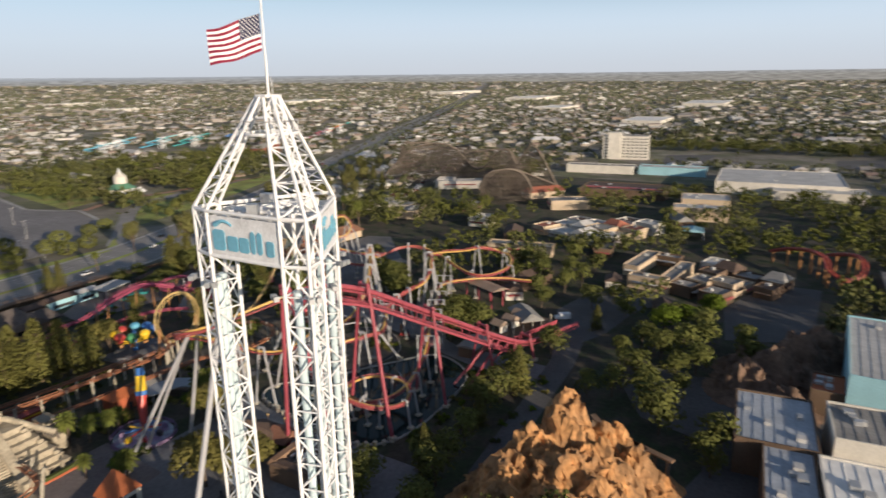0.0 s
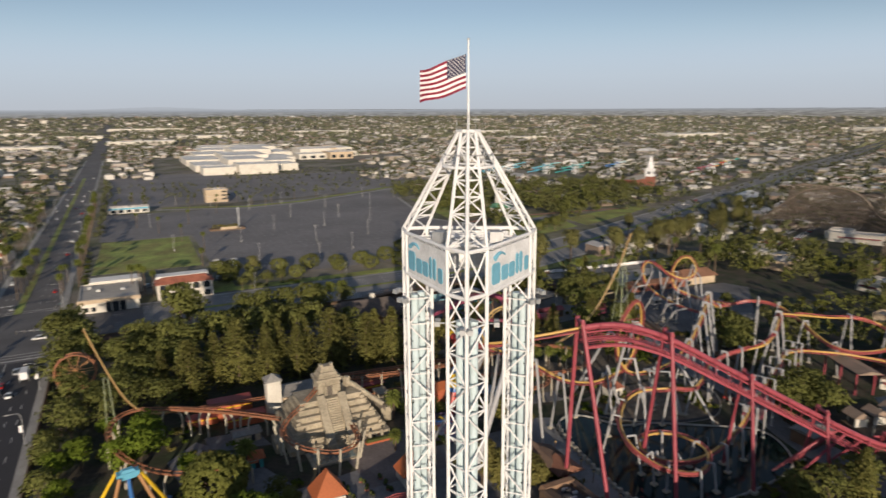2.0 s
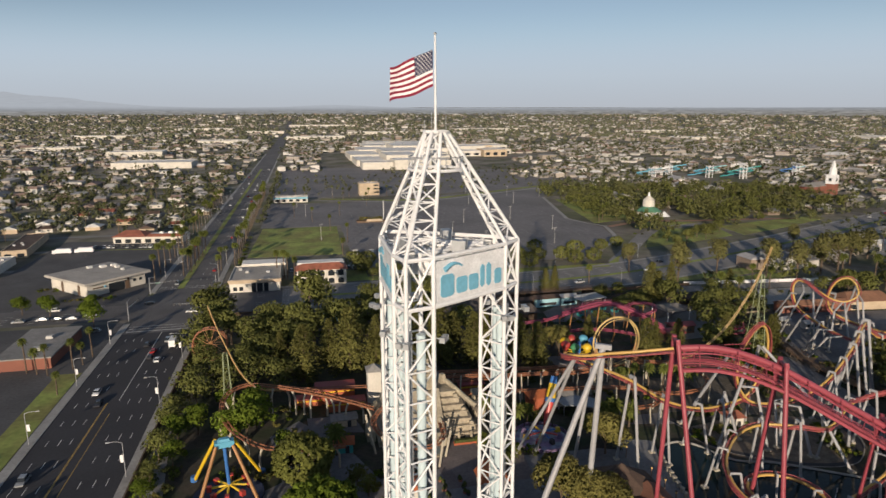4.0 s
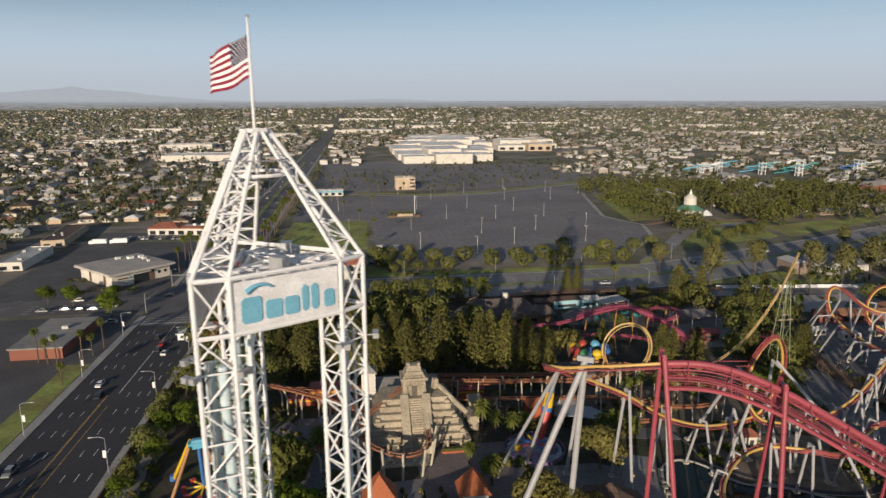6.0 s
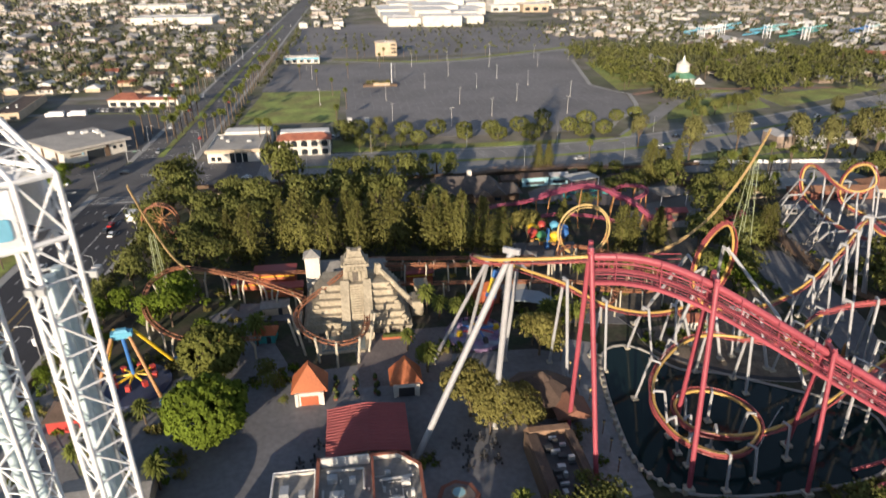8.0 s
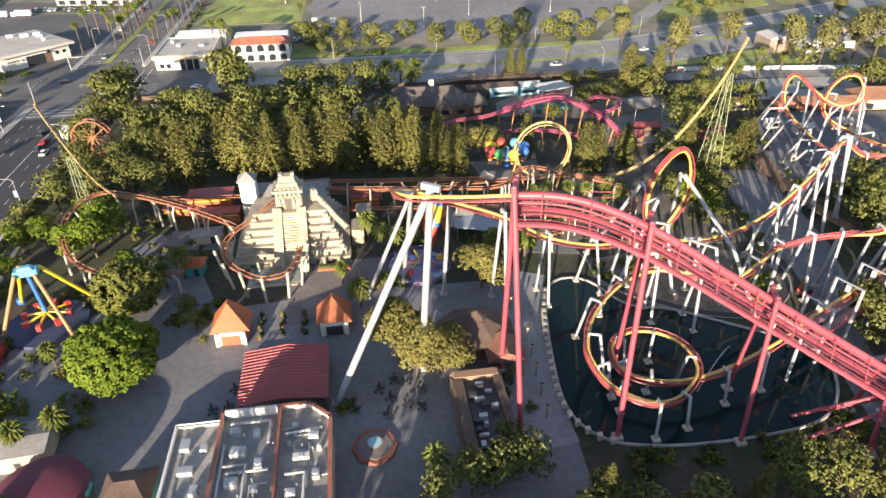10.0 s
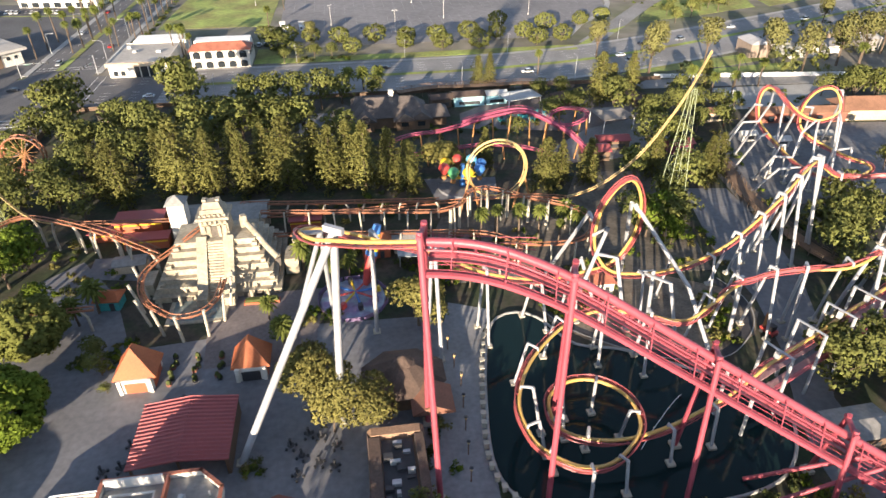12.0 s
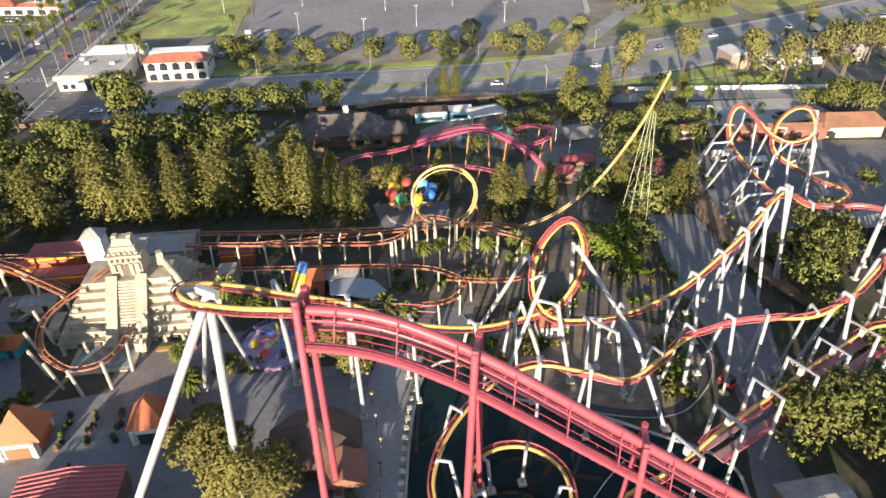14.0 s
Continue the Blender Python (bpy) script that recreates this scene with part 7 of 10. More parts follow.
# sandstone mountain
def crag(x0, y0, x1, y1, n, peaks, seed):
    """A height field of rock: steep peaks, ridged joints, ledges and clefts."""
    vs = []
    for i in range(n):
        for j in range(n):
            x, y = x0 + (x1 - x0) * i / (n - 1), y0 + (y1 - y0) * j / (n - 1)
            wx, wy = x + 2.2 * noise.noise(Vector((x * 0.16, y * 0.16, seed))), y + 2.2 * noise.noise(Vector((x * 0.16, y * 0.16, seed + 9)))
            h = max(z * math.exp(-(((wx - a) ** 2 + (wy - b) ** 2) / r ** 2) ** 1.05) for a, b, z, r in peaks)
            ridge = (1 - abs(noise.noise(Vector((x * 0.17 + y * 0.1, y * 0.17 - x * 0.1, seed + 3))))) ** 2 * 2.6
            fine = (1 - abs(noise.noise(Vector((x * 0.5, y * 0.5, seed + 5))))) ** 3 * 1.8 + noise.fractal(Vector((x * 0.9, y * 0.9, seed)), 1.0, 2.0, 3) * 0.9
            h += (ridge + fine - 2.6) * min(1, h / 5)
            h -= 6.0 * max(0.0, noise.noise(Vector((x * 0.2, y * 0.2, seed + 1))) - 0.25) * min(1, h / 5)
            h = h * 0.62 + 0.38 * (math.floor(h / 2.2) * 2.2 + min((h % 2.2) * 3.2, 2.2))
            vs.append((x + noise.noise(Vector((x * 0.45, y * 0.45, h * 0.4))) * 1.3, y + noise.noise(Vector((y * 0.45, x * 0.45, h * 0.4 + 9))) * 1.3, h - 0.7))
    return Geo().add(vs, [(i * n + j, (i + 1) * n + j, (i + 1) * n + j + 1, i * n + j + 1) for i in range(n - 1) for j in range(n - 1)])


mt = thing("rock_mountain", (119, 34, 0), "craggy orange sandstone ride mountain with dark clefts", "rock")
part("crag", crag(92, 4, 146, 60, 100, [(126.5, 40, 21.5, 6.5), (121, 39, 20, 9), (114, 43, 17, 9), (107, 46, 15, 8), (100, 44, 13, 8), (110, 36, 16, 10), (118, 31, 16, 9), (109, 28, 14, 9), (130, 33, 14, 5.5), (135, 30.5, 11, 4.6), (128, 24, 10, 6), (100, 34, 13, 9)], 3.0).shift((-119, -34, 0)), ROCK, mt)
for x, y, l, rz in ((139, 30, 14, 62), (136, 23, 12, 70), (142, 36, 10, 40)):
    tr_ = part("timber_trestle", Geo().box(x - 119, y - 34, 5.4, l, 1.6, 0.4, rz), WOODBROWN, mt, "brown timber trestle on the flank")
    for k in (-0.4, -0.13, 0.13, 0.4):
        part("trestle_post", Geo().box(x - 119 + l * k * math.cos(radians(rz)), y - 34 + l * k * math.sin(radians(rz)), 0, 0.5, 1.4, 5.4, rz, 0.8), WOODDARK, tr_)
rk = thing("rock_facade", (200, -4, 0), "dark brown artificial rock face beside the tall hall", "rock")
part("crag", crag(172, -22, 234, 18, 64, [(190, 6, 9, 8), (200, 0, 11, 8), (212, -6, 12, 8), (222, -12, 11, 8), (181, -4, 8, 6), (204, 8, 8, 6)], 14.0).shift((-200, 4, 0)), mat("brown_artificial_rock", (0.15, 0.095, 0.065), 0.95, var=0.4, big=0.2, fine=1.0, bump=0.7), rk, smooth=True)


# ---------------------------------------------------------------- trees
LEAF_FIG = leaf("dense_olive_fig_foliage", (0.108, 0.115, 0.028))
RNG = np.random.default_rng(4)


def leaf_mesh(clumps, per, size, material, flat=0.5, whole=True, core=2):
    """A crown of small leaf faces gathered in clumps (x, y, z, radius)."""
    per += core
    C = np.repeat(np.array([c[:3] for c in clumps]), per, axis=0)
    R = np.repeat(np.array([c[3] for c in clumps]), per)
    n = len(C)
    inner = np.arange(n) % per < core
    d = RNG.normal(size=(n, 3))
    d /= np.linalg.norm(d, axis=1)[:, None]
    P = C + d * (R * np.where(inner, 0.3, RNG.uniform(0.55, 1.05, n)))[:, None]
    nrm = d * flat + RNG.normal(size=(n, 3)) * 0.45
    nrm[:, 2] += 0.15
    nrm /= np.linalg.norm(nrm, axis=1)[:, None]
    out = d.copy()
    if whole:
        mid = C.mean(axis=0)
        mid[2] -= 0.15 * (C[:, 2].max() - C[:, 2].min())
        o = P - mid
        o /= np.linalg.norm(o, axis=1)[:, None]
        out = 1.1 * o + 0.6 * d
    else:
        out[:, 2] += 0.35
    out /= np.linalg.norm(out, axis=1)[:, None]
    nrm *= np.where((nrm * out).sum(axis=1) < 0, -1.0, 1.0)[:, None]
    soft = 0.85 * out + 0.42 * nrm
    soft /= np.linalg.norm(soft, axis=1)[:, None]
    t = np.cross(nrm, RNG.normal(size=(n, 3)))
    t /= np.linalg.norm(t, axis=1)[:, None]
    b = np.cross(nrm, t)
    s = np.where(inner, np.maximum(R * 0.6, size), size * RNG.uniform(0.6, 1.35, n))[:, None]
    V = np.stack([P - t * s, P - b * s * 0.7, P + t * s, P + b * s * 0.7], axis=1).reshape(-1, 3)
    me = bpy.data.meshes.new("crown")
    me.vertices.add(len(V))
    me.vertices.foreach_set("co", V.astype(np.float32).ravel())
    me.loops.add(4 * n)
    me.loops.foreach_set("vertex_index", np.arange(4 * n, dtype=np.int32))
    me.polygons.add(n)
    me.polygons.foreach_set("loop_start", np.arange(0, 4 * n, 4, dtype=np.int32))
    me.materials.append(material)
    me.update()
    me.validate()
    me.polygons.foreach_set("use_smooth", np.ones(n, dtype=bool))
    me.normals_split_custom_set_from_vertices(np.repeat(soft, 4, axis=0))
    return me


def limbs(h, r, top, n, spread):
    g = Geo().tube([(0, 0, 0), (0.1 * r, 0.05, h * 0.5), (0, 0.1 * r, h)], r, 7, r * 0.45)
    for i in range(n):
        a = 2.4 * i + 0.5
        z0 = h * (0.55 + 0.4 * i / n)
        g.tube([(0, 0, z0), (spread * 0.5 * math.cos(a), spread * 0.5 * math.sin(a), z0 + (top - z0) * 0.4), (spread * math.cos(a), spread * math.sin(a), z0 + (top - z0) * 0.65)], r * 0.4, 5, r * 0.12)
    return g


def proto(name, label, trunk, crown, group, category="tree"):
    th = thing(name, (0, 0, -900), label, category, group)
    part("trunk", trunk, BARK, th, smooth=True)
    c = part("crown", crown, None, th)
    return th


def broad(h, w, material, clumps=330, per=4, size=0.34, lo=0.28):
    """An uneven crown: a few lobes, each a shell of many small sprays."""
    cl = []
    lobes = [(RNG.uniform(0, 6.28), RNG.uniform(0.25, 0.62), RNG.uniform(0.45, 0.85)) for _ in range(7)] + [(0, 0, 0.8)]
    for i in range(clumps):
        a, rr, zz = lobes[i % len(lobes)]
        cx, cy, cz = rr * w / 2 * math.cos(a), rr * w / 2 * math.sin(a), h * zz
        d = RNG.normal(size=3)
        d /= np.linalg.norm(d)
        if d[2] < -0.3 and RNG.random() < 0.5:
            d[2] *= -1
        q = w * RNG.uniform(0.22, 0.29)
        z = cz + d[2] * h * 0.2
        cl.append((cx + d[0] * q, cy + d[1] * q, min(max(z, h * lo), h * 0.97), w * RNG.uniform(0.028, 0.055)))
    for a, rr, zz in lobes:
        for _ in range(3):
            cl.append((rr * w / 2 * math.cos(a) + RNG.normal() * w * 0.05, rr * w / 2 * math.sin(a) + RNG.normal() * w * 0.05, h * zz * 0.97, w * 0.15))
    return leaf_mesh(cl, per, size, material, core=1)


def conifer(h, w, material, boughs=230, size=0.25, blunt=0.75):
    """Whorls of drooping boughs round a stem, each a row of short sprays, with gaps between them."""
    cl, ph = [], RNG.uniform(0, 6.28)
    for i in range(boughs):
        t = 0.05 + 0.93 * (i + 0.5) / boughs
        a = i * 2.399 + RNG.uniform(-0.35, 0.35)
        reach = w / 2 * (1 - t ** 1.9) ** blunt * RNG.uniform(0.68, 1.12) * (1 + 0.16 * math.sin(3 * a + ph + 5 * t)) + 0.25
        rise = RNG.uniform(-0.05, 0.22)
        n = 3 + int(reach * 0.9)
        for k in range(n):
            q = 0.28 + 0.72 * (k + RNG.uniform(0, 0.7)) / n
            cl.append((reach * q * math.cos(a) + RNG.normal() * 0.16, reach * q * math.sin(a) + RNG.normal() * 0.16, t * h + reach * (rise * q - 0.3 * q * q) + RNG.normal() * 0.1, 0.26 + 0.42 * (1 - q) + 0.1 * reach / w))
    for i in range(40):
        t = (i + 0.5) / 40
        cl.append((0, 0, h * (0.06 + 0.9 * t), 0.25 * w * (1 - t ** 1.6) ** 0.8 * 0.5 + 0.15))
    return leaf_mesh(cl, 3, size, material, core=1)


def ball(h, w, material, clumps=190, per=30, size=0.36):
    cl = []
    for i in range(clumps):
        d = RNG.normal(size=3)
        d /= np.linalg.norm(d)
        k = RNG.uniform(0.82, 0.97) * (1 + 0.07 * math.sin(5 * math.atan2(d[1], d[0]) + 3 * d[2]))
        cl.append((d[0] * w / 2 * k, d[1] * w / 2 * k, max(h * 0.56 + d[2] * h * 0.44 * k, h * 0.16), w * RNG.uniform(0.035, 0.06)))
    return leaf_mesh(cl, per, size, material, 0.9)


def fan_palm(h, crown_r, n=48):
    """A tall bare stem, and fronds folded along their midribs."""
    tr = Geo().tube([(0, 0, 0), (0.15, 0.1, h * 0.5), (0.1, 0.3, h)], 0.34, 7, 0.24)
    g = Geo()
    for i in range(n):
        a = i * 2.399
        el = 1.15 - 2.0 * i / n
        d = Vector((math.cos(a) * math.cos(el), math.sin(a) * math.cos(el), math.sin(el)))
        side = Vector((-math.sin(a), math.cos(a), 0))
        base = Vector((0.1, 0.3, h))
        mid = base + d * crown_r * 0.6
        tip = base + d * crown_r - Vector((0, 0, 0.35 * crown_r))
        w = crown_r * 0.13
        dn = Vector((0, 0, -0.12 * crown_r))
        g.add([base, mid + side * w + dn, tip + side * w * 0.3, mid, tip, mid - side * w + dn, tip - side * w * 0.3], [(0, 1, 3), (1, 2, 4, 3), (0, 3, 5), (3, 4, 6, 5)])
    return tr, mesh_of(g, LEAF_PALM)


PINES = [proto("conifer_tree", "tall dense olive-green conifer with a ragged cone crown", limbs(h * 0.8, 0.32, h, 3, 1.5), conifer(h, w, LEAF_PINE, blunt=b), "park conifers")
         for h, w, b in ((20, 9.4, 0.8), (20, 8.4, 0.95), (20, 10.2, 0.62))]
BROADS = [proto("broadleaf_tree", "spreading olive-green shade tree with an uneven crown", limbs(5, 0.36, 11, 6, 3), broad(12, 12, LEAF_BROAD, 300, 4, 0.34), "shade trees") for _ in range(3)]
GROVE = [proto("broadleaf_tree", "spreading shade tree of the garden and the unseen shading groves", limbs(5, 0.36, 11, 6, 3), broad(12, 12, LEAF_BROAD, 260, 4, 0.38), "shade trees")]
BRIGHTS = [proto("broadleaf_tree", "leafy bright green tree with an open uneven crown", limbs(4, 0.3, 9, 6, 2.5), broad(10, 9.5, LEAF_BRIGHT, 480, 5, 0.26), "bright green trees") for _ in range(2)]
OLIVES = [proto("olive_tree", "dusty yellow-green tree with a loose billowing crown", limbs(4.5, 0.4, 11, 7, 3.2), broad(12, 12.5, LEAF_OLIVE, 1200, 6, 0.22, 0.2), "dusty green trees") for _ in range(2)]
FICUS = [proto("round_fig_tree", "dense clipped round fig tree with bright green leaves", limbs(5, 0.6, 11, 7, 5), ball(16, 19.5, LEAF_BRIGHT, 900, 32, 0.36), "clipped fig trees"),
         proto("round_fig_tree", "dense clipped round tree with olive-brown leaves", limbs(4, 0.5, 9, 7, 4), ball(12.5, 14.5, LEAF_FIG, 760, 26, 0.3), "clipped fig trees")]
ROUNDS = [proto("lollipop_tree", "small round-headed parking lot tree", limbs(3, 0.22, 6, 5, 1.6), ball(6.6, 8.4, LEAF_BROAD, 240, 6, 0.3), "parking lot trees") for _ in range(2)]
TALLS = [proto("gum_tree", "tall street tree with a full yellow-brown crown", limbs(8, 0.42, 15, 7, 3), broad(16, w, LEAF_GUM, 560, 5, 0.28, 0.26), "boulevard trees") for w in (9.5, 8.4)]
PALMS = []
for h, r in ((15, 2.4), (11, 2.6), (7, 3.2)):
    tr, cr = fan_palm(h, r)
    PALMS.append(proto("palm_tree", "slender palm with a grey stem and drooping fan fronds", tr, cr, "palms"))


def plant(kinds, base_h, x, y, h, w=1.0):
    k = h / base_h
    th = kinds[RNG.integers(len(kinds))]
    k *= shrink(y)
    m = pose(*uphill((x, y, 0)), 0, 0, float(RNG.uniform(0, 360))) @ Matrix.Diagonal((k * w, k * w, k, 1))
    return copy_thing(th, m)


for x, y, h in ((26, 198, 21), (42, 203, 24), (51, 201, 21), (61, 199, 20), (73.5, 200, 24), (86, 198, 21), (96, 198, 21.5), (91, 203, 20), (108.5, 193, 17), (103, 198, 19), (66, 208, 19), (35, 210, 18), (18, 206, 16), (57, 211, 19), (81, 209, 18),
                (149, 188, 17), (163, 190, 15), (184, 191, 16), (198, 184, 16), (155, 192, 14), (205, 190, 14), (134, 205, 14), (190, 255, 20.5), (196, 258, 15), (208, 267, 16.4), (238, 262, 13), (147, 283, 13), (152, 283, 14), (470, 346, 18), (460, 330, 17), (445, 340, 16), (480, 355, 17), (430, 300, 16)):
    plant(PINES, 20, x, y, h, 1.2 if y < 215 else 1.12)
for x, y, h in ((29, 267, 22), (33, 270, 18), (54, 266, 15), (64, 268, 15), (72, 266, 15), (82, 265, 16), (90, 270, 12), (102, 273, 10), (-10, 274, 17), (-14, 262, 17), (-6, 256, 15), (-13, 243, 15), (-13, 224, 14), (7, 229, 15), (-2, 240, 14), (14, 232, 13),
                (16, 246, 14), (-8, 206, 13), (8, 215, 13), (20, 222, 14), (4, 205, 12), (10, 195, 13), (18, 190, 12), (-10, 190, 11), (-12, 175, 9), (30, 230, 16), (42, 234, 17), (56, 236, 17), (68, 232, 17), (77, 236, 16), (63, 243, 15), (48, 247, 14), (36, 246, 15), (24, 240, 16), (66, 252, 13), (14, 250, 14), (88, 228, 13), (94, 218, 13), (46, 222, 15),
                (190, 240, 15), (200, 226, 13), (196, 205, 13), (176, 240, 12), (166, 236, 11), (215, 151, 15), (211, 142, 13), (226, 224, 9), (230, 236, 10), (318, 246, 11),
                (161, 66, 11), (144, 72, 9), (111, 70, 9), (193, 95, 12), (172, 156, 11), (166, 160, 12), (178, 161, 11), (205, 130, 10), (200, 105, 11), (208, 118, 10), (97, 78, 9), (103, 79, 9), (86, 74, 9), (92, 76, 9), (100, 84.6, 6), (-12, 153, 9), (-7, 184, 11), (-11, 168, 9), (2, 190, 12), (-3, 198, 12), (14, 208, 13), (24, 218, 14), (-12, 142, 7)):
    plant(BROADS, 12, x, y, h)
for x, y, h in ((10, 159, 12), (12, 166, 12), (-4, 166, 9), (-8, 150, 7), (174, 162, 11), (168, 158, 11), (172, 152, 9), (219, 35, 12), (242, 23, 11), (228, 30, 10),
                (20, 150, 7), (76, 130, 6), (104, 136, 9), (-9, 163, 8), (3, 178, 8), (-12, 134, 6), (5, 158, 10)):
    plant(BRIGHTS, 10, x, y, h)
for x, y, h, w in ((83.2, 110.4, 14, 0.84), (87.4, 106.4, 12.4, 0.84), (92, 104.8, 10, 0.98), (86.2, 104.0, 8.6, 0.8), (104.5, 131, 11.5, 1.0), (120, 200, 12, 1.05), (20, 78, 7, 1.05)):
    plant(OLIVES, 12, x, y, h, w)
place(FICUS[0], 28.8, 111, 0, 20, 0.86)
place(FICUS[1], 25.4, 134, 0, 70, 1.02)
# full-crowned trees along the boulevard
for x, y, h in ((209.6, 312, 17), (224.5, 286, 23), (257.6, 299, 20), (278, 284, 22), (292, 277.5, 22), (312.7, 283, 24), (325, 284, 23), (345, 296, 21), (353, 351, 16), (372, 310, 20), (405, 318, 20),
                (75.8, 359, 11), (428, 330, 18), (440, 326, 17), (243, 318, 14), (452, 352, 17), (500, 372, 18), (520, 366, 17), (388, 296, 16)):
    plant(TALLS, 16, x, y, h, 1.0)
for x, y, h in ((287, 238, 15), (298, 240, 13), (290, 378, 10), (278, 384, 8), (326, 402, 9), (340, 412, 10), (306, 398, 7), (215, 145, 13), (209, 140, 12), (222, 150, 12), (230, 158, 10), (186, 176, 14), (180, 170, 12), (176, 186, 13),
                (181, 100, 13), (187, 102, 14), (183, 106, 11), (193, 97, 11), (190, 208, 13), (196, 226, 12), (222, 254, 10), (168, 262, 9), (176, 262, 9), (150, 226, 8), (40.4, 125.4, 5.4), (38, 130, 6), (43, 119.8, 3), (287, 243, 11), (295, 248, 12), (302, 243, 11), (281, 248, 9), (218, 235, 12), (213.4, 236, 11), (214.6, 222, 9), (204, 196, 8), (258, 184, 8)):
    plant(BROADS, 12, x, y, h)
for i in range(18):
    x, y = RNG.uniform(262, 470), RNG.uniform(-12, 62)
    y += 302 + max(0, x - 165) * 0.415 + 24
    if 0 < y - 372 < 60 and x < 300 or 290 < x < 356 and y > 400:
        continue
    plant(GROVE, 12, x, y, RNG.uniform(8, 15))
# lot border and street rows
for i, (x, y) in enumerate(((76, 360), (90, 356), (108, 355), (124, 354), (139, 352), (156, 354), (170.5, 353), (184.5, 351), (199.4, 364), (221.5, 371), (188, 338), (64, 360), (122, 342), (202, 342), (60, 346), (96, 338), (140, 338), (158, 336), (236, 378), (176, 376))):
    plant(ROUNDS, 7, x, y, 8 + (i % 3) * 0.9)
for x, y, h in ((56, 350, 12), (60, 356, 9), (70, 334, 8), (64, 328, 7), (78, 332, 8), (86, 334, 7)):
    plant(BROADS, 12, x, y, h)
for x, y, h in [(-39.6 + (i % 2) * 3, 361 + 7.4 * i, 14 + (i * 7) % 4) for i in range(10)] + [(-13, 375 + 13 * i, 14 + (i * 5) % 4) for i in range(28)] + [(-53, 352 + 15 * i, 14 + (i * 3) % 4) for i in range(22)] + \
        [(18, 340, 14), (22, 334, 13), (16, 352, 13), (52, 395, 14), (58, 436, 13), (-20.6, 361, 14), (-20.2, 369, 13), (-19.6, 392, 12), (12.7, 342.5, 15), (16.4, 342, 15), (-55, 450, 14), (-57, 458, 13), (-60, 447, 12), (-56, 466, 14), (48, 485, 12), (35, 530, 12), (20, 560, 12), (5, 640, 13), (60, 560, 12), (90, 620, 12), (30, 700, 12), (226, 252, 17), (233, 248, 15), (310, 235, 20), (234.5, 237, 15), (231, 229, 14), (124, 161, 13), (134, 160, 14), (139.4, 160.4, 13), (129, 166, 10), (144, 158, 9), (127.6, 158, 12),
         (262, 262, 15), (252, 263, 13), (176, 293, 13), (300, 256, 17), (312, 248, 18), (70, 668, 12), (96, 660, 12), (128, 652, 13), (150, 660, 12), (176, 668, 12), (204, 682, 12), (232, 696, 12), (140, 640, 11), (60, 690, 12), (30, 690, 12), (20, 720, 12), (78, 690, 12), (118, 680, 12), (268, 470, 12), (276, 480, 13), (286, 500, 13), (292, 486, 12), (300, 520, 12), (340, 520, 13), (350, 500, 14), (366, 510, 13), (380, 520, 14), (396, 500, 13), (410, 530, 14), (430, 520, 13), (446, 540, 14), (470, 560, 13), (360, 550, 13), (390, 560, 14), (420, 570, 13), (320, 560, 12), (340, 590, 13), (500, 540, 13), (520, 560, 14), (-52, 238, 11), (-53, 230, 11), (-66, 224, 12), (-70, 226, 12), (-62, 222, 11), (-55, 226, 11), (-53, 204, 10)]:
    plant(PALMS[:2], 15, x, y, h)
for x, y, h in ((93, 284, 8), (99, 284.5, 8), (105, 285, 8), (76, 128, 6.5), (34, 146, 7), (31, 142, 6), (110, 143, 7), (114, 145, 7), (118, 143, 6), (147.7, 165, 7), (150.4, 162.6, 6.5),
                (87, 80, 6), (14, 118, 5), (16, 96, 6), (22, 98, 6), (5, 106, 5), (82, 152, 6), (86, 150, 6), (90, 152, 5), (79, 156, 7), (72, 138, 5)):
    plant(PALMS[2:], 7, x, y, h)
for x, y, h in ((-99, 300.5, 9), (-86, 296, 10), (-62, 275, 12), (-70, 300, 8)):
    plant(BRIGHTS, 10, x, y, h)
# garden beds
bed = [[], [], []]
for cx, cy, rx, ry, n in ((39, 131, 5, 5, 14), (22, 103, 4, 5, 12), (8, 107, 5, 4, 14), (14, 140, 8, 3, 12), (-2, 126, 4, 4, 10), (8, 118, 10, 4, 16), (-9, 140, 4, 20, 26), (-8, 105, 5, 20, 18), (30, 158, 8, 5, 12), (112, 152, 10, 7, 18), (128, 162, 12, 5, 22), (88, 158, 8, 6, 14), (84, 137, 5, 3, 8), (140, 77.5, 22, 2, 22),
                          (165, 80, 5, 3, 8), (171.5, 128, 2.6, 4, 18), (168, 119, 3, 4, 18), (146, 134, 6, 4, 14), (136, 134, 2, 5, 8), (176, 150, 8, 8, 14), (148, 146, 14, 5, 18), (210, 165, 5, 12, 14), (104, 100, 3, 8, 8), (12, 172, 12, 6, 14), (95, 185, 14, 8, 14), (60, 246, 40, 8, 24), (20, 250, 20, 10, 14), (140, 236, 26, 6, 20),
                          (185, 214, 12, 8, 14), (72, 97, 1.5, 1.5, 3), (215, 205, 5, 14, 10), (250, 248, 24, 8, 14), (150, 60, 20, 4, 12), (290, 410, 24, 10, 16), (60, 500, 20, 2, 8), (80, 330, 14, 3, 10), (-10.5, 440, 0.8, 70, 80), (-79, 320, 14, 3, 12), (-102, 342, 5, 3, 8)):
    for j in range(n):
        sx, sy, sr = cx + RNG.uniform(-rx, rx), cy + RNG.uniform(-ry, ry), RNG.uniform(0.7, 1.5)
        bed[j % 3] += [(sx + RNG.uniform(-1, 1) * sr, sy + RNG.uniform(-1, 1) * sr, sr * RNG.uniform(0.35, 0.9), sr * 0.55) for _ in range(7)]
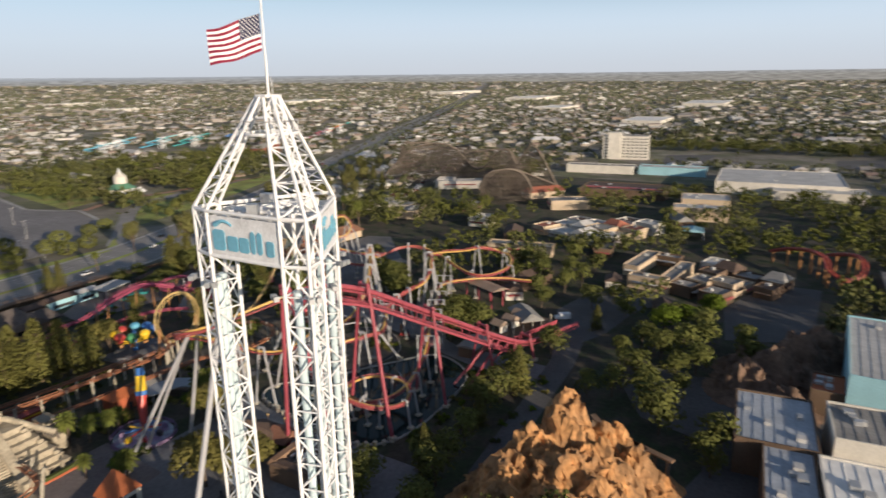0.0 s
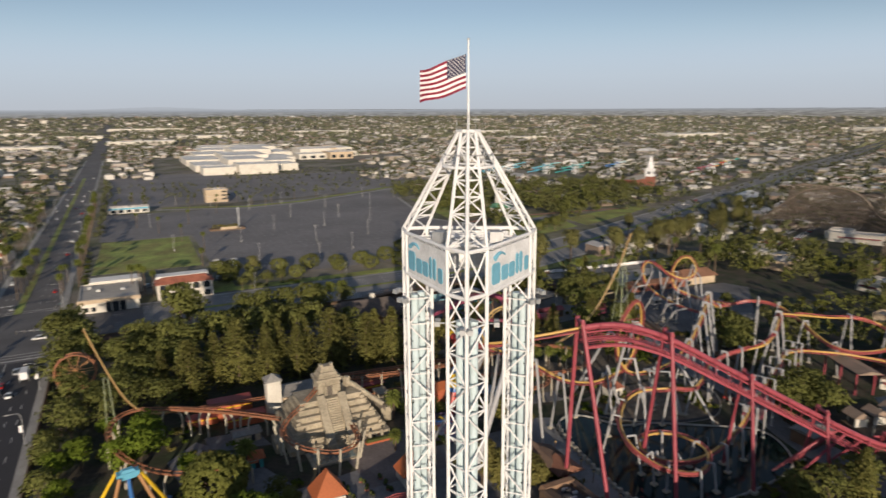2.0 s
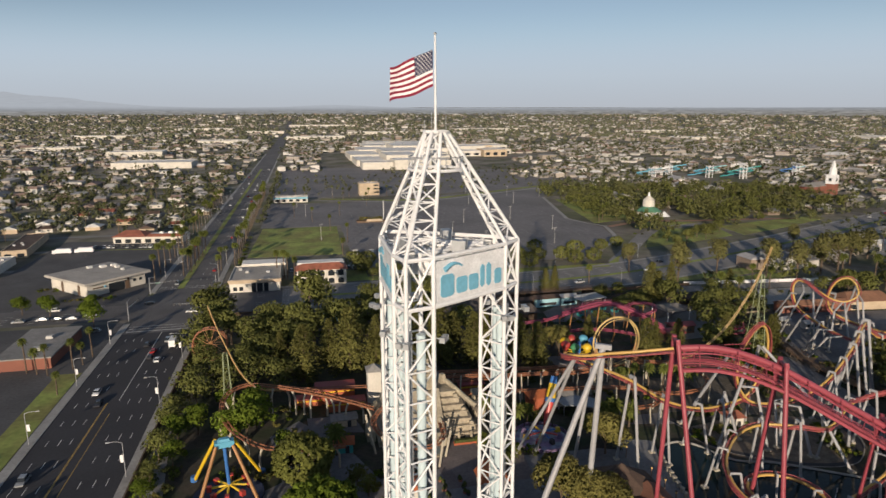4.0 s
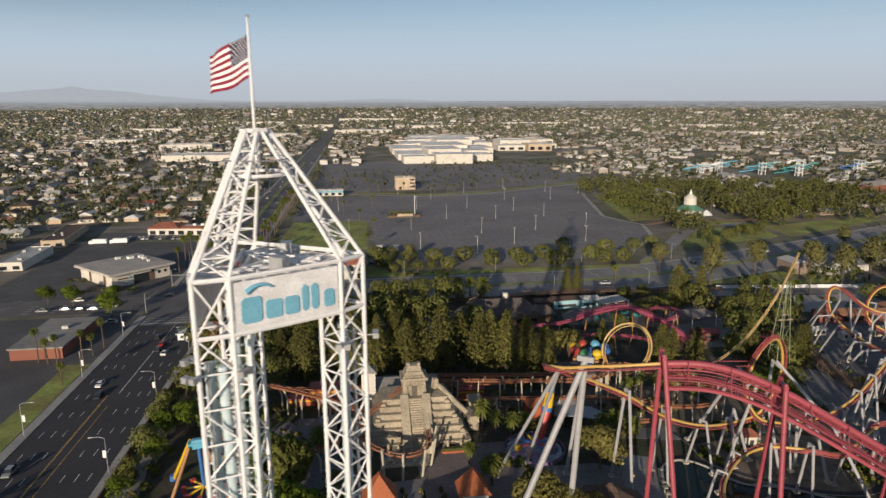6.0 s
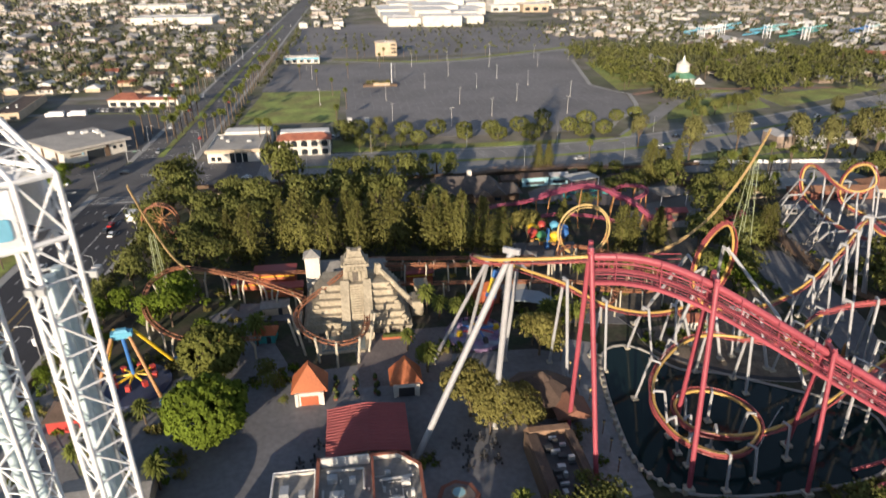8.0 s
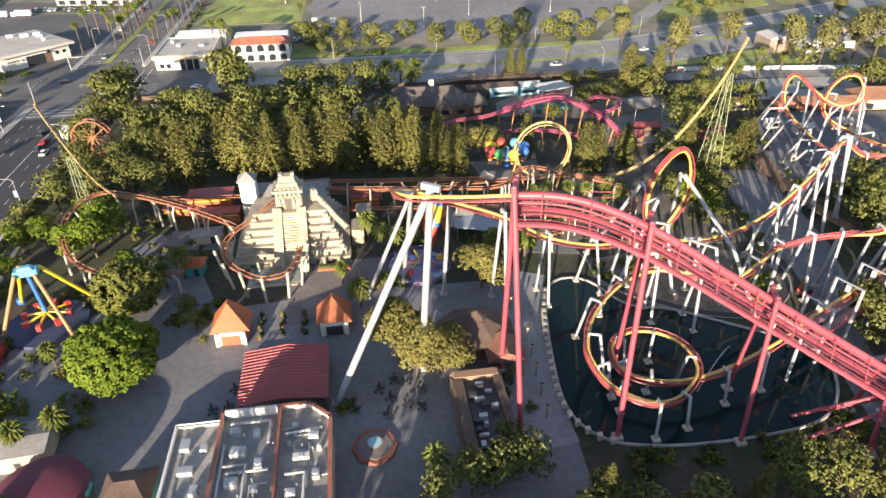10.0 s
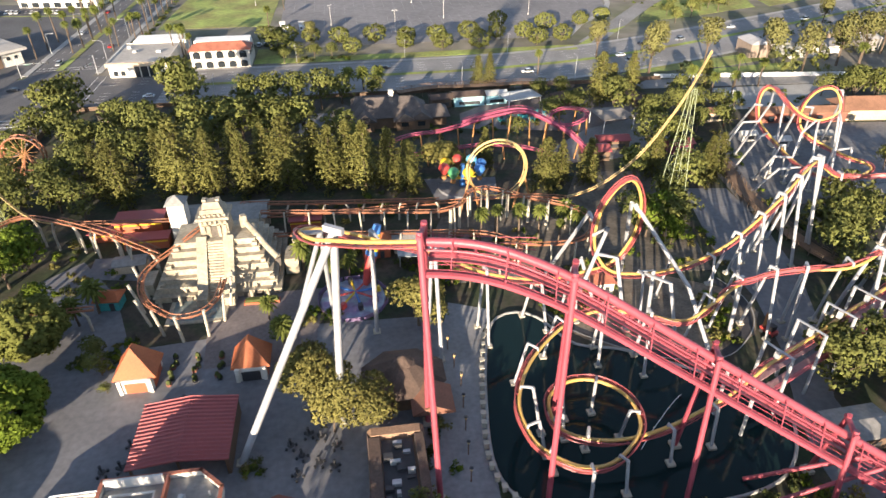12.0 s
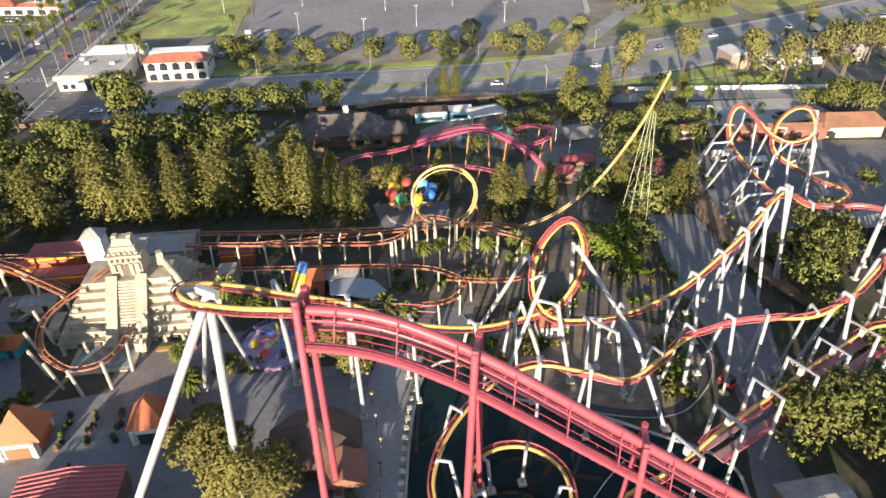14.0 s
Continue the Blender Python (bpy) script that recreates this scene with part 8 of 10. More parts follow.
for lst, m, lab in zip(bed, (LEAF_SHRUB, LEAF_BRIGHT, LEAF_OLIVE), ("dark green", "bright green", "dusty olive")):
    tagged(new("garden_shrubs", leaf_mesh(lst, 14, 0.26, m, whole=False)), lab + " shrubs filling the garden beds", "shrubs", "", "stuff")
# unseen groves added behind and beside the tower to shade the plaza
for i in range(46):
    x, y = RNG.uniform(-10, 88), RNG.uniform(-80, 30)
    if math.hypot(x - TX, y - TY) > 14 and not (92 < x < 146 and 4 < y < 60):
        plant(GROVE, 12, x, y, RNG.uniform(9, 14) + (4 if x > 60 else 0))
# taller unseen trees, added to throw shade towards plaza and lake
for x, y, h in ((64, 4, 17), (74, 10, 18), (84, 6, 17), (92, 14, 18), (70, 24, 17), (82, 26, 18), (92, 32, 17), (62, 34, 15), (76, 38, 16), (88, 42, 15), (60, 16, 17)):
    plant(GROVE, 12, x, y, h)
# trees between mountain, street and lake
for x, y, h in ((184.6, 64.4, 11), (166, 68, 9), (150, 67, 10), (142, 68, 9), (126, 66, 10), (118, 66, 9), (108, 64, 10), (96, 62, 10), (86, 58, 11), (74, 56, 10), (153.6, 24, 14), (160, 26, 13), (149.7, 9, 12), (145, 12, 9), (193.4, 21, 11), (186, 26, 10), (172, 32, 10),
                (180, 36, 11), (197, 32, 12), (204, 26, 12), (212, 20, 11), (206, 40, 10), (168, 40, 9), (222, 24, 12), (214, 10, 11), (204, 6, 10), (226, 34, 11), (176, 22, 8), (164, 46, 8), (192, 44, 9), (232, 52, 9), (140, 10, 7), (246, 60, 9), (236, 66, 10), (228, 84, 9), (240, 90, 10), (250, 82, 11), (262, 78, 10), (256, 94, 11), (272, 88, 10), (268, 100, 11), (282, 78, 10), (290, 92, 11), (246, 104, 10), (258, 112, 10), (276, 110, 11)):
    plant(BROADS, 12, x, y, h)
for x, y, h in ((158.6, 65, 15), (135.6, 66.4, 12), (111.6, 69, 13), (215, 58, 10)):
    plant(PINES, 20, x, y, h, 0.95 if x < 140 else 1.3)
# woodland of the park and the garden across the boulevard, too dense to tell apart
wood_cl = [[], [], []]
PATHS = ((240, 0, 330, 44), (116, 50, 300, 96), (505, -70, 640, 210), (455, 84, 512, 150), (326, 68, 402, 130), (420, 34, 492, 74), (262, 38, 318, 68), (222, -14, 312, 40), (290, -34, 345, 10), (405, 125, 435, 160), (406, 160, 505, 330), (300, 380, 345, 492), (206, 166, 314, 268))
for i in range(1680):
    if i >= 1500:
        x, y = RNG.uniform(800, 860), RNG.uniform(-110, 190)
    elif i < 950:
        x, y = RNG.uniform(228, 600), RNG.uniform(-110, 275)
    else:
        x, y = RNG.uniform(270, 560), RNG.uniform(400, 640)
    if any(a < x < c and b < y < d for a, b, c, d in PATHS) or 950 <= i < 1500 and y < 400 + (x - 300) * 0.36:
        continue
    h = RNG.uniform(8, 15.5)
    w = h * RNG.uniform(0.38, 0.54)
    for _ in range(22):
        d = RNG.normal(size=3)
        d /= np.linalg.norm(d)
        k = RNG.uniform(0.5, 1.0)
        wood_cl[(i * 7) % 3 if i < 950 else i % 2].append((x + d[0] * w * k, y + d[1] * w * k, h * 0.58 + d[2] * h * 0.36 * k + ground_z(x, y), h * 0.11))
for lst, m, lab in zip(wood_cl, (LEAF_WOOD, LEAF_BROAD, LEAF_FIG), ("olive-green", "deep green", "dark green")):
    tagged(new("park_woodland", leaf_mesh(lst, 6, 0.6, m, whole=False)), lab + " tree crowns of the park woodland", "trees", "", "stuff")
for th in GROVE + TALLS + PINES + BROADS + BRIGHTS + OLIVES + FICUS + ROUNDS + PALMS:
    for o in list(th.children_recursive) + [th]:
        bpy.data.objects.remove(o)


# ---------------------------------------------------------------- buildings beyond the park
def flat_block(name, x, y, w, d, h, wall, roof, label, rz=0.0, group="", windows=0, units=4, base_seed=1):
    """A flat-roofed building with parapet, windows and rooftop units."""
    th = thing(name, (x, y, 0), label, "building", group, rz)
    part("wall", Geo().box(0, 0, 0, w, d, h), wall, th)
    part("roof", Geo().box(0, 0, h, w - 0.5, d - 0.5, 0.1), roof, th)
    for cx, cy, sx, sy in ((0, -d / 2, w, 0.4), (0, d / 2, w, 0.4), (-w / 2, 0, 0.4, d - 0.4), (w / 2, 0, 0.4, d - 0.4)):
        part("parapet", Geo().box(cx, cy, h, sx + 0.02, sy, 0.55), wall, th)
    rnd = random.Random(base_seed)
    for _ in range(units):
        part("roof_unit", Geo().box(rnd.uniform(-0.36, 0.36) * w, rnd.uniform(-0.36, 0.36) * d, h + 0.1, rnd.uniform(1.2, 2.6), rnd.uniform(1.2, 2.2), rnd.uniform(0.7, 1.2)), PALEROOF if rnd.random() < 0.6 else GREY, th)
    for i in range(windows):
        part("window", Geo().box(-w / 2 + (i + 0.5) * w / windows, -d / 2 - 0.02, h * 0.18, w / windows * 0.55, 0.16, h * 0.45), WINDOW, th)
    return th


BANKROOF = mat("beige_gravel_roof", (0.40, 0.37, 0.33), 0.9, var=0.2, big=0.1, fine=1.0, bump=0.15)
corner = flat_block("corner_store", 2.2, 333, 25, 31, 6.2, STUCCO, BANKROOF, "white corner store with a pale flat roof and dark porch", windows=0, units=3, base_seed=3)
part("porch", Geo().box(2.5, -15.4, 0, 8.4, 0.5, 4.6), WINDOW, corner, "dark recessed storefront")
part("fascia", Geo().box(0, -16.1, 5.0, 26.4, 1.6, 1.7), TANWALL, corner, "tan fascia board")
for x in (-9.8, -6.8):
    part("front_window", Geo().box(x, -15.5, 0.9, 1.9, 0.3, 2.0), WINDOW, corner)
for x in (0.8, 4.2):
    part("porch_post", Geo().box(x, -15.9, 0, 0.4, 0.4, 5.0), STUCCO, corner)
part("annex", Geo().box(3, 21, 0, 24, 11, 7.4), STUCCO, corner)
part("annex_roof", Geo().box(3, 21, 7.4, 23.4, 10.4, 0.15), WHITEROOF, corner)
tileb = thing("tiled_office", (36.3, 333.6, 0), "white two-storey office with arches and red tile roof", "building")
part("wall", Geo().box(0, 0, 0, 26, 18, 8.2), STUCCO, tileb)
part("roof", Geo().gable(0, -4.2, 8.2, 26, 9.4, 2.5, 0, 0.8, 4), TILE, tileb)
part("rear_roof", Geo().box(0, 4.9, 8.2, 25, 7.6, 1.6), WHITEROOF, tileb)
for i in range(5):
    x = -10.2 + i * 5.1
    for z in (0.4, 4.6):
        wdw = part("window", Geo().box(x, -9.05, z, 3.1, 0.3, 2.3), WINDOW, tileb)
        part("arch", Geo().dome(x, -9.02, z + 2.3, 1.55, 0.9 if z > 1 else 0.6, 10, 3), WINDOW, wdw)
    part("pilaster", Geo().box(x + 2.55, -9.1, 0, 0.6, 0.5, 8.2), STUCCO, tileb)
for i in range(3):
    part("side_window", Geo().box(13.05, -5 + i * 5, 4.8, 0.2, 2.4, 1.8), WINDOW, tileb)
bank = thing("white_hall", (-79.4, 347, 0), "low white commercial hall with a wide beige flat roof", "building", rz=46)
part("wall", Geo().box(0, 0, 0, 31.5, 33, 6.6), STUCCO, bank)
part("roof", Geo().box(0, 0, 6.6, 36, 38, 1.1, 0, 0.985), BANKROOF, bank, "beige gravel roof with wide eaves")
for x, y, w in ((8, 9, 3), (3, 13, 2.4), (12, 2, 2.2), (13, 7, 2.6), (10, -6, 1.4)):
    part("roof_unit", Geo().box(x, y, 7.7, w, w * 0.8, 1.2), WHITEROOF, bank)
for y in (-9, 6):
    part("pilaster", Geo().box(-15.8, y, 0, 0.3, 2.0, 6.4), BROWNWALL, bank, "dark brown wall recess")
part("pilaster", Geo().box(5.5, -16.6, 0, 2.4, 0.3, 6.4), BROWNWALL, bank, "dark brown wall recess")
part("entrance", Geo().box(-0.4, -16.6, 0, 8.4, 0.3, 5.4), WINDOW, bank, "dark glazed entrance")
part("entrance_canopy", Geo().box(-0.4, -17.6, 5.4, 9.4, 2.2, 0.4), STUCCO, bank)
part("sign_bar", Geo().box(-10.2, -16.6, 3.6, 5.4, 0.16, 0.7), BROWNWALL, bank, "dark sign bar")
part("sign_mark", Geo().cone(-6.6, -16.6, 3.5, 0.5, 0.5, 0.9, 8), BLUEPAINT, bank, "small blue sign mark")
for x in (9.6, 13):
    part("front_window", Geo().box(x, -16.55, 3.0, 1.5, 0.3, 1.5), WINDOW, bank)
rs = thing("tiled_shops", (-79, 473, 0), "row of tan shops with red tile mansard roofs", "building", rz=-8)
part("wall", Geo().box(0, 0, 0, 48, 16, 4.8), STUCCO, rs)
part("roof", Geo().gable(-13, 0, 4.8, 22, 16, 3.4, 0, 0.8, 7), TILE, rs)
part("roof", Geo().gable(11, -5.4, 4.8, 24, 5, 1.5, 0, 0.6, 2), TILE, rs)
part("rear_roof", Geo().box(11, 2.6, 4.8, 25, 10, 0.3), PALEROOF, rs)
for x in (6, 12, 17):
    part("roof_unit", Geo().box(x, 3, 5.1, 2.4, 2.0, 1.3), WHITEROOF, rs)
for i in range(7):
    part("shop_window", Geo().box(-20.5 + i * 6.8, -8.05, 0.3, 4.2, 0.3, 2.8), WINDOW, rs)
brk = thing("brick_shop", (-72, 246, 0), "low brick shop with a grey flat roof", "building")
part("wall", Geo().box(0, 0, 0, 18, 34, 4.2), BRICKRED, brk)
part("roof", Geo().box(0, 0, 4.2, 19, 35, 0.5), GREYROOF, brk)
for y in (-9, 4):
    part("roof_unit", Geo().box(2, y, 4.7, 2.4, 2, 1.1), PALEROOF, brk)
tb = flat_block("tan_block", 101, 706, 22, 18, 13, TANWALL, PALEROOF, "square tan three-storey block with dark side windows", windows=0, base_seed=9)
for z in (2.5, 6.4, 10.2):
    part("window_band", Geo().box(11.05, 0, z, 0.2, 15, 1.5), WINDOW, tb)
    part("window_band", Geo().box(7.6, -9.05, z, 5.4, 0.2, 1.5), WINDOW, tb)
st = flat_block("blue_store", 16, 662, 34, 12, 5.4, STUCCO, PALEROOF, "long white store with a blue fascia band", windows=5, base_seed=2)
part("fascia", Geo().box(0, -6.2, 3.8, 34.4, 0.6, 1.5), BLUEPAINT, st)
gb = thing("gate_sign", (85, 520, 0), "low brick entrance island with shrubs and a tall grey pole", "pylon")
part("base", Geo().box(0, 0, 0, 27, 8, 1.6), BROWNWALL, gb)
part("sign_board", Geo().box(1, -4.1, 0.9, 13, 0.4, 2.0), TANWALL, gb, "tan sign board")
part("pylon", Geo().tube([(9.5, 1, 1.6), (9.5, 1, 17.5)], 0.55, 10), GREY, gb)
rg = random.Random(5)
part("planting", leaf_mesh([(rg.uniform(-11, 8), rg.uniform(-2.5, 3), 1.6 + rg.uniform(0.2, 2.4), 0.9) for _ in range(70)], 8, 0.4, LEAF_OLIVE, whole=False), LEAF_OLIVE, gb)
for x, y in ((59.7, 392.1), (70.1, 390.4)):
    kb = thing("ticket_booth", (x, y, 0), "small white parking booth on the lot", "booth", "parking booths")
    part("wall", Geo().box(0, 0, 0, 2.4, 2.8, 3.0), WHITE, kb)
    part("window", Geo().box(0, -1.42, 1.3, 1.7, 0.1, 1.1), WINDOW, kb)
    part("roof", Geo().gable(0, 0, 3.0, 2.6, 3.0, 0.8, 0, 0.3), PALEROOF, kb)
for x, y, w, d, h, rz, rm, wm, lab in ((-150, 392, 13, 44, 4.6, 3, PALEROOF, STUCCO, "long low building with a pale flat roof"), (-157, 464, 14, 64, 4.6, 8, BROWNROOF, TANWALL, "long low tan building with a brown roof"), (-172, 322, 16, 40, 4.4, 2, GREYROOF, STUCCO, "low white strip of shops with a grey roof")):
    flat_block("street_building", x, y, w, d, h, wm, rm, lab, rz, "street buildings", windows=2, units=3, base_seed=int(-x))
# mall: pale stepped boxes
for i, (x, y, w, d, h) in enumerate(((150, 1052, 50, 50, 11), (206, 1044, 60, 60, 15), (256, 1088, 44, 70, 11), (146, 1150, 50, 108, 10), (202, 1150, 58, 108, 18), (262, 1192, 60, 106, 12), (150, 1300, 60, 138, 11), (226, 1300, 80, 136, 17), (300, 1302, 40, 118, 10),
                                    (186, 1446, 70, 128, 12), (266, 1462, 78, 138, 19), (332, 1480, 46, 130, 11), (216, 1600, 78, 128, 13), (302, 1620, 86, 128, 17), (250, 1742, 108, 108, 13), (346, 1722, 58, 108, 11))):
    flat_block("mall_hall", x, y, w, d, h, STUCCO, WHITEROOF, "pale flat-roofed shopping mall hall", group="mall halls", units=4, windows=0, base_seed=20 + i)
for i, (x, y, w, d, h) in enumerate(((372, 1330, 58, 58, 11), (428, 1312, 50, 58, 14), (400, 1420, 68, 78, 17), (462, 1402, 50, 88, 10), (440, 1522, 78, 88, 13), (505, 1562, 50, 88, 11))):
    flat_block("mall_annex", x, y, w, d, h, TANWALL if i % 3 == 1 else STUCCO, WHITEROOF, "pale shopping mall annex with flat roof", group="mall halls", units=3, windows=3, base_seed=40 + i)
for i, (x, y, w, d, h) in enumerate(((-215, 1165, 125, 70, 10), (-315, 1480, 110, 60, 11), (-640, 2500, 180, 90, 11), (-200, 2050, 140, 80, 10), (80, 2300, 200, 90, 10), (350, 2700, 260, 90, 10), (-420, 3300, 260, 110, 10), (150, 3700, 360, 100, 12), (-120, 2900, 160, 90, 10),
                                    (-560, 1750, 120, 60, 9), (900, 3000, 300, 110, 10), (1500, 2500, 220, 90, 10), (1900, 1700, 260, 110, 11), (2300, 900, 260, 120, 11), (1300, 1900, 160, 70, 9), (2800, 1500, 300, 120, 12), (1700, 600, 150, 80, 9), (2000, 250, 220, 110, 10), (1250, 260, 120, 70, 9))):
    flat_block("warehouse", x, y, w, d, h, STUCCO, WHITEROOF, "wide low warehouse with pale roof", group="warehouses", units=6, base_seed=60 + i)
# water tank on the skyline
wt = thing("water_tower", (-350, 4300, 0), "pale round water tank on legs far off", "water tower")
part("tank", Geo().cone(0, 0, 30, 18, 20, 16, 16), STUCCO, wt)
for i in range(6):
    part("leg", Geo().tube([(15 * math.cos(i * 1.047), 15 * math.sin(i * 1.047), 0), (14 * math.cos(i * 1.047), 14 * math.sin(i * 1.047), 30)], 1.0, 6), STUCCO, wt)
# garden pavilion with a green cone and tents
gp = thing("garden_pavilion", (322, 486, 0), "white garden pavilion with green roofs and a small cupola", "pavilion")
part("wall", Geo().cone(0, 0, 0, 10, 10, 6, 12), STUCCO, gp)
part("roof", Geo().cone(0, 0, 6, 11.5, 4.5, 4, 12), GREENROOF, gp)
part("cupola", Geo().cone(0, 0, 10, 5.2, 4.8, 5.5, 12), STUCCO, gp)
part("cupola_roof", Geo().cone(0, 0, 15.5, 5.2, 1.2, 3.4, 12), STUCCO, gp)
part("finial", Geo().cone(0, 0, 18.9, 1.2, 0.2, 3.6, 8), WHITE, gp)
for x, y in ((-9, -11), (0, -14), (9, -11)):
    part("tent", Geo().cone(x, y, 2.6, 5.2, 0.2, 4.2, 8), WHITE, gp)
# brick hall with a white steeple
ih = thing("brick_hall", (586, 588, 0), "red brick hall with a tall white stepped steeple", "building", rz=22)
part("wall", Geo().box(0, 0, 0, 44, 14, 10), BRICKRED, ih)
part("roof", Geo().gable(0, 0, 10, 44, 14, 4, 0, 0.5), GREYROOF, ih)
part("tower", Geo().box(14, -10, 0, 10, 10, 12), BRICKRED, ih)
part("belfry", Geo().box(14, -10, 12, 9.4, 9.4, 10), WHITE, ih)
for bx, by in ((14, -14.75), (9.25, -10)):
    part("clock_face", Geo().box(bx, by, 15, 3 if bx == 14 else 0.2, 0.2 if bx == 14 else 3, 3.4), WINDOW, ih)
part("upper_belfry", Geo().cone(14, -10, 22, 4.2, 3.6, 7, 8), WHITE, ih)
part("lantern", Geo().cone(14, -10, 29, 2.4, 2.1, 4, 8), WHITE, ih)
part("spire", Geo().cone(14, -10, 33, 2.4, 0.15, 4.6, 8), WHITE, ih)
# water park slides
for wx, wy, ms_, lab in ((500, 780, (BLUEPAINT, LIGHTBLUE, WHITE), "pale blue water slide tower with thin curling chutes"), (545, 812, (WHITE, LIGHTBLUE, BLUEPAINT), "white stair tower of the water slides"), (592, 786, (BLUEPAINT, TEAL, LIGHTBLUE), "blue and teal water slide curls"),
                         (628, 762, (TEAL, LIGHTBLUE, TEAL), "teal water slide with a wide curl"), (716, 766, (VIVIDBLUE, LIGHTBLUE, STUCCO), "dark blue water slide tower"), (880, 700, (VIVIDYELLOW, ORANGELEG, TEAL), "long yellow and orange water slide"), (800, 660, (PINK, LIGHTBLUE, VIVIDRED), "pink and blue play slide")):
    ws = thing("water_slide", (wx, wy, 0), lab, "water slide", "water slides")
    for k, m in enumerate(ms_):
        pts = spline([(-14 + k * 12 + 10 * math.sin(i * 1.5 + k), -8 + 4 * i, 15 - 1.9 * i + k) for i in range(8)], 2)
        part("slide", Geo().tube(pts, 0.8, 6), m, ws)
    for sx in (-1, 1):
        for sy in (-1, 1):
            part("tower_post", Geo().box(-6 + sx * 3, -6 + sy * 3, 0, 0.7, 0.7, 17), WHITE, ws)
    for z in (5, 10, 15):
        part("landing", Geo().box(-6, -6, z, 7, 7, 0.5), WHITE, ws)

# hotel and exhibition halls beside the park
hotel = thing("hotel", (716, 170, 0), "eight-storey cream hotel block with rows of windows", "building", rz=8)
part("wall", Geo().box(0, 0, 0, 22, 48, 25), STUCCO, hotel)
part("stair_tower", Geo().box(-6, 12, 0, 14, 14, 29), STUCCO, hotel)
part("roof", Geo().box(0, 0, 25, 21, 47, 0.3), GREYROOF, hotel)
for fl in range(7):
    for i in range(10):
        part("window", Geo().box(-11.05, -21 + i * 4.6, 2.2 + fl * 3.2, 0.2, 2.2, 1.5), WINDOW, hotel)
    for i in range(4):
        part("end_window", Geo().box(-7 + i * 4.6, -24.05, 2.2 + fl * 3.2, 2.2, 0.2, 1.5), WINDOW, hotel)
for x, y, w, d, h, rz, rm, wm, lab in ((568, 14, 76, 88, 9, 3, PALEROOF, STUCCO, "large exhibition hall with pale roof panels and white walls"), (528, -14, 26, 60, 6.5, 3, PALEROOF, STUCCO, "low white annex of the exhibition hall"),
                                       (602, 166, 16, 62, 7, 5, GREYROOF, STUCCO, "long pale shed with grey roof"), (612, 102, 18, 58, 7, 4, PALEROOF, LIGHTBLUE, "long shed with pale roof and blue wall"),
                                       (492, 116, 34, 62, 6, 4, BROWNROOF, BROWNWALL, "long brown timber building"), (424, 52, 14, 32, 8, 8, PALEROOF, TANWALL, "tan stepped facade building"),
                                       (460, 54, 24, 30, 8, 8, PALEROOF, TANWALL, "stepped tan show building"), (366, 249, 14, 34, 5, 4, PALEROOF, STUCCO, "long low white building by the boulevard"), (400, 262, 30, 14, 5, 16, TILE, STUCCO, "white building with tiled roof"),
                                       (300, -46, 40, 22, 6, 0, GREYROOF, DARK, "dark workshop with grey roof"), (356, 226, 22, 14, 5, 10, GREYROOF, TANWALL, "tan service building with grey roof"), (470, 262, 24, 14, 6, 20, PALEROOF, STUCCO, "white shop by the boulevard")):
    flat_block("park_hall", x, y, w, d, h, wm, rm, lab, rz, "park halls", windows=4, units=4, base_seed=int(x))
part("roof_stripe", Geo().box(-6, 0, 6.1, 5, 58, 0.5), REDMETAL, bpy.data.objects["park_hall.004"], "faded red roof stripe")


def low_shop(x, y, w, d, h, rz, wm, rm, lab, pitched=False):
    """A small park shop: walls, a flat or pitched roof, an awning and a vent."""
    th = thing("park_shop", (x, y, 0), lab, "shop", "park shops", rz)
    part("wall", Geo().box(0, 0, 0, w, d, h), wm, th)
    if pitched:
        part("roof", Geo().gable(0, 0, h, w, d, d * 0.28, 0, 0.5, d * 0.2), rm, th)
    else:
        part("roof", Geo().box(0, 0, h, w - 0.6, d - 0.6, 0.12), rm, th)
        g = Geo()
        for cx, cy, sx, sy in ((0, -d / 2, w + 0.1, 0.35), (0, d / 2, w + 0.1, 0.35), (-w / 2, 0, 0.35, d - 0.4), (w / 2, 0, 0.35, d - 0.4)):
            g.box(cx, cy, h, sx, sy, 0.7)
        part("parapet", g, wm, th)
        part("roof_unit", Geo().box(w * 0.2, d * 0.1, h + 0.12, 1.8, 1.5, 1.0), PALEROOF, th)
    part("awning", Geo().gable(-w / 2 - 0.6, 0, h * 0.6, d * 0.7, 1.2, 0.5, 90, 0.1), (REDMETAL, PALEROOF, BROWNROOF)[int(x + y) % 3], th)


srs = random.Random(12)
SHOP_LOOKS = ((TANWALL, GREYROOF, "tan shop with a grey flat roof"), (STUCCO, PALEROOF, "cream shop with a pale flat roof"), (BROWNWALL, GREYROOF, "brown timber shop with a grey roof"), (TANWALL, TILE, "tan shop with a red tile roof"), (BROWNWALL, BROWNROOF, "brown shop with a shingle roof"), (STUCCO, BROWNROOF, "white shop with a brown roof"))
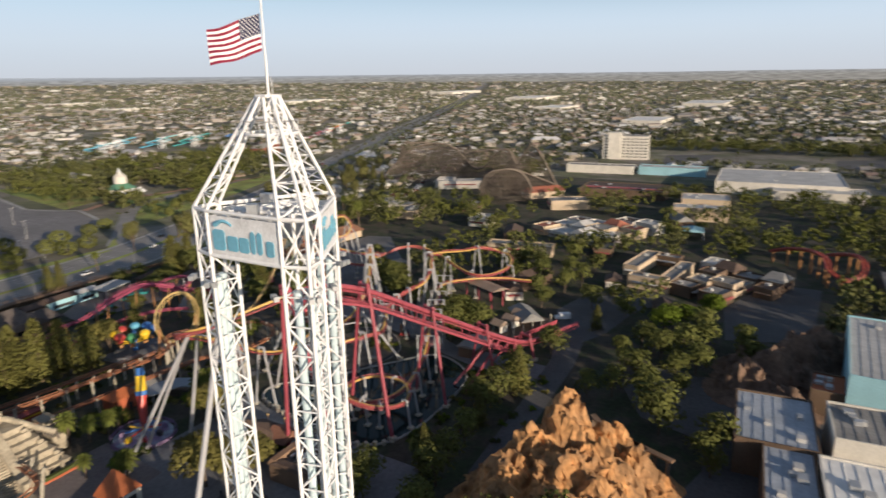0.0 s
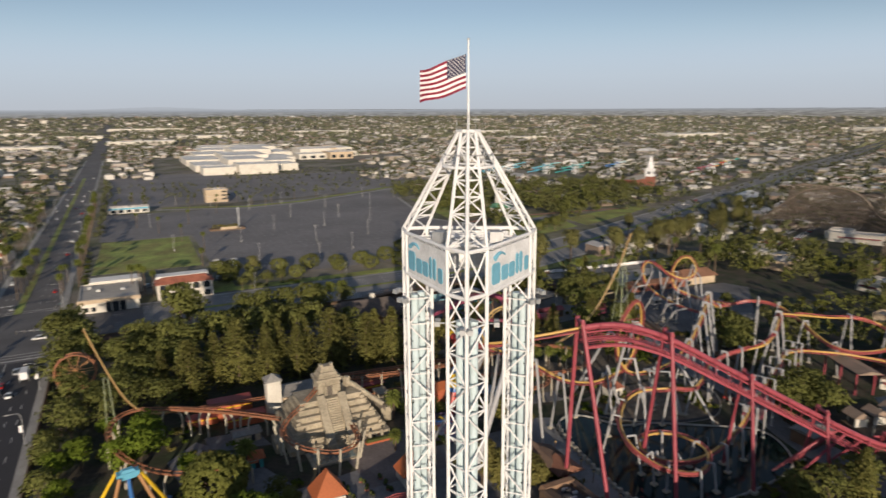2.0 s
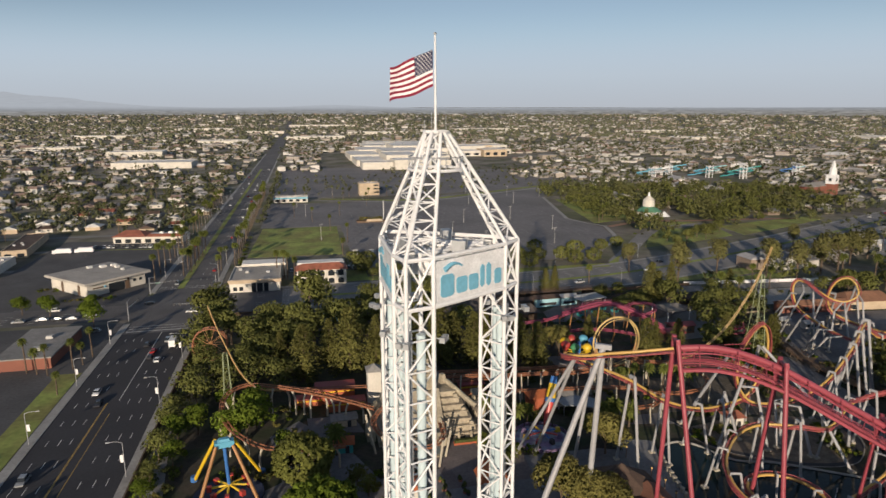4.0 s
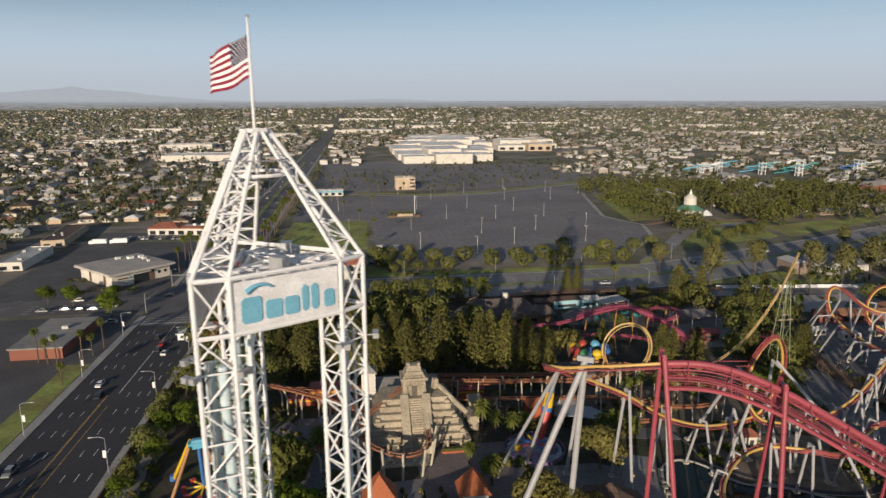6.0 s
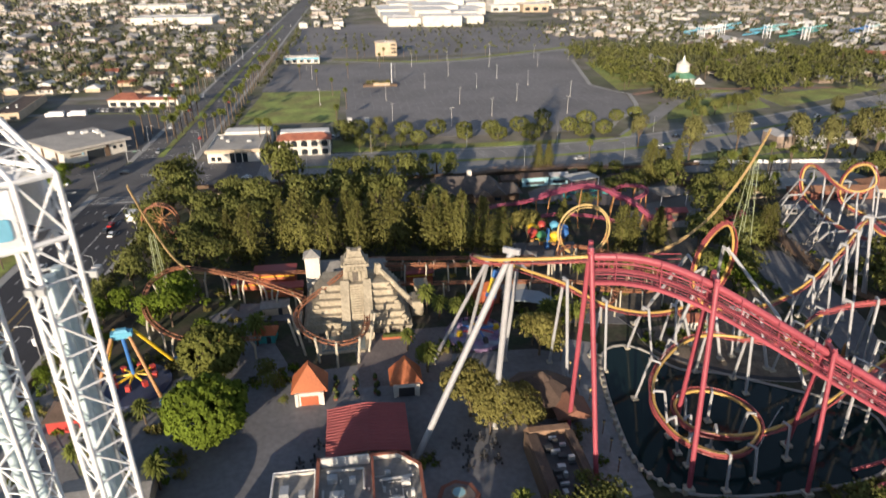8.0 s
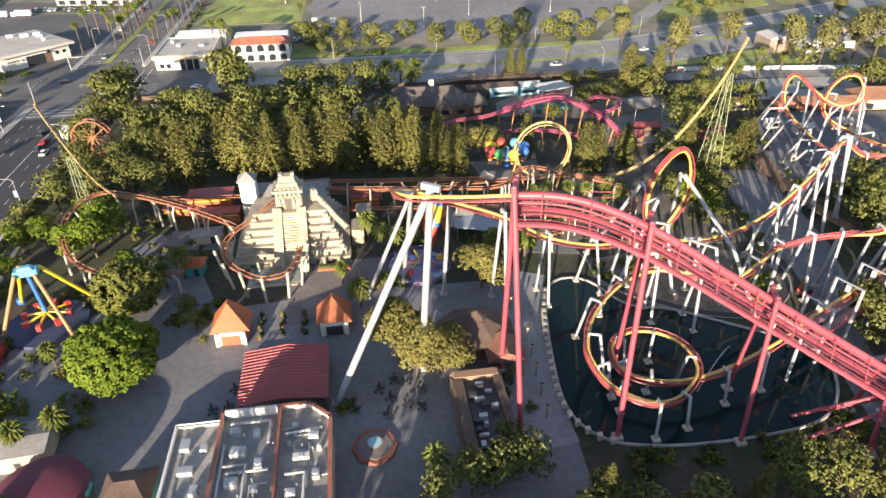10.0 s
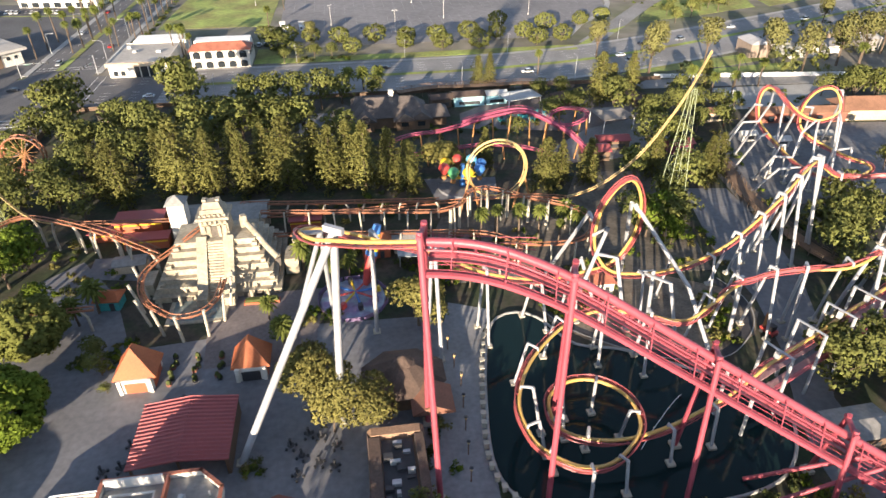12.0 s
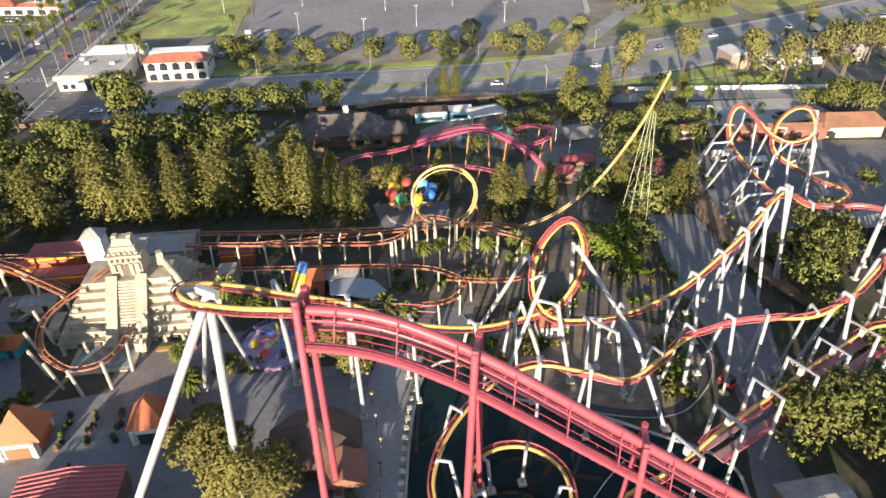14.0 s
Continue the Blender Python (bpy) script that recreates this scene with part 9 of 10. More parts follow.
# the pale roof cluster, the ring of shops round a court, and the crowded street corner
for cx, cy, ux, uy, nu, nv, su, sv_ in ((362, 99, 0.92, -0.38, 4, 4, 14, 13), (281, 19, 0.93, -0.36, 4, 3, 11, 11)):
    for i in range(nu):
        for j in range(nv):
            if srs.random() < 0.12:
                continue
            a, b = (i - (nu - 1) / 2) * su + srs.uniform(-2, 2), (j - (nv - 1) / 2) * sv_ + srs.uniform(-2, 2)
            wm, rm, lab = SHOP_LOOKS[srs.choice((0, 2, 2, 4, 4, 0))] if cx < 300 else SHOP_LOOKS[srs.choice((0, 1, 1, 3, 5))]
            low_shop(cx + a * ux - b * uy, cy + a * uy + b * ux, srs.uniform(0.7, 1.0) * su, srs.uniform(0.7, 1.0) * sv_, srs.uniform(3.2, 6.4), math.degrees(math.atan2(uy, ux)) + srs.choice((0, 90)), wm, rm, lab + " in the old town", srs.random() < 0.4)
for x, y, w, d, h, k in ((300.5, 60.6, 30, 7, 4.6, 0), (284.8, 43, 36, 6, 4.6, 0), (271, 51.6, 6, 16, 5.2, 0), (311, 50.6, 6, 12, 4.4, 1)):
    low_shop(x, y, w, d, h, -8, BROWNWALL if k else TANWALL, GREYROOF, "tan flat-roofed shop wing round a court")
for x, y, w, d, h, rz, k, p in ((300, 123, 8, 34, 5, 8, 0, False), (469, 248, 12, 36, 6, 30, 1, False), (458, 170, 30, 12, 5, -40, 3, True), (425, 139, 26, 15, 6, -60, 0, False), (318, 84, 16, 9, 4, 10, 2, False), (250, 100, 26, 9, 5, -20, 4, True), (330, 140, 18, 10, 4, 20, 4, True), (390, 196, 20, 10, 5, 10, 2, False),
                                (352, 170, 16, 12, 5, 0, 1, False), (398, 60, 18, 10, 5, 30, 2, True), (244, 40, 9, 7, 3.4, 20, 4, True), (312, 30, 12, 8, 4, -15, 1, False), (236, 100, 12, 7, 4, 30, 5, True), (268, 66, 10, 6, 3.6, 12, 5, True)):
    low_shop(x, y, w, d, h, rz, *SHOP_LOOKS[k][:2], SHOP_LOOKS[k][2] + " among trees", p)
canopy(374, 49, 13, 11, 4.5, 10, LIGHTBLUE, "pale blue fabric tent roof over a stage")
vn = thing("delivery_van", (219.6, 72.4, 0), "white van parked beside the street", "van", rz=30)
part("van_body", Geo().box(0, -0.6, 0.5, 2.1, 4.6, 2.1, 0, 0.94), WHITE, vn)
part("bonnet", Geo().box(0, 2.3, 0.5, 1.9, 1.4, 1.1, 0, 0.9), WHITE, vn)
for sx in (-0.95, 0.95):
    for yy in (-2, 2):
        part("wheel", Geo().tube([(sx - 0.12, yy, 0.38), (sx + 0.12, yy, 0.38)], 0.38, 10), DARK, vn)
BLUEGREY = mat("blue_grey_membrane_roof", (0.36, 0.39, 0.43), 0.7, var=0.15, big=0.1, fine=1)
# low sheds near the mountain
for x, y, w, d, h, rm, wm, lab in ((158, -1.5, 25, 17, 9, BLUEGREY, BROWNWALL, "shop block with a blue-white flat roof"), (134.5, -5.5, 22, 10, 8.6, BLUEGREY, BROWNWALL, "hall with a blue-grey membrane roof"), (133, -19, 24, 15, 9.4, WHITEROOF, STUCCO, "hall with a white corrugated roof"),
                                   (204, -34, 48, 32, 14, PALEROOF, LIGHTBLUE, "tall hall with ribbed pale roof and light-blue wall"), (161, -19.5, 18, 13, 10.6, GREYROOF, STUCCO, "low building with grey plant roof"), (188, -13.4, 12, 8, 7.4, ORANGEROOF, BROWNWALL, "low shed with rust-orange roof")):
    b = flat_block("studio_hall", x, y, w, d, h, wm, rm, lab, 4 if x < 180 else -2, "studio halls", windows=3, units=4, base_seed=int(x))
    for i in range(int(d / 2.4)):
        part("roof_seam", Geo().box(0, -d / 2 + 1.6 + i * 2.3, h + 0.1, w - 2, 0.12, 0.1), rm, b)

# ---------------------------------------------------------------- suburbs
HOUSE_WALLS = island_mat("house_walls", [(0.62, 0.59, 0.55), (0.42, 0.38, 0.33), (0.32, 0.28, 0.23), (0.38, 0.34, 0.30), (0.26, 0.20, 0.16), (0.34, 0.30, 0.26), (0.24, 0.22, 0.20), (0.56, 0.54, 0.50)])
HOUSE_ROOFS = island_mat("house_roofs", [(0.25, 0.24, 0.235), (0.36, 0.345, 0.33), (0.25, 0.18, 0.15), (0.17, 0.168, 0.165), (0.46, 0.445, 0.42), (0.26, 0.245, 0.23), (0.31, 0.22, 0.18), (0.62, 0.61, 0.60), (0.30, 0.29, 0.285), (0.72, 0.71, 0.69), (0.40, 0.39, 0.385), (0.22, 0.21, 0.205)])
CITY_LEAF = island_mat("street_tree_foliage", [(0.105, 0.112, 0.062), (0.125, 0.130, 0.070), (0.095, 0.103, 0.060), (0.145, 0.142, 0.078), (0.115, 0.125, 0.064), (0.135, 0.125, 0.080)], var=0.3)
ZONES = [(-60, -400, -8, 5000), (-140, 296, -50, 490), (-176, 300, -138, 502), (-135, 150, -50, 290), (-60, 276, 260, 330), (-20, 310, 70, 520), (-20, 340, 330, 1000), (60, 970, 420, 1480), (360, 1190, 570, 1370),
         (-18, -400, 560, 282), (505, -70, 640, 210), (690, 130, 745, 210), (680, -90, 865, 195), (300, 400, 420, 520), (520, 700, 640, 830), (575, 550, 630, 600)]


def free(x, y):
    x, y = level_plan(x, y)
    if any(a < x < c and b < y < d for a, b, c, d in ZONES):
        return False
    if x > 150:
        yc = 302 + max(0, x - 165) * 0.415 - 6
        if abs(y - yc) < 34:
            return False
    return True


def seen_side(x, y):
    a = math.degrees(math.atan2(x, y))
    return -40 < a < 108


near_houses, far_boxes, leaves_at = [], [], []
rs_ = np.random.default_rng(21)
for ring0, ring1, sx, sy in ((120, 1700, 19, 27), (1700, 3010, 30, 38), (3010, 3890, 44, 54)):
    ys = np.arange(-1600 if ring0 > 1000 else -700, ring1, sy)
    for iy, y in enumerate(ys):
        x_lo = -0.85 * max(y, 0) - 260
        for x in np.arange(x_lo, ring1, sx):
            r = math.hypot(x - 40, y)
            if not ring0 <= r < ring1 or not seen_side(x, y):
                continue
            jx, jy = (3, 3) if r < 900 else (sx * 0.6, sy * 0.6)
            px, py = x + rs_.uniform(-jx, jx), y + rs_.uniform(-jy, jy) + (7 if iy % 2 else 0)
            if not free(px, py) or rs_.random() < 0.18 + 0.5 * min(1.0, max(0.0, 4 * noise.noise(Vector((px * 0.0035, py * 0.0035, 2))))):
                continue
            w, d, h = rs_.uniform(10, 15), rs_.uniform(9, 12), rs_.uniform(2.8, 3.6)
            if rs_.random() < 0.12:
                h += 2.8
            if rs_.random() < 0.03 or ring0 > 1600 and rs_.random() < 0.08:
                w, d, h = w * rs_.uniform(1.6, 3), d * rs_.uniform(1.2, 2.2), rs_.uniform(5, 9)
            rz = rs_.choice([0, 90]) + rs_.uniform(-3, 3) + (22.5 if x > 500 else 0)
            (near_houses if r < 640 and px < -58 and len(near_houses) < 110 else far_boxes).append((px, py, w, d, h, rz))
            for _ in range((9 if (px < -50 or px > 420) and r < 1100 else 6) if ring0 < 1700 else 4):
                if rs_.random() < 0.78:
                    leaves_at.append((px + rs_.uniform(-sx, sx) * 0.8, py + rs_.uniform(-sy, sy) * 0.7, rs_.uniform(4.5, 11.5) * (1.0 if ring0 < 1700 else 1.15)))
# rows of small trees over the mall's parking, and along the lot's edges
for y in range(700, 1060, 24):
    for x in range(-2, 470, 12):
        if x < 150 and y > 900 or x > 150 and y < 690 + (x - 150) * 0.3:
            continue
        if rs_.random() < 0.7:
            q = uphill((x + rs_.uniform(-3, 3), y + rs_.uniform(-2, 2), 0))
            leaves_at.append((q[0], q[1], rs_.uniform(4, 7.5)))
for _ in range(330):
    q = uphill((rs_.uniform(300, 420), rs_.uniform(520, 740), 0))
    leaves_at.append((q[0], q[1], rs_.uniform(6, 12)))
for i in range(60):
    q = uphill((-6 + rs_.uniform(-2, 2), 520 + i * 8, 0))
    leaves_at.append((q[0], q[1], rs_.uniform(4, 8)))
for x in range(430, 2200, 11):
    for off in (-27, 25, 1):
        q = uphill((x + rs_.uniform(-4, 4), 296 + (x - 165) * 0.418 + off + rs_.uniform(-3, 3), 0))
        if rs_.random() < 0.75:
            leaves_at.append((q[0], q[1], rs_.uniform(6, 12) * (0.6 if off == 1 else 1)))
for _ in range(620):
    x, y = rs_.uniform(840, 1250), rs_.uniform(-260, 165)
    leaves_at.append((x, y, rs_.uniform(9, 17)))
# denser planting: tree belts and groves across the plain
for _ in range(15000):
    r = 350 + 3520 * math.sqrt(rs_.random())
    a = radians(rs_.uniform(-40, 106))
    x, y = 40 + r * math.sin(a), r * math.cos(a)
    n = noise.noise(Vector((x * 0.004, y * 0.004, 2)))
    if n > -0.02 and free(x, y):
        leaves_at.append((x, y, rs_.uniform(6, 13)))


def house(x, y, w, d, h, rz, k):
    th = thing("house", (x, y, 0), ("one-storey stucco house with a low shingle roof", "small tan house with a grey gabled roof", "pale bungalow with a hipped roof")[k % 3], "house", "suburban houses", rz)
    part("wall", Geo().box(0, 0, 0, w, d, h), (STUCCO, TANWALL, STUCCO)[k % 3], th)
    part("roof", Geo().gable(0, 0, h, w, d, d * 0.2, 0, 0.5, 0 if k % 2 else d * 0.4), (GREYROOF, PALEROOF, BROWNROOF, GREYROOF, WHITEROOF, PALEROOF, TILE)[k % 7], th)
    for sx in (-0.25, 0.25):
        part("window", Geo().box(sx * w, -d / 2 - 0.02, 0.9, 1.8, 0.12, 1.3), WINDOW, th)


for k, (x, y, w, d, h, rz) in enumerate(near_houses):
    house(*level_plan(x, y), w, d, h, rz, k)

V, F, V2, F2 = [], [], [], []
for x, y, w, d, h, rz in far_boxes:
    c, s = math.cos(radians(rz)), math.sin(radians(rz))
    z_here = ground_z(x, y)

    def at(a, b, z):
        return (x + c * a - s * b, y + s * a + c * b, z + z_here)

    n = len(V)
    V += [at(a * w / 2, b * d / 2, z) for z in (0, h) for a, b in ((-1, -1), (1, -1), (1, 1), (-1, 1))]
    F += [(n, n + 1, n + 5, n + 4), (n + 1, n + 2, n + 6, n + 5), (n + 2, n + 3, n + 7, n + 6), (n + 3, n, n + 4, n + 7)]
    n = len(V2)
    rise = d * 0.2 if h < 6.5 else 0.3
    a, b = w / 2 + 0.5, d / 2 + 0.5
    V2 += [at(-a, -b, h), at(a, -b, h), at(a, b, h), at(-a, b, h), at(-a * 0.75, 0, h + rise), at(a * 0.75, 0, h + rise)]
    F2 += [(n, n + 1, n + 5, n + 4), (n + 2, n + 3, n + 4, n + 5), (n + 1, n + 2, n + 5), (n + 3, n, n + 4)]
for nm, vv, ff, mm, lab in (("suburb_house_walls", V, F, HOUSE_WALLS, "pale walls of thousands of low suburban houses"), ("suburb_house_roofs", V2, F2, HOUSE_ROOFS, "grey, tan and red roofs of low suburban houses")):
    gg = Geo()
    gg.v, gg.f = vv, ff
    setting(nm, gg, mm, lab, "houses", kind="stuff", laid=False)

# far trees: ragged clumps, a few lobes to each
ICO = [(0, 0, 1), (1, 0, 0.1), (0, 1, -0.1), (-1, 0, 0.1), (0, -1, -0.1), (0, 0, -0.9)]
ICOF = [(0, 1, 2), (0, 2, 3), (0, 3, 4), (0, 4, 1), (5, 2, 1), (5, 3, 2), (5, 4, 3), (5, 1, 4)]
ico = np.array(ICO)
near_cl, mid_cl, blobs = [], [], []
for x, y, h in leaves_at:
    r = math.hypot(x - 40, y)
    z0 = ground_z(x, y)
    w = h * rs_.uniform(0.36, 0.58)
    if r < 800:
        for _ in range(5):
            near_cl.append((x + rs_.uniform(-0.7, 0.7) * w, y + rs_.uniform(-0.7, 0.7) * w, z0 + h * rs_.uniform(0.35, 0.8), h * rs_.uniform(0.16, 0.27)))
    elif r < 1700:
        for _ in range(2):
            mid_cl.append((x + rs_.uniform(-0.5, 0.5) * w, y + rs_.uniform(-0.5, 0.5) * w, z0 + h * rs_.uniform(0.4, 0.7), h * rs_.uniform(0.24, 0.38)))
    else:
        blobs.append((x, y, h * 0.55, h * 0.42))
CITY_GREEN = leaf("garden_tree_foliage", (0.088, 0.094, 0.046), 0.3)
for lst, per, size in ((near_cl, 3, 0.83), (mid_cl, 1, 1.5)):
    tagged(new("suburb_trees", leaf_mesh(lst, per, size, CITY_GREEN, whole=False)), "ragged olive crowns of garden and street trees", "trees", "", "stuff")
B = np.array(blobs)
nb = len(B)
jit = rs_.uniform(0.5, 1.3, (nb, 6, 1))
VV = (ico[None] * jit * np.stack([B[:, 3] * rs_.uniform(0.8, 1.5, nb), B[:, 3] * rs_.uniform(0.8, 1.5, nb), B[:, 3] * rs_.uniform(0.8, 1.3, nb)], axis=1)[:, None, :] + B[:, None, :3]).reshape(-1, 3)
VV[:, 2] = np.maximum(VV[:, 2], 0.2) + RISE * np.maximum(0, VV[:, 1] - RISE_FROM) + 8.3e-6 * np.maximum(0, np.hypot(VV[:, 0] - 40, VV[:, 1]) - 1600) ** 2
FF = (np.array(ICOF)[None] + (np.arange(nb) * 6)[:, None, None]).reshape(-1, 3)
me = bpy.data.meshes.new("far_trees")
me.vertices.add(len(VV))
me.vertices.foreach_set("co", VV.astype(np.float32).ravel())
me.loops.add(FF.size)
me.loops.foreach_set("vertex_index", FF.astype(np.int32).ravel())
me.polygons.add(len(FF))
me.polygons.foreach_set("loop_start", np.arange(0, FF.size, 3, dtype=np.int32))
me.materials.append(CITY_LEAF)
me.update()
tagged(new("suburb_trees", me), "dark olive crowns of distant street and garden trees", "trees", "", "stuff")
# tall palms standing over the suburb
pg, pt = Geo(), Geo()
for _ in range(620):
    r = 340 + 1500 * rs_.random() ** 1.3
    a = radians(rs_.uniform(-38, 104))
    x, y = 40 + r * math.sin(a), r * math.cos(a)
    if not free(x, y):
        continue
    z0, h = ground_z(x, y), rs_.uniform(8, 17)
    pt.tube([(x, y, z0), (x, y, z0 + h)], 0.26, 3)
    for i in range(9):
        b, e = i * 2.4, 0.9 - 0.2 * i
        d = Vector((math.cos(b) * math.cos(e), math.sin(b) * math.cos(e), math.sin(e))) * 2.3
        s_ = Vector((-math.sin(b), math.cos(b), 0)) * 0.55
        o = Vector((x, y, z0 + h))
        pg.add([o, o + d * 0.6 + s_, o + d - Vector((0, 0, 0.6)), o + d * 0.6 - s_], [(0, 1, 2, 3)])
setting("suburb_palms", pg, LEAF_PALM, "fan heads of tall palms over the suburb", "trees", kind="stuff", laid=False)
setting("suburb_palm_stems", pt, BARK, "thin stems of tall suburban palms", "trees", kind="stuff", laid=False)
g = Geo()
for i, off in enumerate(range(60, 1500, 54)):
    g.add([(-62, off + 330, 0.03), (-900 - off * 0.5, off + 330, 0.03), (-900 - off * 0.5, off + 336, 0.03), (-62, off + 336, 0.03)], [(0, 3, 2, 1)])
setting("side_streets", g, ASPHALT, "grey residential side streets", "road")


# ---------------------------------------------------------------- street furniture and cars
def car_proto(label, paint, kind="car"):
    th = thing("car", (0, 0, -950), label, "car", "cars on the roads")
    L, W = (4.6, 1.82) if kind == "car" else (5.2, 1.95)
    prof = [(-L / 2, 0.35), (L / 2, 0.35), (L / 2, 0.75), (L / 2 - 0.9, 0.92), (-L / 2 + 0.3, 0.98), (-L / 2, 0.8)]
    g = Geo().add([(y, x, z) for y in (-W / 2, W / 2) for x, z in prof], [tuple(range(6)), tuple(range(11, 5, -1))] + [(i, 6 + i, 6 + (i + 1) % 6, (i + 1) % 6) for i in range(6)])
    part("body", g, paint, th)
    h = 1.42 if kind == "car" else 1.75
    cab = [(-L / 2 + 0.35, 0.95), (L / 2 - 1.35, 0.93), (L / 2 - 2.0, h), (-L / 2 + 0.9, h)]
    g = Geo().add([(y * (0.92 if z < 1 else 0.78), x, z) for y in (-W / 2, W / 2) for x, z in cab], [(0, 1, 2, 3), (7, 6, 5, 4)] + [(i, 4 + i, 4 + (i + 1) % 4, (i + 1) % 4) for i in range(4)])
    part("glasshouse", g, WINDOW, th)
    part("roof_panel", Geo().box(0, -0.18, h - 0.02, W * 0.76, L * 0.36, 0.06), paint, th)
    for sx in (-1, 1):
        for y in (-1.4, 1.4):
            part("wheel", Geo().tube([(sx * (W / 2 - 0.2), y, 0.34), (sx * (W / 2 + 0.01), y, 0.34)], 0.34, 10), DARK, th)
    return th


CARS = [car_proto("white compact car on the road", mat("white_car_paint", (0.72, 0.72, 0.72), 0.25, var=0.03, bump=0)), car_proto("dark grey car on the road", mat("dark_car_paint", (0.04, 0.042, 0.05), 0.25, var=0.05, bump=0)),
        car_proto("silver car on the road", mat("silver_car_paint", (0.42, 0.43, 0.44), 0.3, metal=0.5, var=0.05, bump=0), "suv"), car_proto("red car on the road", mat("red_car_paint", (0.35, 0.02, 0.02), 0.25, var=0.05, bump=0)),
        car_proto("white tall van on the road", mat("white_van_paint", (0.75, 0.74, 0.72), 0.3, var=0.03, bump=0), "suv")]
crs = random.Random(3)
spots = [(-40.5, 202, 180, 0), (-37.6, 193, 180, 1), (-27.2, 228, 0, 0), (-30.6, 238, 0, 3), (-30.5, 232, 0, 1), (-27.4, 250, 0, 2), (-34.5, 246, 0, 1), (-43, 150, 180, 2), (-39.6, 120, 180, 1), (-60, 268, 90, 2), (-68, 292, 90, 4), (-46, 306, 90, 1),
         (12, 290, 90, 0), (66, 294, 90, 1), (172, 296, 90, 4), (222, 313, 105, 0), (110, 312, -90, 1), (262, 334, 108, 2), (300, 352, 108, 0), (350, 362, 110, 4), (240, 330, -72, 1), (-24, 288, 90, 4)]
for i in range(30):
    y = 345 + i * 25 + crs.uniform(-6, 6)
    up = i % 2
    spots.append((crs.choice((-30.5, -27.2, -23.9)) if up else crs.choice((-46, -42.6, -39.6)), y, 0 if up else 180, crs.choice((0, 1, 2, 4, 1, 2, 0, 3))))
for i in range(30):
    k = crs.randrange(10, len(ROAD_B) - 2)
    p, q = ROAD_B[k], ROAD_B[k + 1]
    if p[0] < 200:
        continue
    a = math.atan2(q[1] - p[1], q[0] - p[0])
    off = crs.choice((14, 10.5, 7, -6.4, -10, -13.6))
    spots.append((p[0] - math.sin(a) * off, p[1] + math.cos(a) * off, math.degrees(a) - 90, crs.randrange(5)))
for x, y, k in ((-96.1, 288.3, 2), (-87, 289.4, 0), (-80.7, 288.5, 1), (-74.7, 288.4, 0), (-86.5, 303, 4)):
    spots.append((x, y, 90, k))
for i in range(15):
    if i % 4 != 2:
        spots.append((-114.4 + i * 3.0, 455 - i * 0.45, 0, crs.randrange(5)))
for i in range(14):
    spots.append((20 + i * 3.0, 357 + (i % 3), 0, crs.randrange(5)))
for i in range(26):
    spots.append((440 + (i % 13) * 5, 275 + (i // 13) * 12 + (i % 13) * 2, 20, crs.randrange(5)))
for x, y, rz, k in spots:
    place(CARS[k], x, y, 0.06, rz)
for th in CARS:
    for o in list(th.children_recursive) + [th]:
        bpy.data.objects.remove(o)
tr = thing("box_truck", (-24.2, 244, 0.06), "white box truck with a pale cargo body", "truck")
part("cargo_body", Geo().box(0, -1.2, 0.9, 2.4, 6.2, 2.6), WHITE, tr)
part("cab", Geo().box(0, 3.0, 0.6, 2.2, 2.0, 1.9, 0, 0.85), WHITE, tr)
for sx in (-1.0, 1.0):
    for y in (-3, 2.8):
        part("wheel", Geo().tube([(sx - 0.15, y, 0.45), (sx + 0.15, y, 0.45)], 0.45, 10), DARK, tr)
for x, y in ((-126, 439), (-113, 440)):
    tl = thing("delivery_truck", (x, y, 0), "white delivery truck parked beside the shops", "truck", rz=90)
    part("cargo_body", Geo().box(0, 0, 0.9, 2.5, 9, 2.8), WHITE, tl)
    part("cab", Geo().box(0, 5.8, 0.6, 2.3, 2.2, 2.1, 0, 0.85), WHITE, tl)
    for sx in (-1.0, 1.0):
        for yy in (-3.4, 5.6):
            part("wheel", Geo().tube([(sx - 0.15, yy, 0.45), (sx + 0.15, yy, 0.45)], 0.45, 8), DARK, tl)


def street_lamp(x, y, rz, h=9.5, arm=3.0, banner=False):
    th = thing("street_lamp", (x, y, 0), "grey steel street lamp with a curved arm" + (" and pale banner" if banner else ""), "street lamp", "street lamps", rz)
    part("pole", Geo().tube([(0, 0, 0), (0, 0, h)], 0.12, 7, 0.08), GREY, th, smooth=True)
    part("arm", Geo().tube([(0, 0, h), (arm * 0.4, 0, h + 0.5), (arm, 0, h + 0.5)], 0.06, 6), GREY, th, smooth=True)
    part("lamp_head", Geo().box(arm + 0.3, 0, h + 0.38, 0.9, 0.35, 0.18), PALEROOF, th)
    if banner:
        part("banner", Geo().box(0.5, 0, h * 0.45, 0.75, 0.06, 2.0), FLAGWHITE, th)


for i in range(14):
    street_lamp(-18.6, 147 + 41 * i if i < 3 else 220 + 41 * i, 180, banner=i < 3)
    street_lamp(-49.0, 130 + 40 * i if i < 4 else 200 + 40 * i, 0, banner=i < 4)
for x, y in ((40, 281.5), (90, 281.5), (140, 281.5), (190, 284), (70, 323.5), (120, 323.5), (170, 326), (232, 342)):
    street_lamp(x, y, 90 if y < 300 else -90)


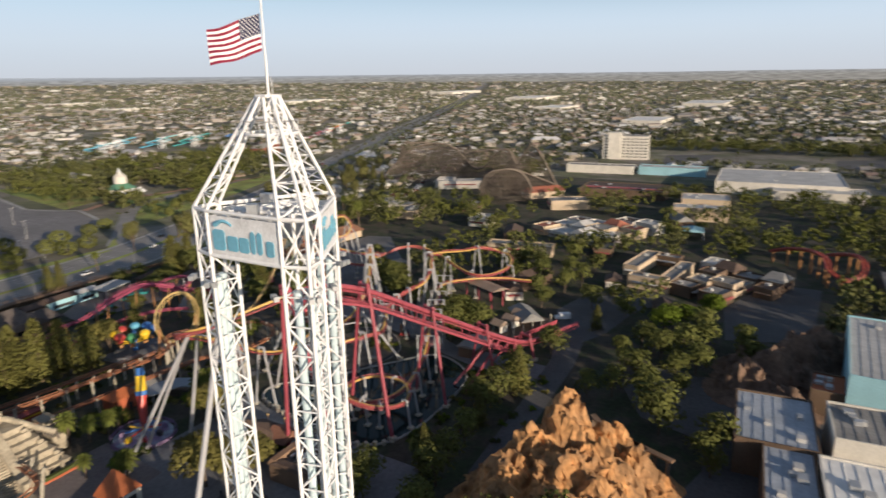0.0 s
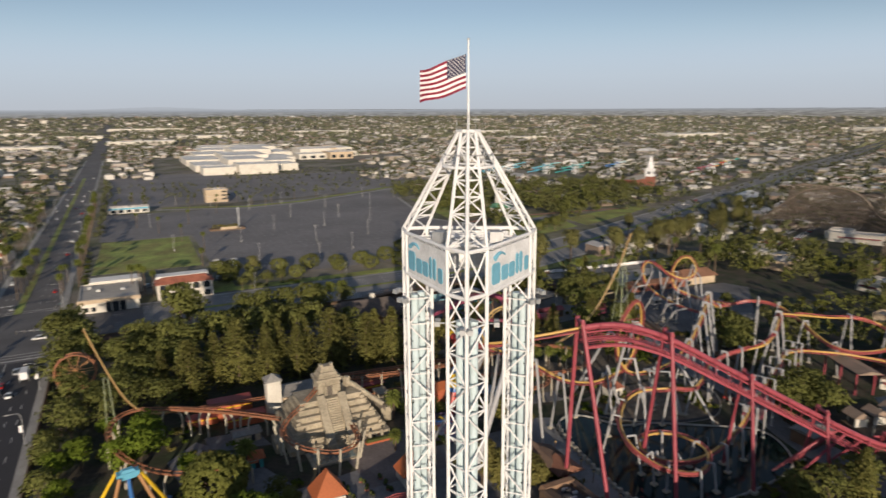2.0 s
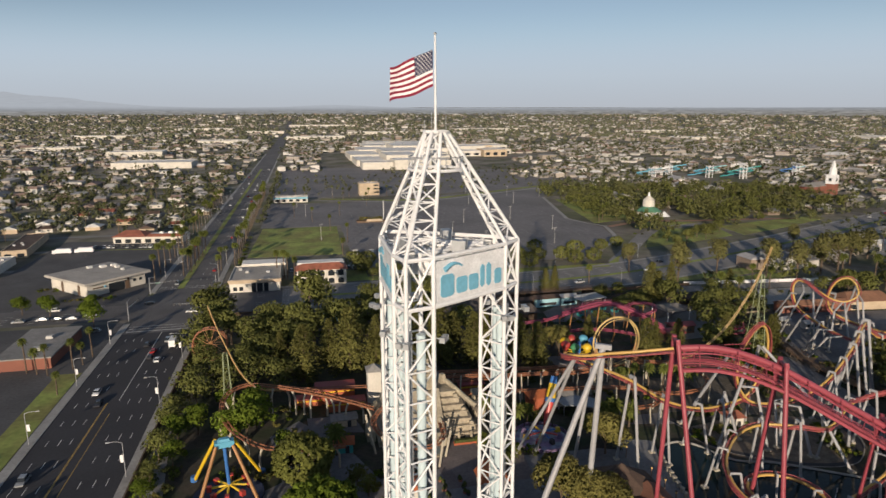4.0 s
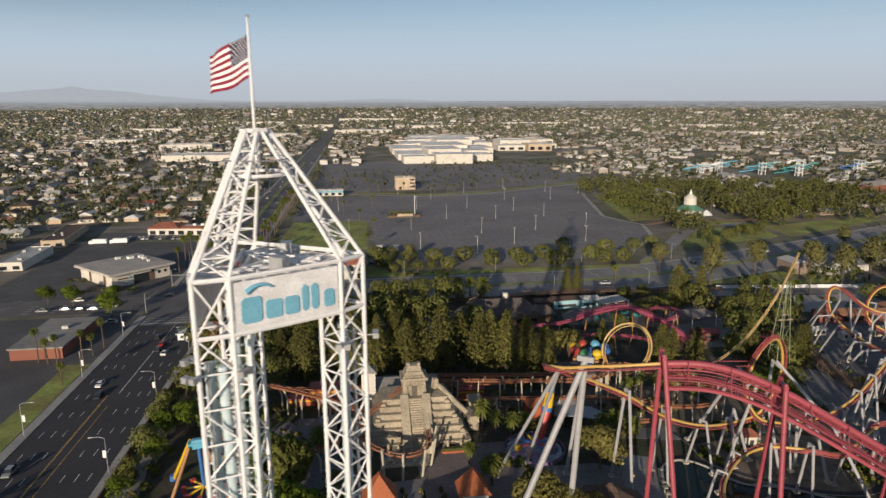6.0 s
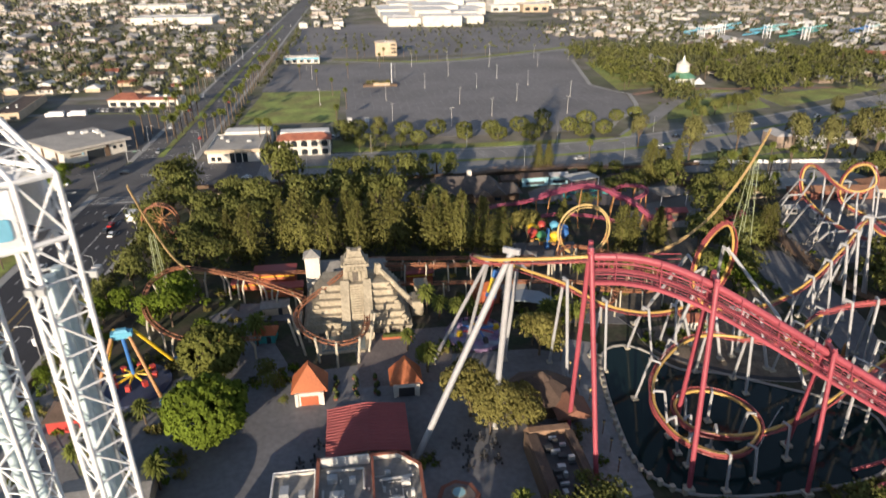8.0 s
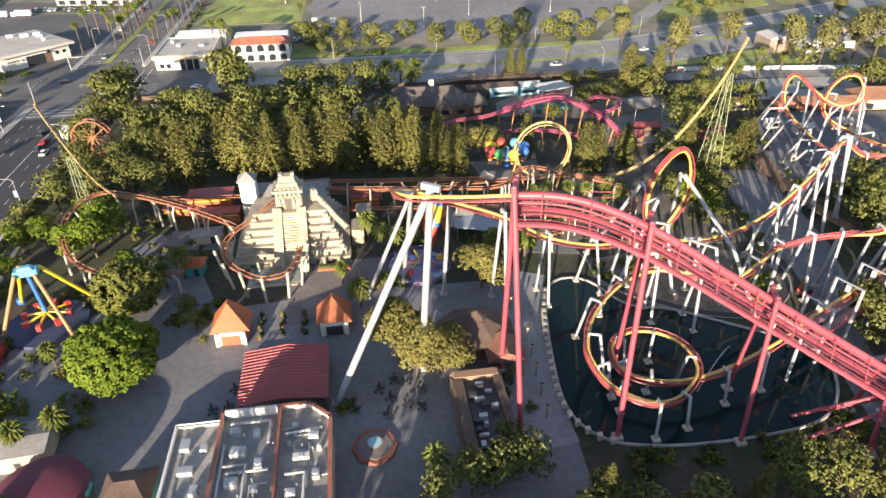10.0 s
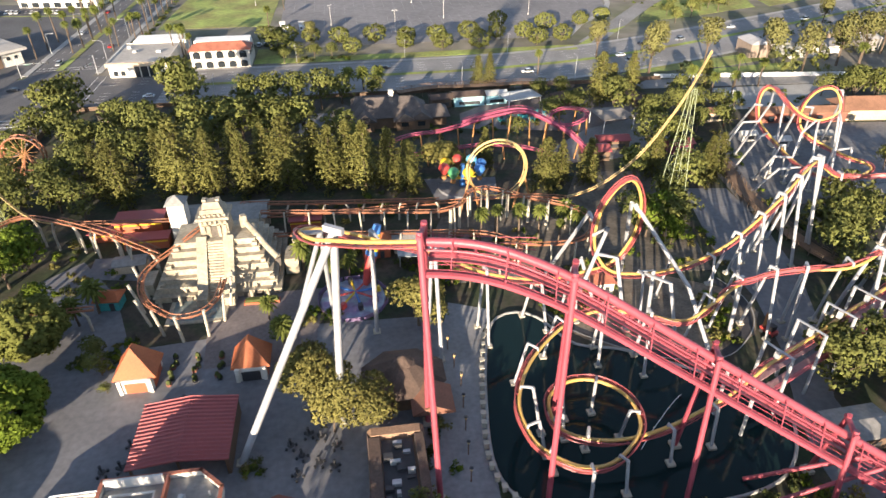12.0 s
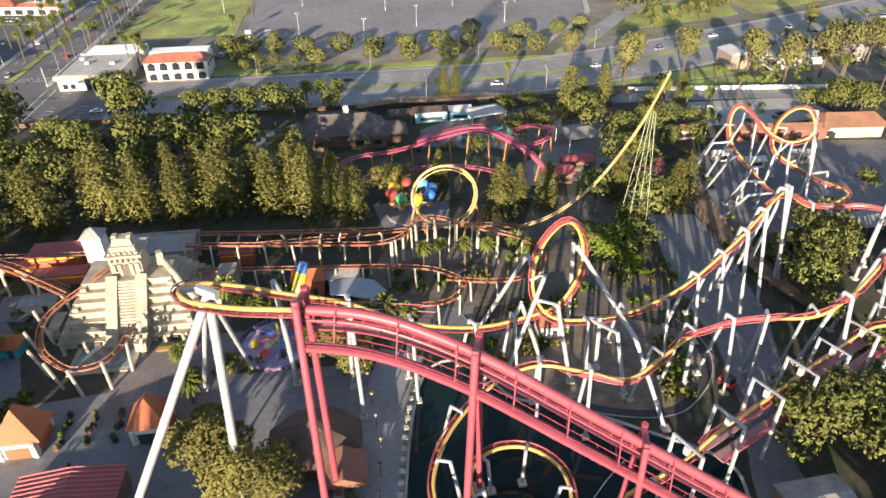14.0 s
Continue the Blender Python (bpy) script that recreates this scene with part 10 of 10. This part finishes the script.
def signal(x, y, rz, reach):
    th = thing("traffic_signal", (x, y, 0), "steel mast-arm traffic signal over the crossing", "traffic light", "traffic signals", rz)
    part("pole", Geo().tube([(0, 0, 0), (0, 0, 8.6)], 0.16, 7), GREY, th, smooth=True)
    part("mast_arm", Geo().tube([(0, 0, 5.8), (reach, 0, 6.6)], 0.13, 6, 0.07), GREY, th)
    part("lamp_arm", Geo().tube([(0, 0, 8.6), (3, 0, 9.2)], 0.07, 6), GREY, th)
    for k in (0.55, 0.78, 0.98):
        head = part("signal_head", Geo().box(reach * k, 0, 5.7, 0.4, 0.3, 1.1), DARK, th)
        part("back_plate", Geo().box(reach * k, 0.18, 5.6, 0.6, 0.05, 1.3), DARK, head)
    part("sign_blade", Geo().box(reach * 0.3, 0, 5.6, 2.0, 0.08, 0.5), GREENROOF, th)


signal(-17.5, 281, 180, 13)
signal(-49.5, 324, 0, 13)
signal(-17.5, 324, -100, 12)
signal(-49.5, 281, 80, 12)
# lot lamps
for x, y in [(86, 393), (119, 504), (159, 498), (136, 441), (184, 538), (202, 505), (178, 446), (146, 560), (192, 607), (237, 600), (219, 451), (86, 460), (100, 560), (120, 620), (250, 660), (160, 660), (90, 660), (210, 690), (30, 560), (22, 620), (40, 450), (60, 700), (280, 640),
             (150, 400), (200, 400), (120, 375), (172, 352)]:
    th = thing("lot_lamp", (x, y, 0), "tall grey parking lot lamp with two heads", "street lamp", "parking lot lamps", rz=(x * 13) % 40)
    part("pole", Geo().tube([(0, 0, 0), (0, 0, 11)], 0.14, 6, 0.09), PALEROOF, th)
    part("plinth", Geo().cone(0, 0, 0, 0.4, 0.4, 0.9, 8), PAVELIGHT, th)
    for sx in (-1, 1):
        part("lamp_head", Geo().box(sx * 0.9, 0, 10.9, 1.0, 0.4, 0.2), PALEROOF, th)
for x, y in ((62, 386), (70, 386)):
    kb = thing("toll_booth", (x, y, 0), "small white parking toll booth", "booth", "toll booths")
    part("wall", Geo().box(0, 0, 0, 1.8, 2.4, 2.4), WHITE, kb)
    part("roof", Geo().box(0, 0, 2.4, 2.4, 3.0, 0.25), WHITE, kb)
    part("window", Geo().box(0, -1.22, 1.0, 1.2, 0.08, 1.0), WINDOW, kb)
# lamps along the lake walk
for i in range(8):
    x, y = 110.5 - 0.5 * abs(i - 4), 90 + i * 5.4
    th = thing("path_lamp", (x, y, 0), "short wooden path lamp with a caged head", "lamp post", "lake path lamps")
    part("post", Geo().tube([(0, 0, 0), (0, 0, 3.0)], 0.12, 6), WOODBROWN, th)
    part("lantern", Geo().cone(0, 0, 3.0, 0.24, 0.3, 0.55, 8), MUSTARD, th)
    part("cap", Geo().cone(0, 0, 3.55, 0.38, 0.05, 0.25, 8), DARK, th)
# fountain jet on the lake
jet = thing("fountain_jet", (139, 92, 0.13), "thin white arc of water over the lake", "fountain")
part("jet", Geo().tube([(0, 0, 0), (3, 2.4, 2.2), (6.4, 5.2, 3.0), (9.6, 8.0, 2.4), (12, 10.2, 1.0)], 0.06, 5), WHITE, jet)
part("nozzle", Geo().cone(12, 10.2, 0, 0.3, 0.25, 0.9, 8), DARK, jet)
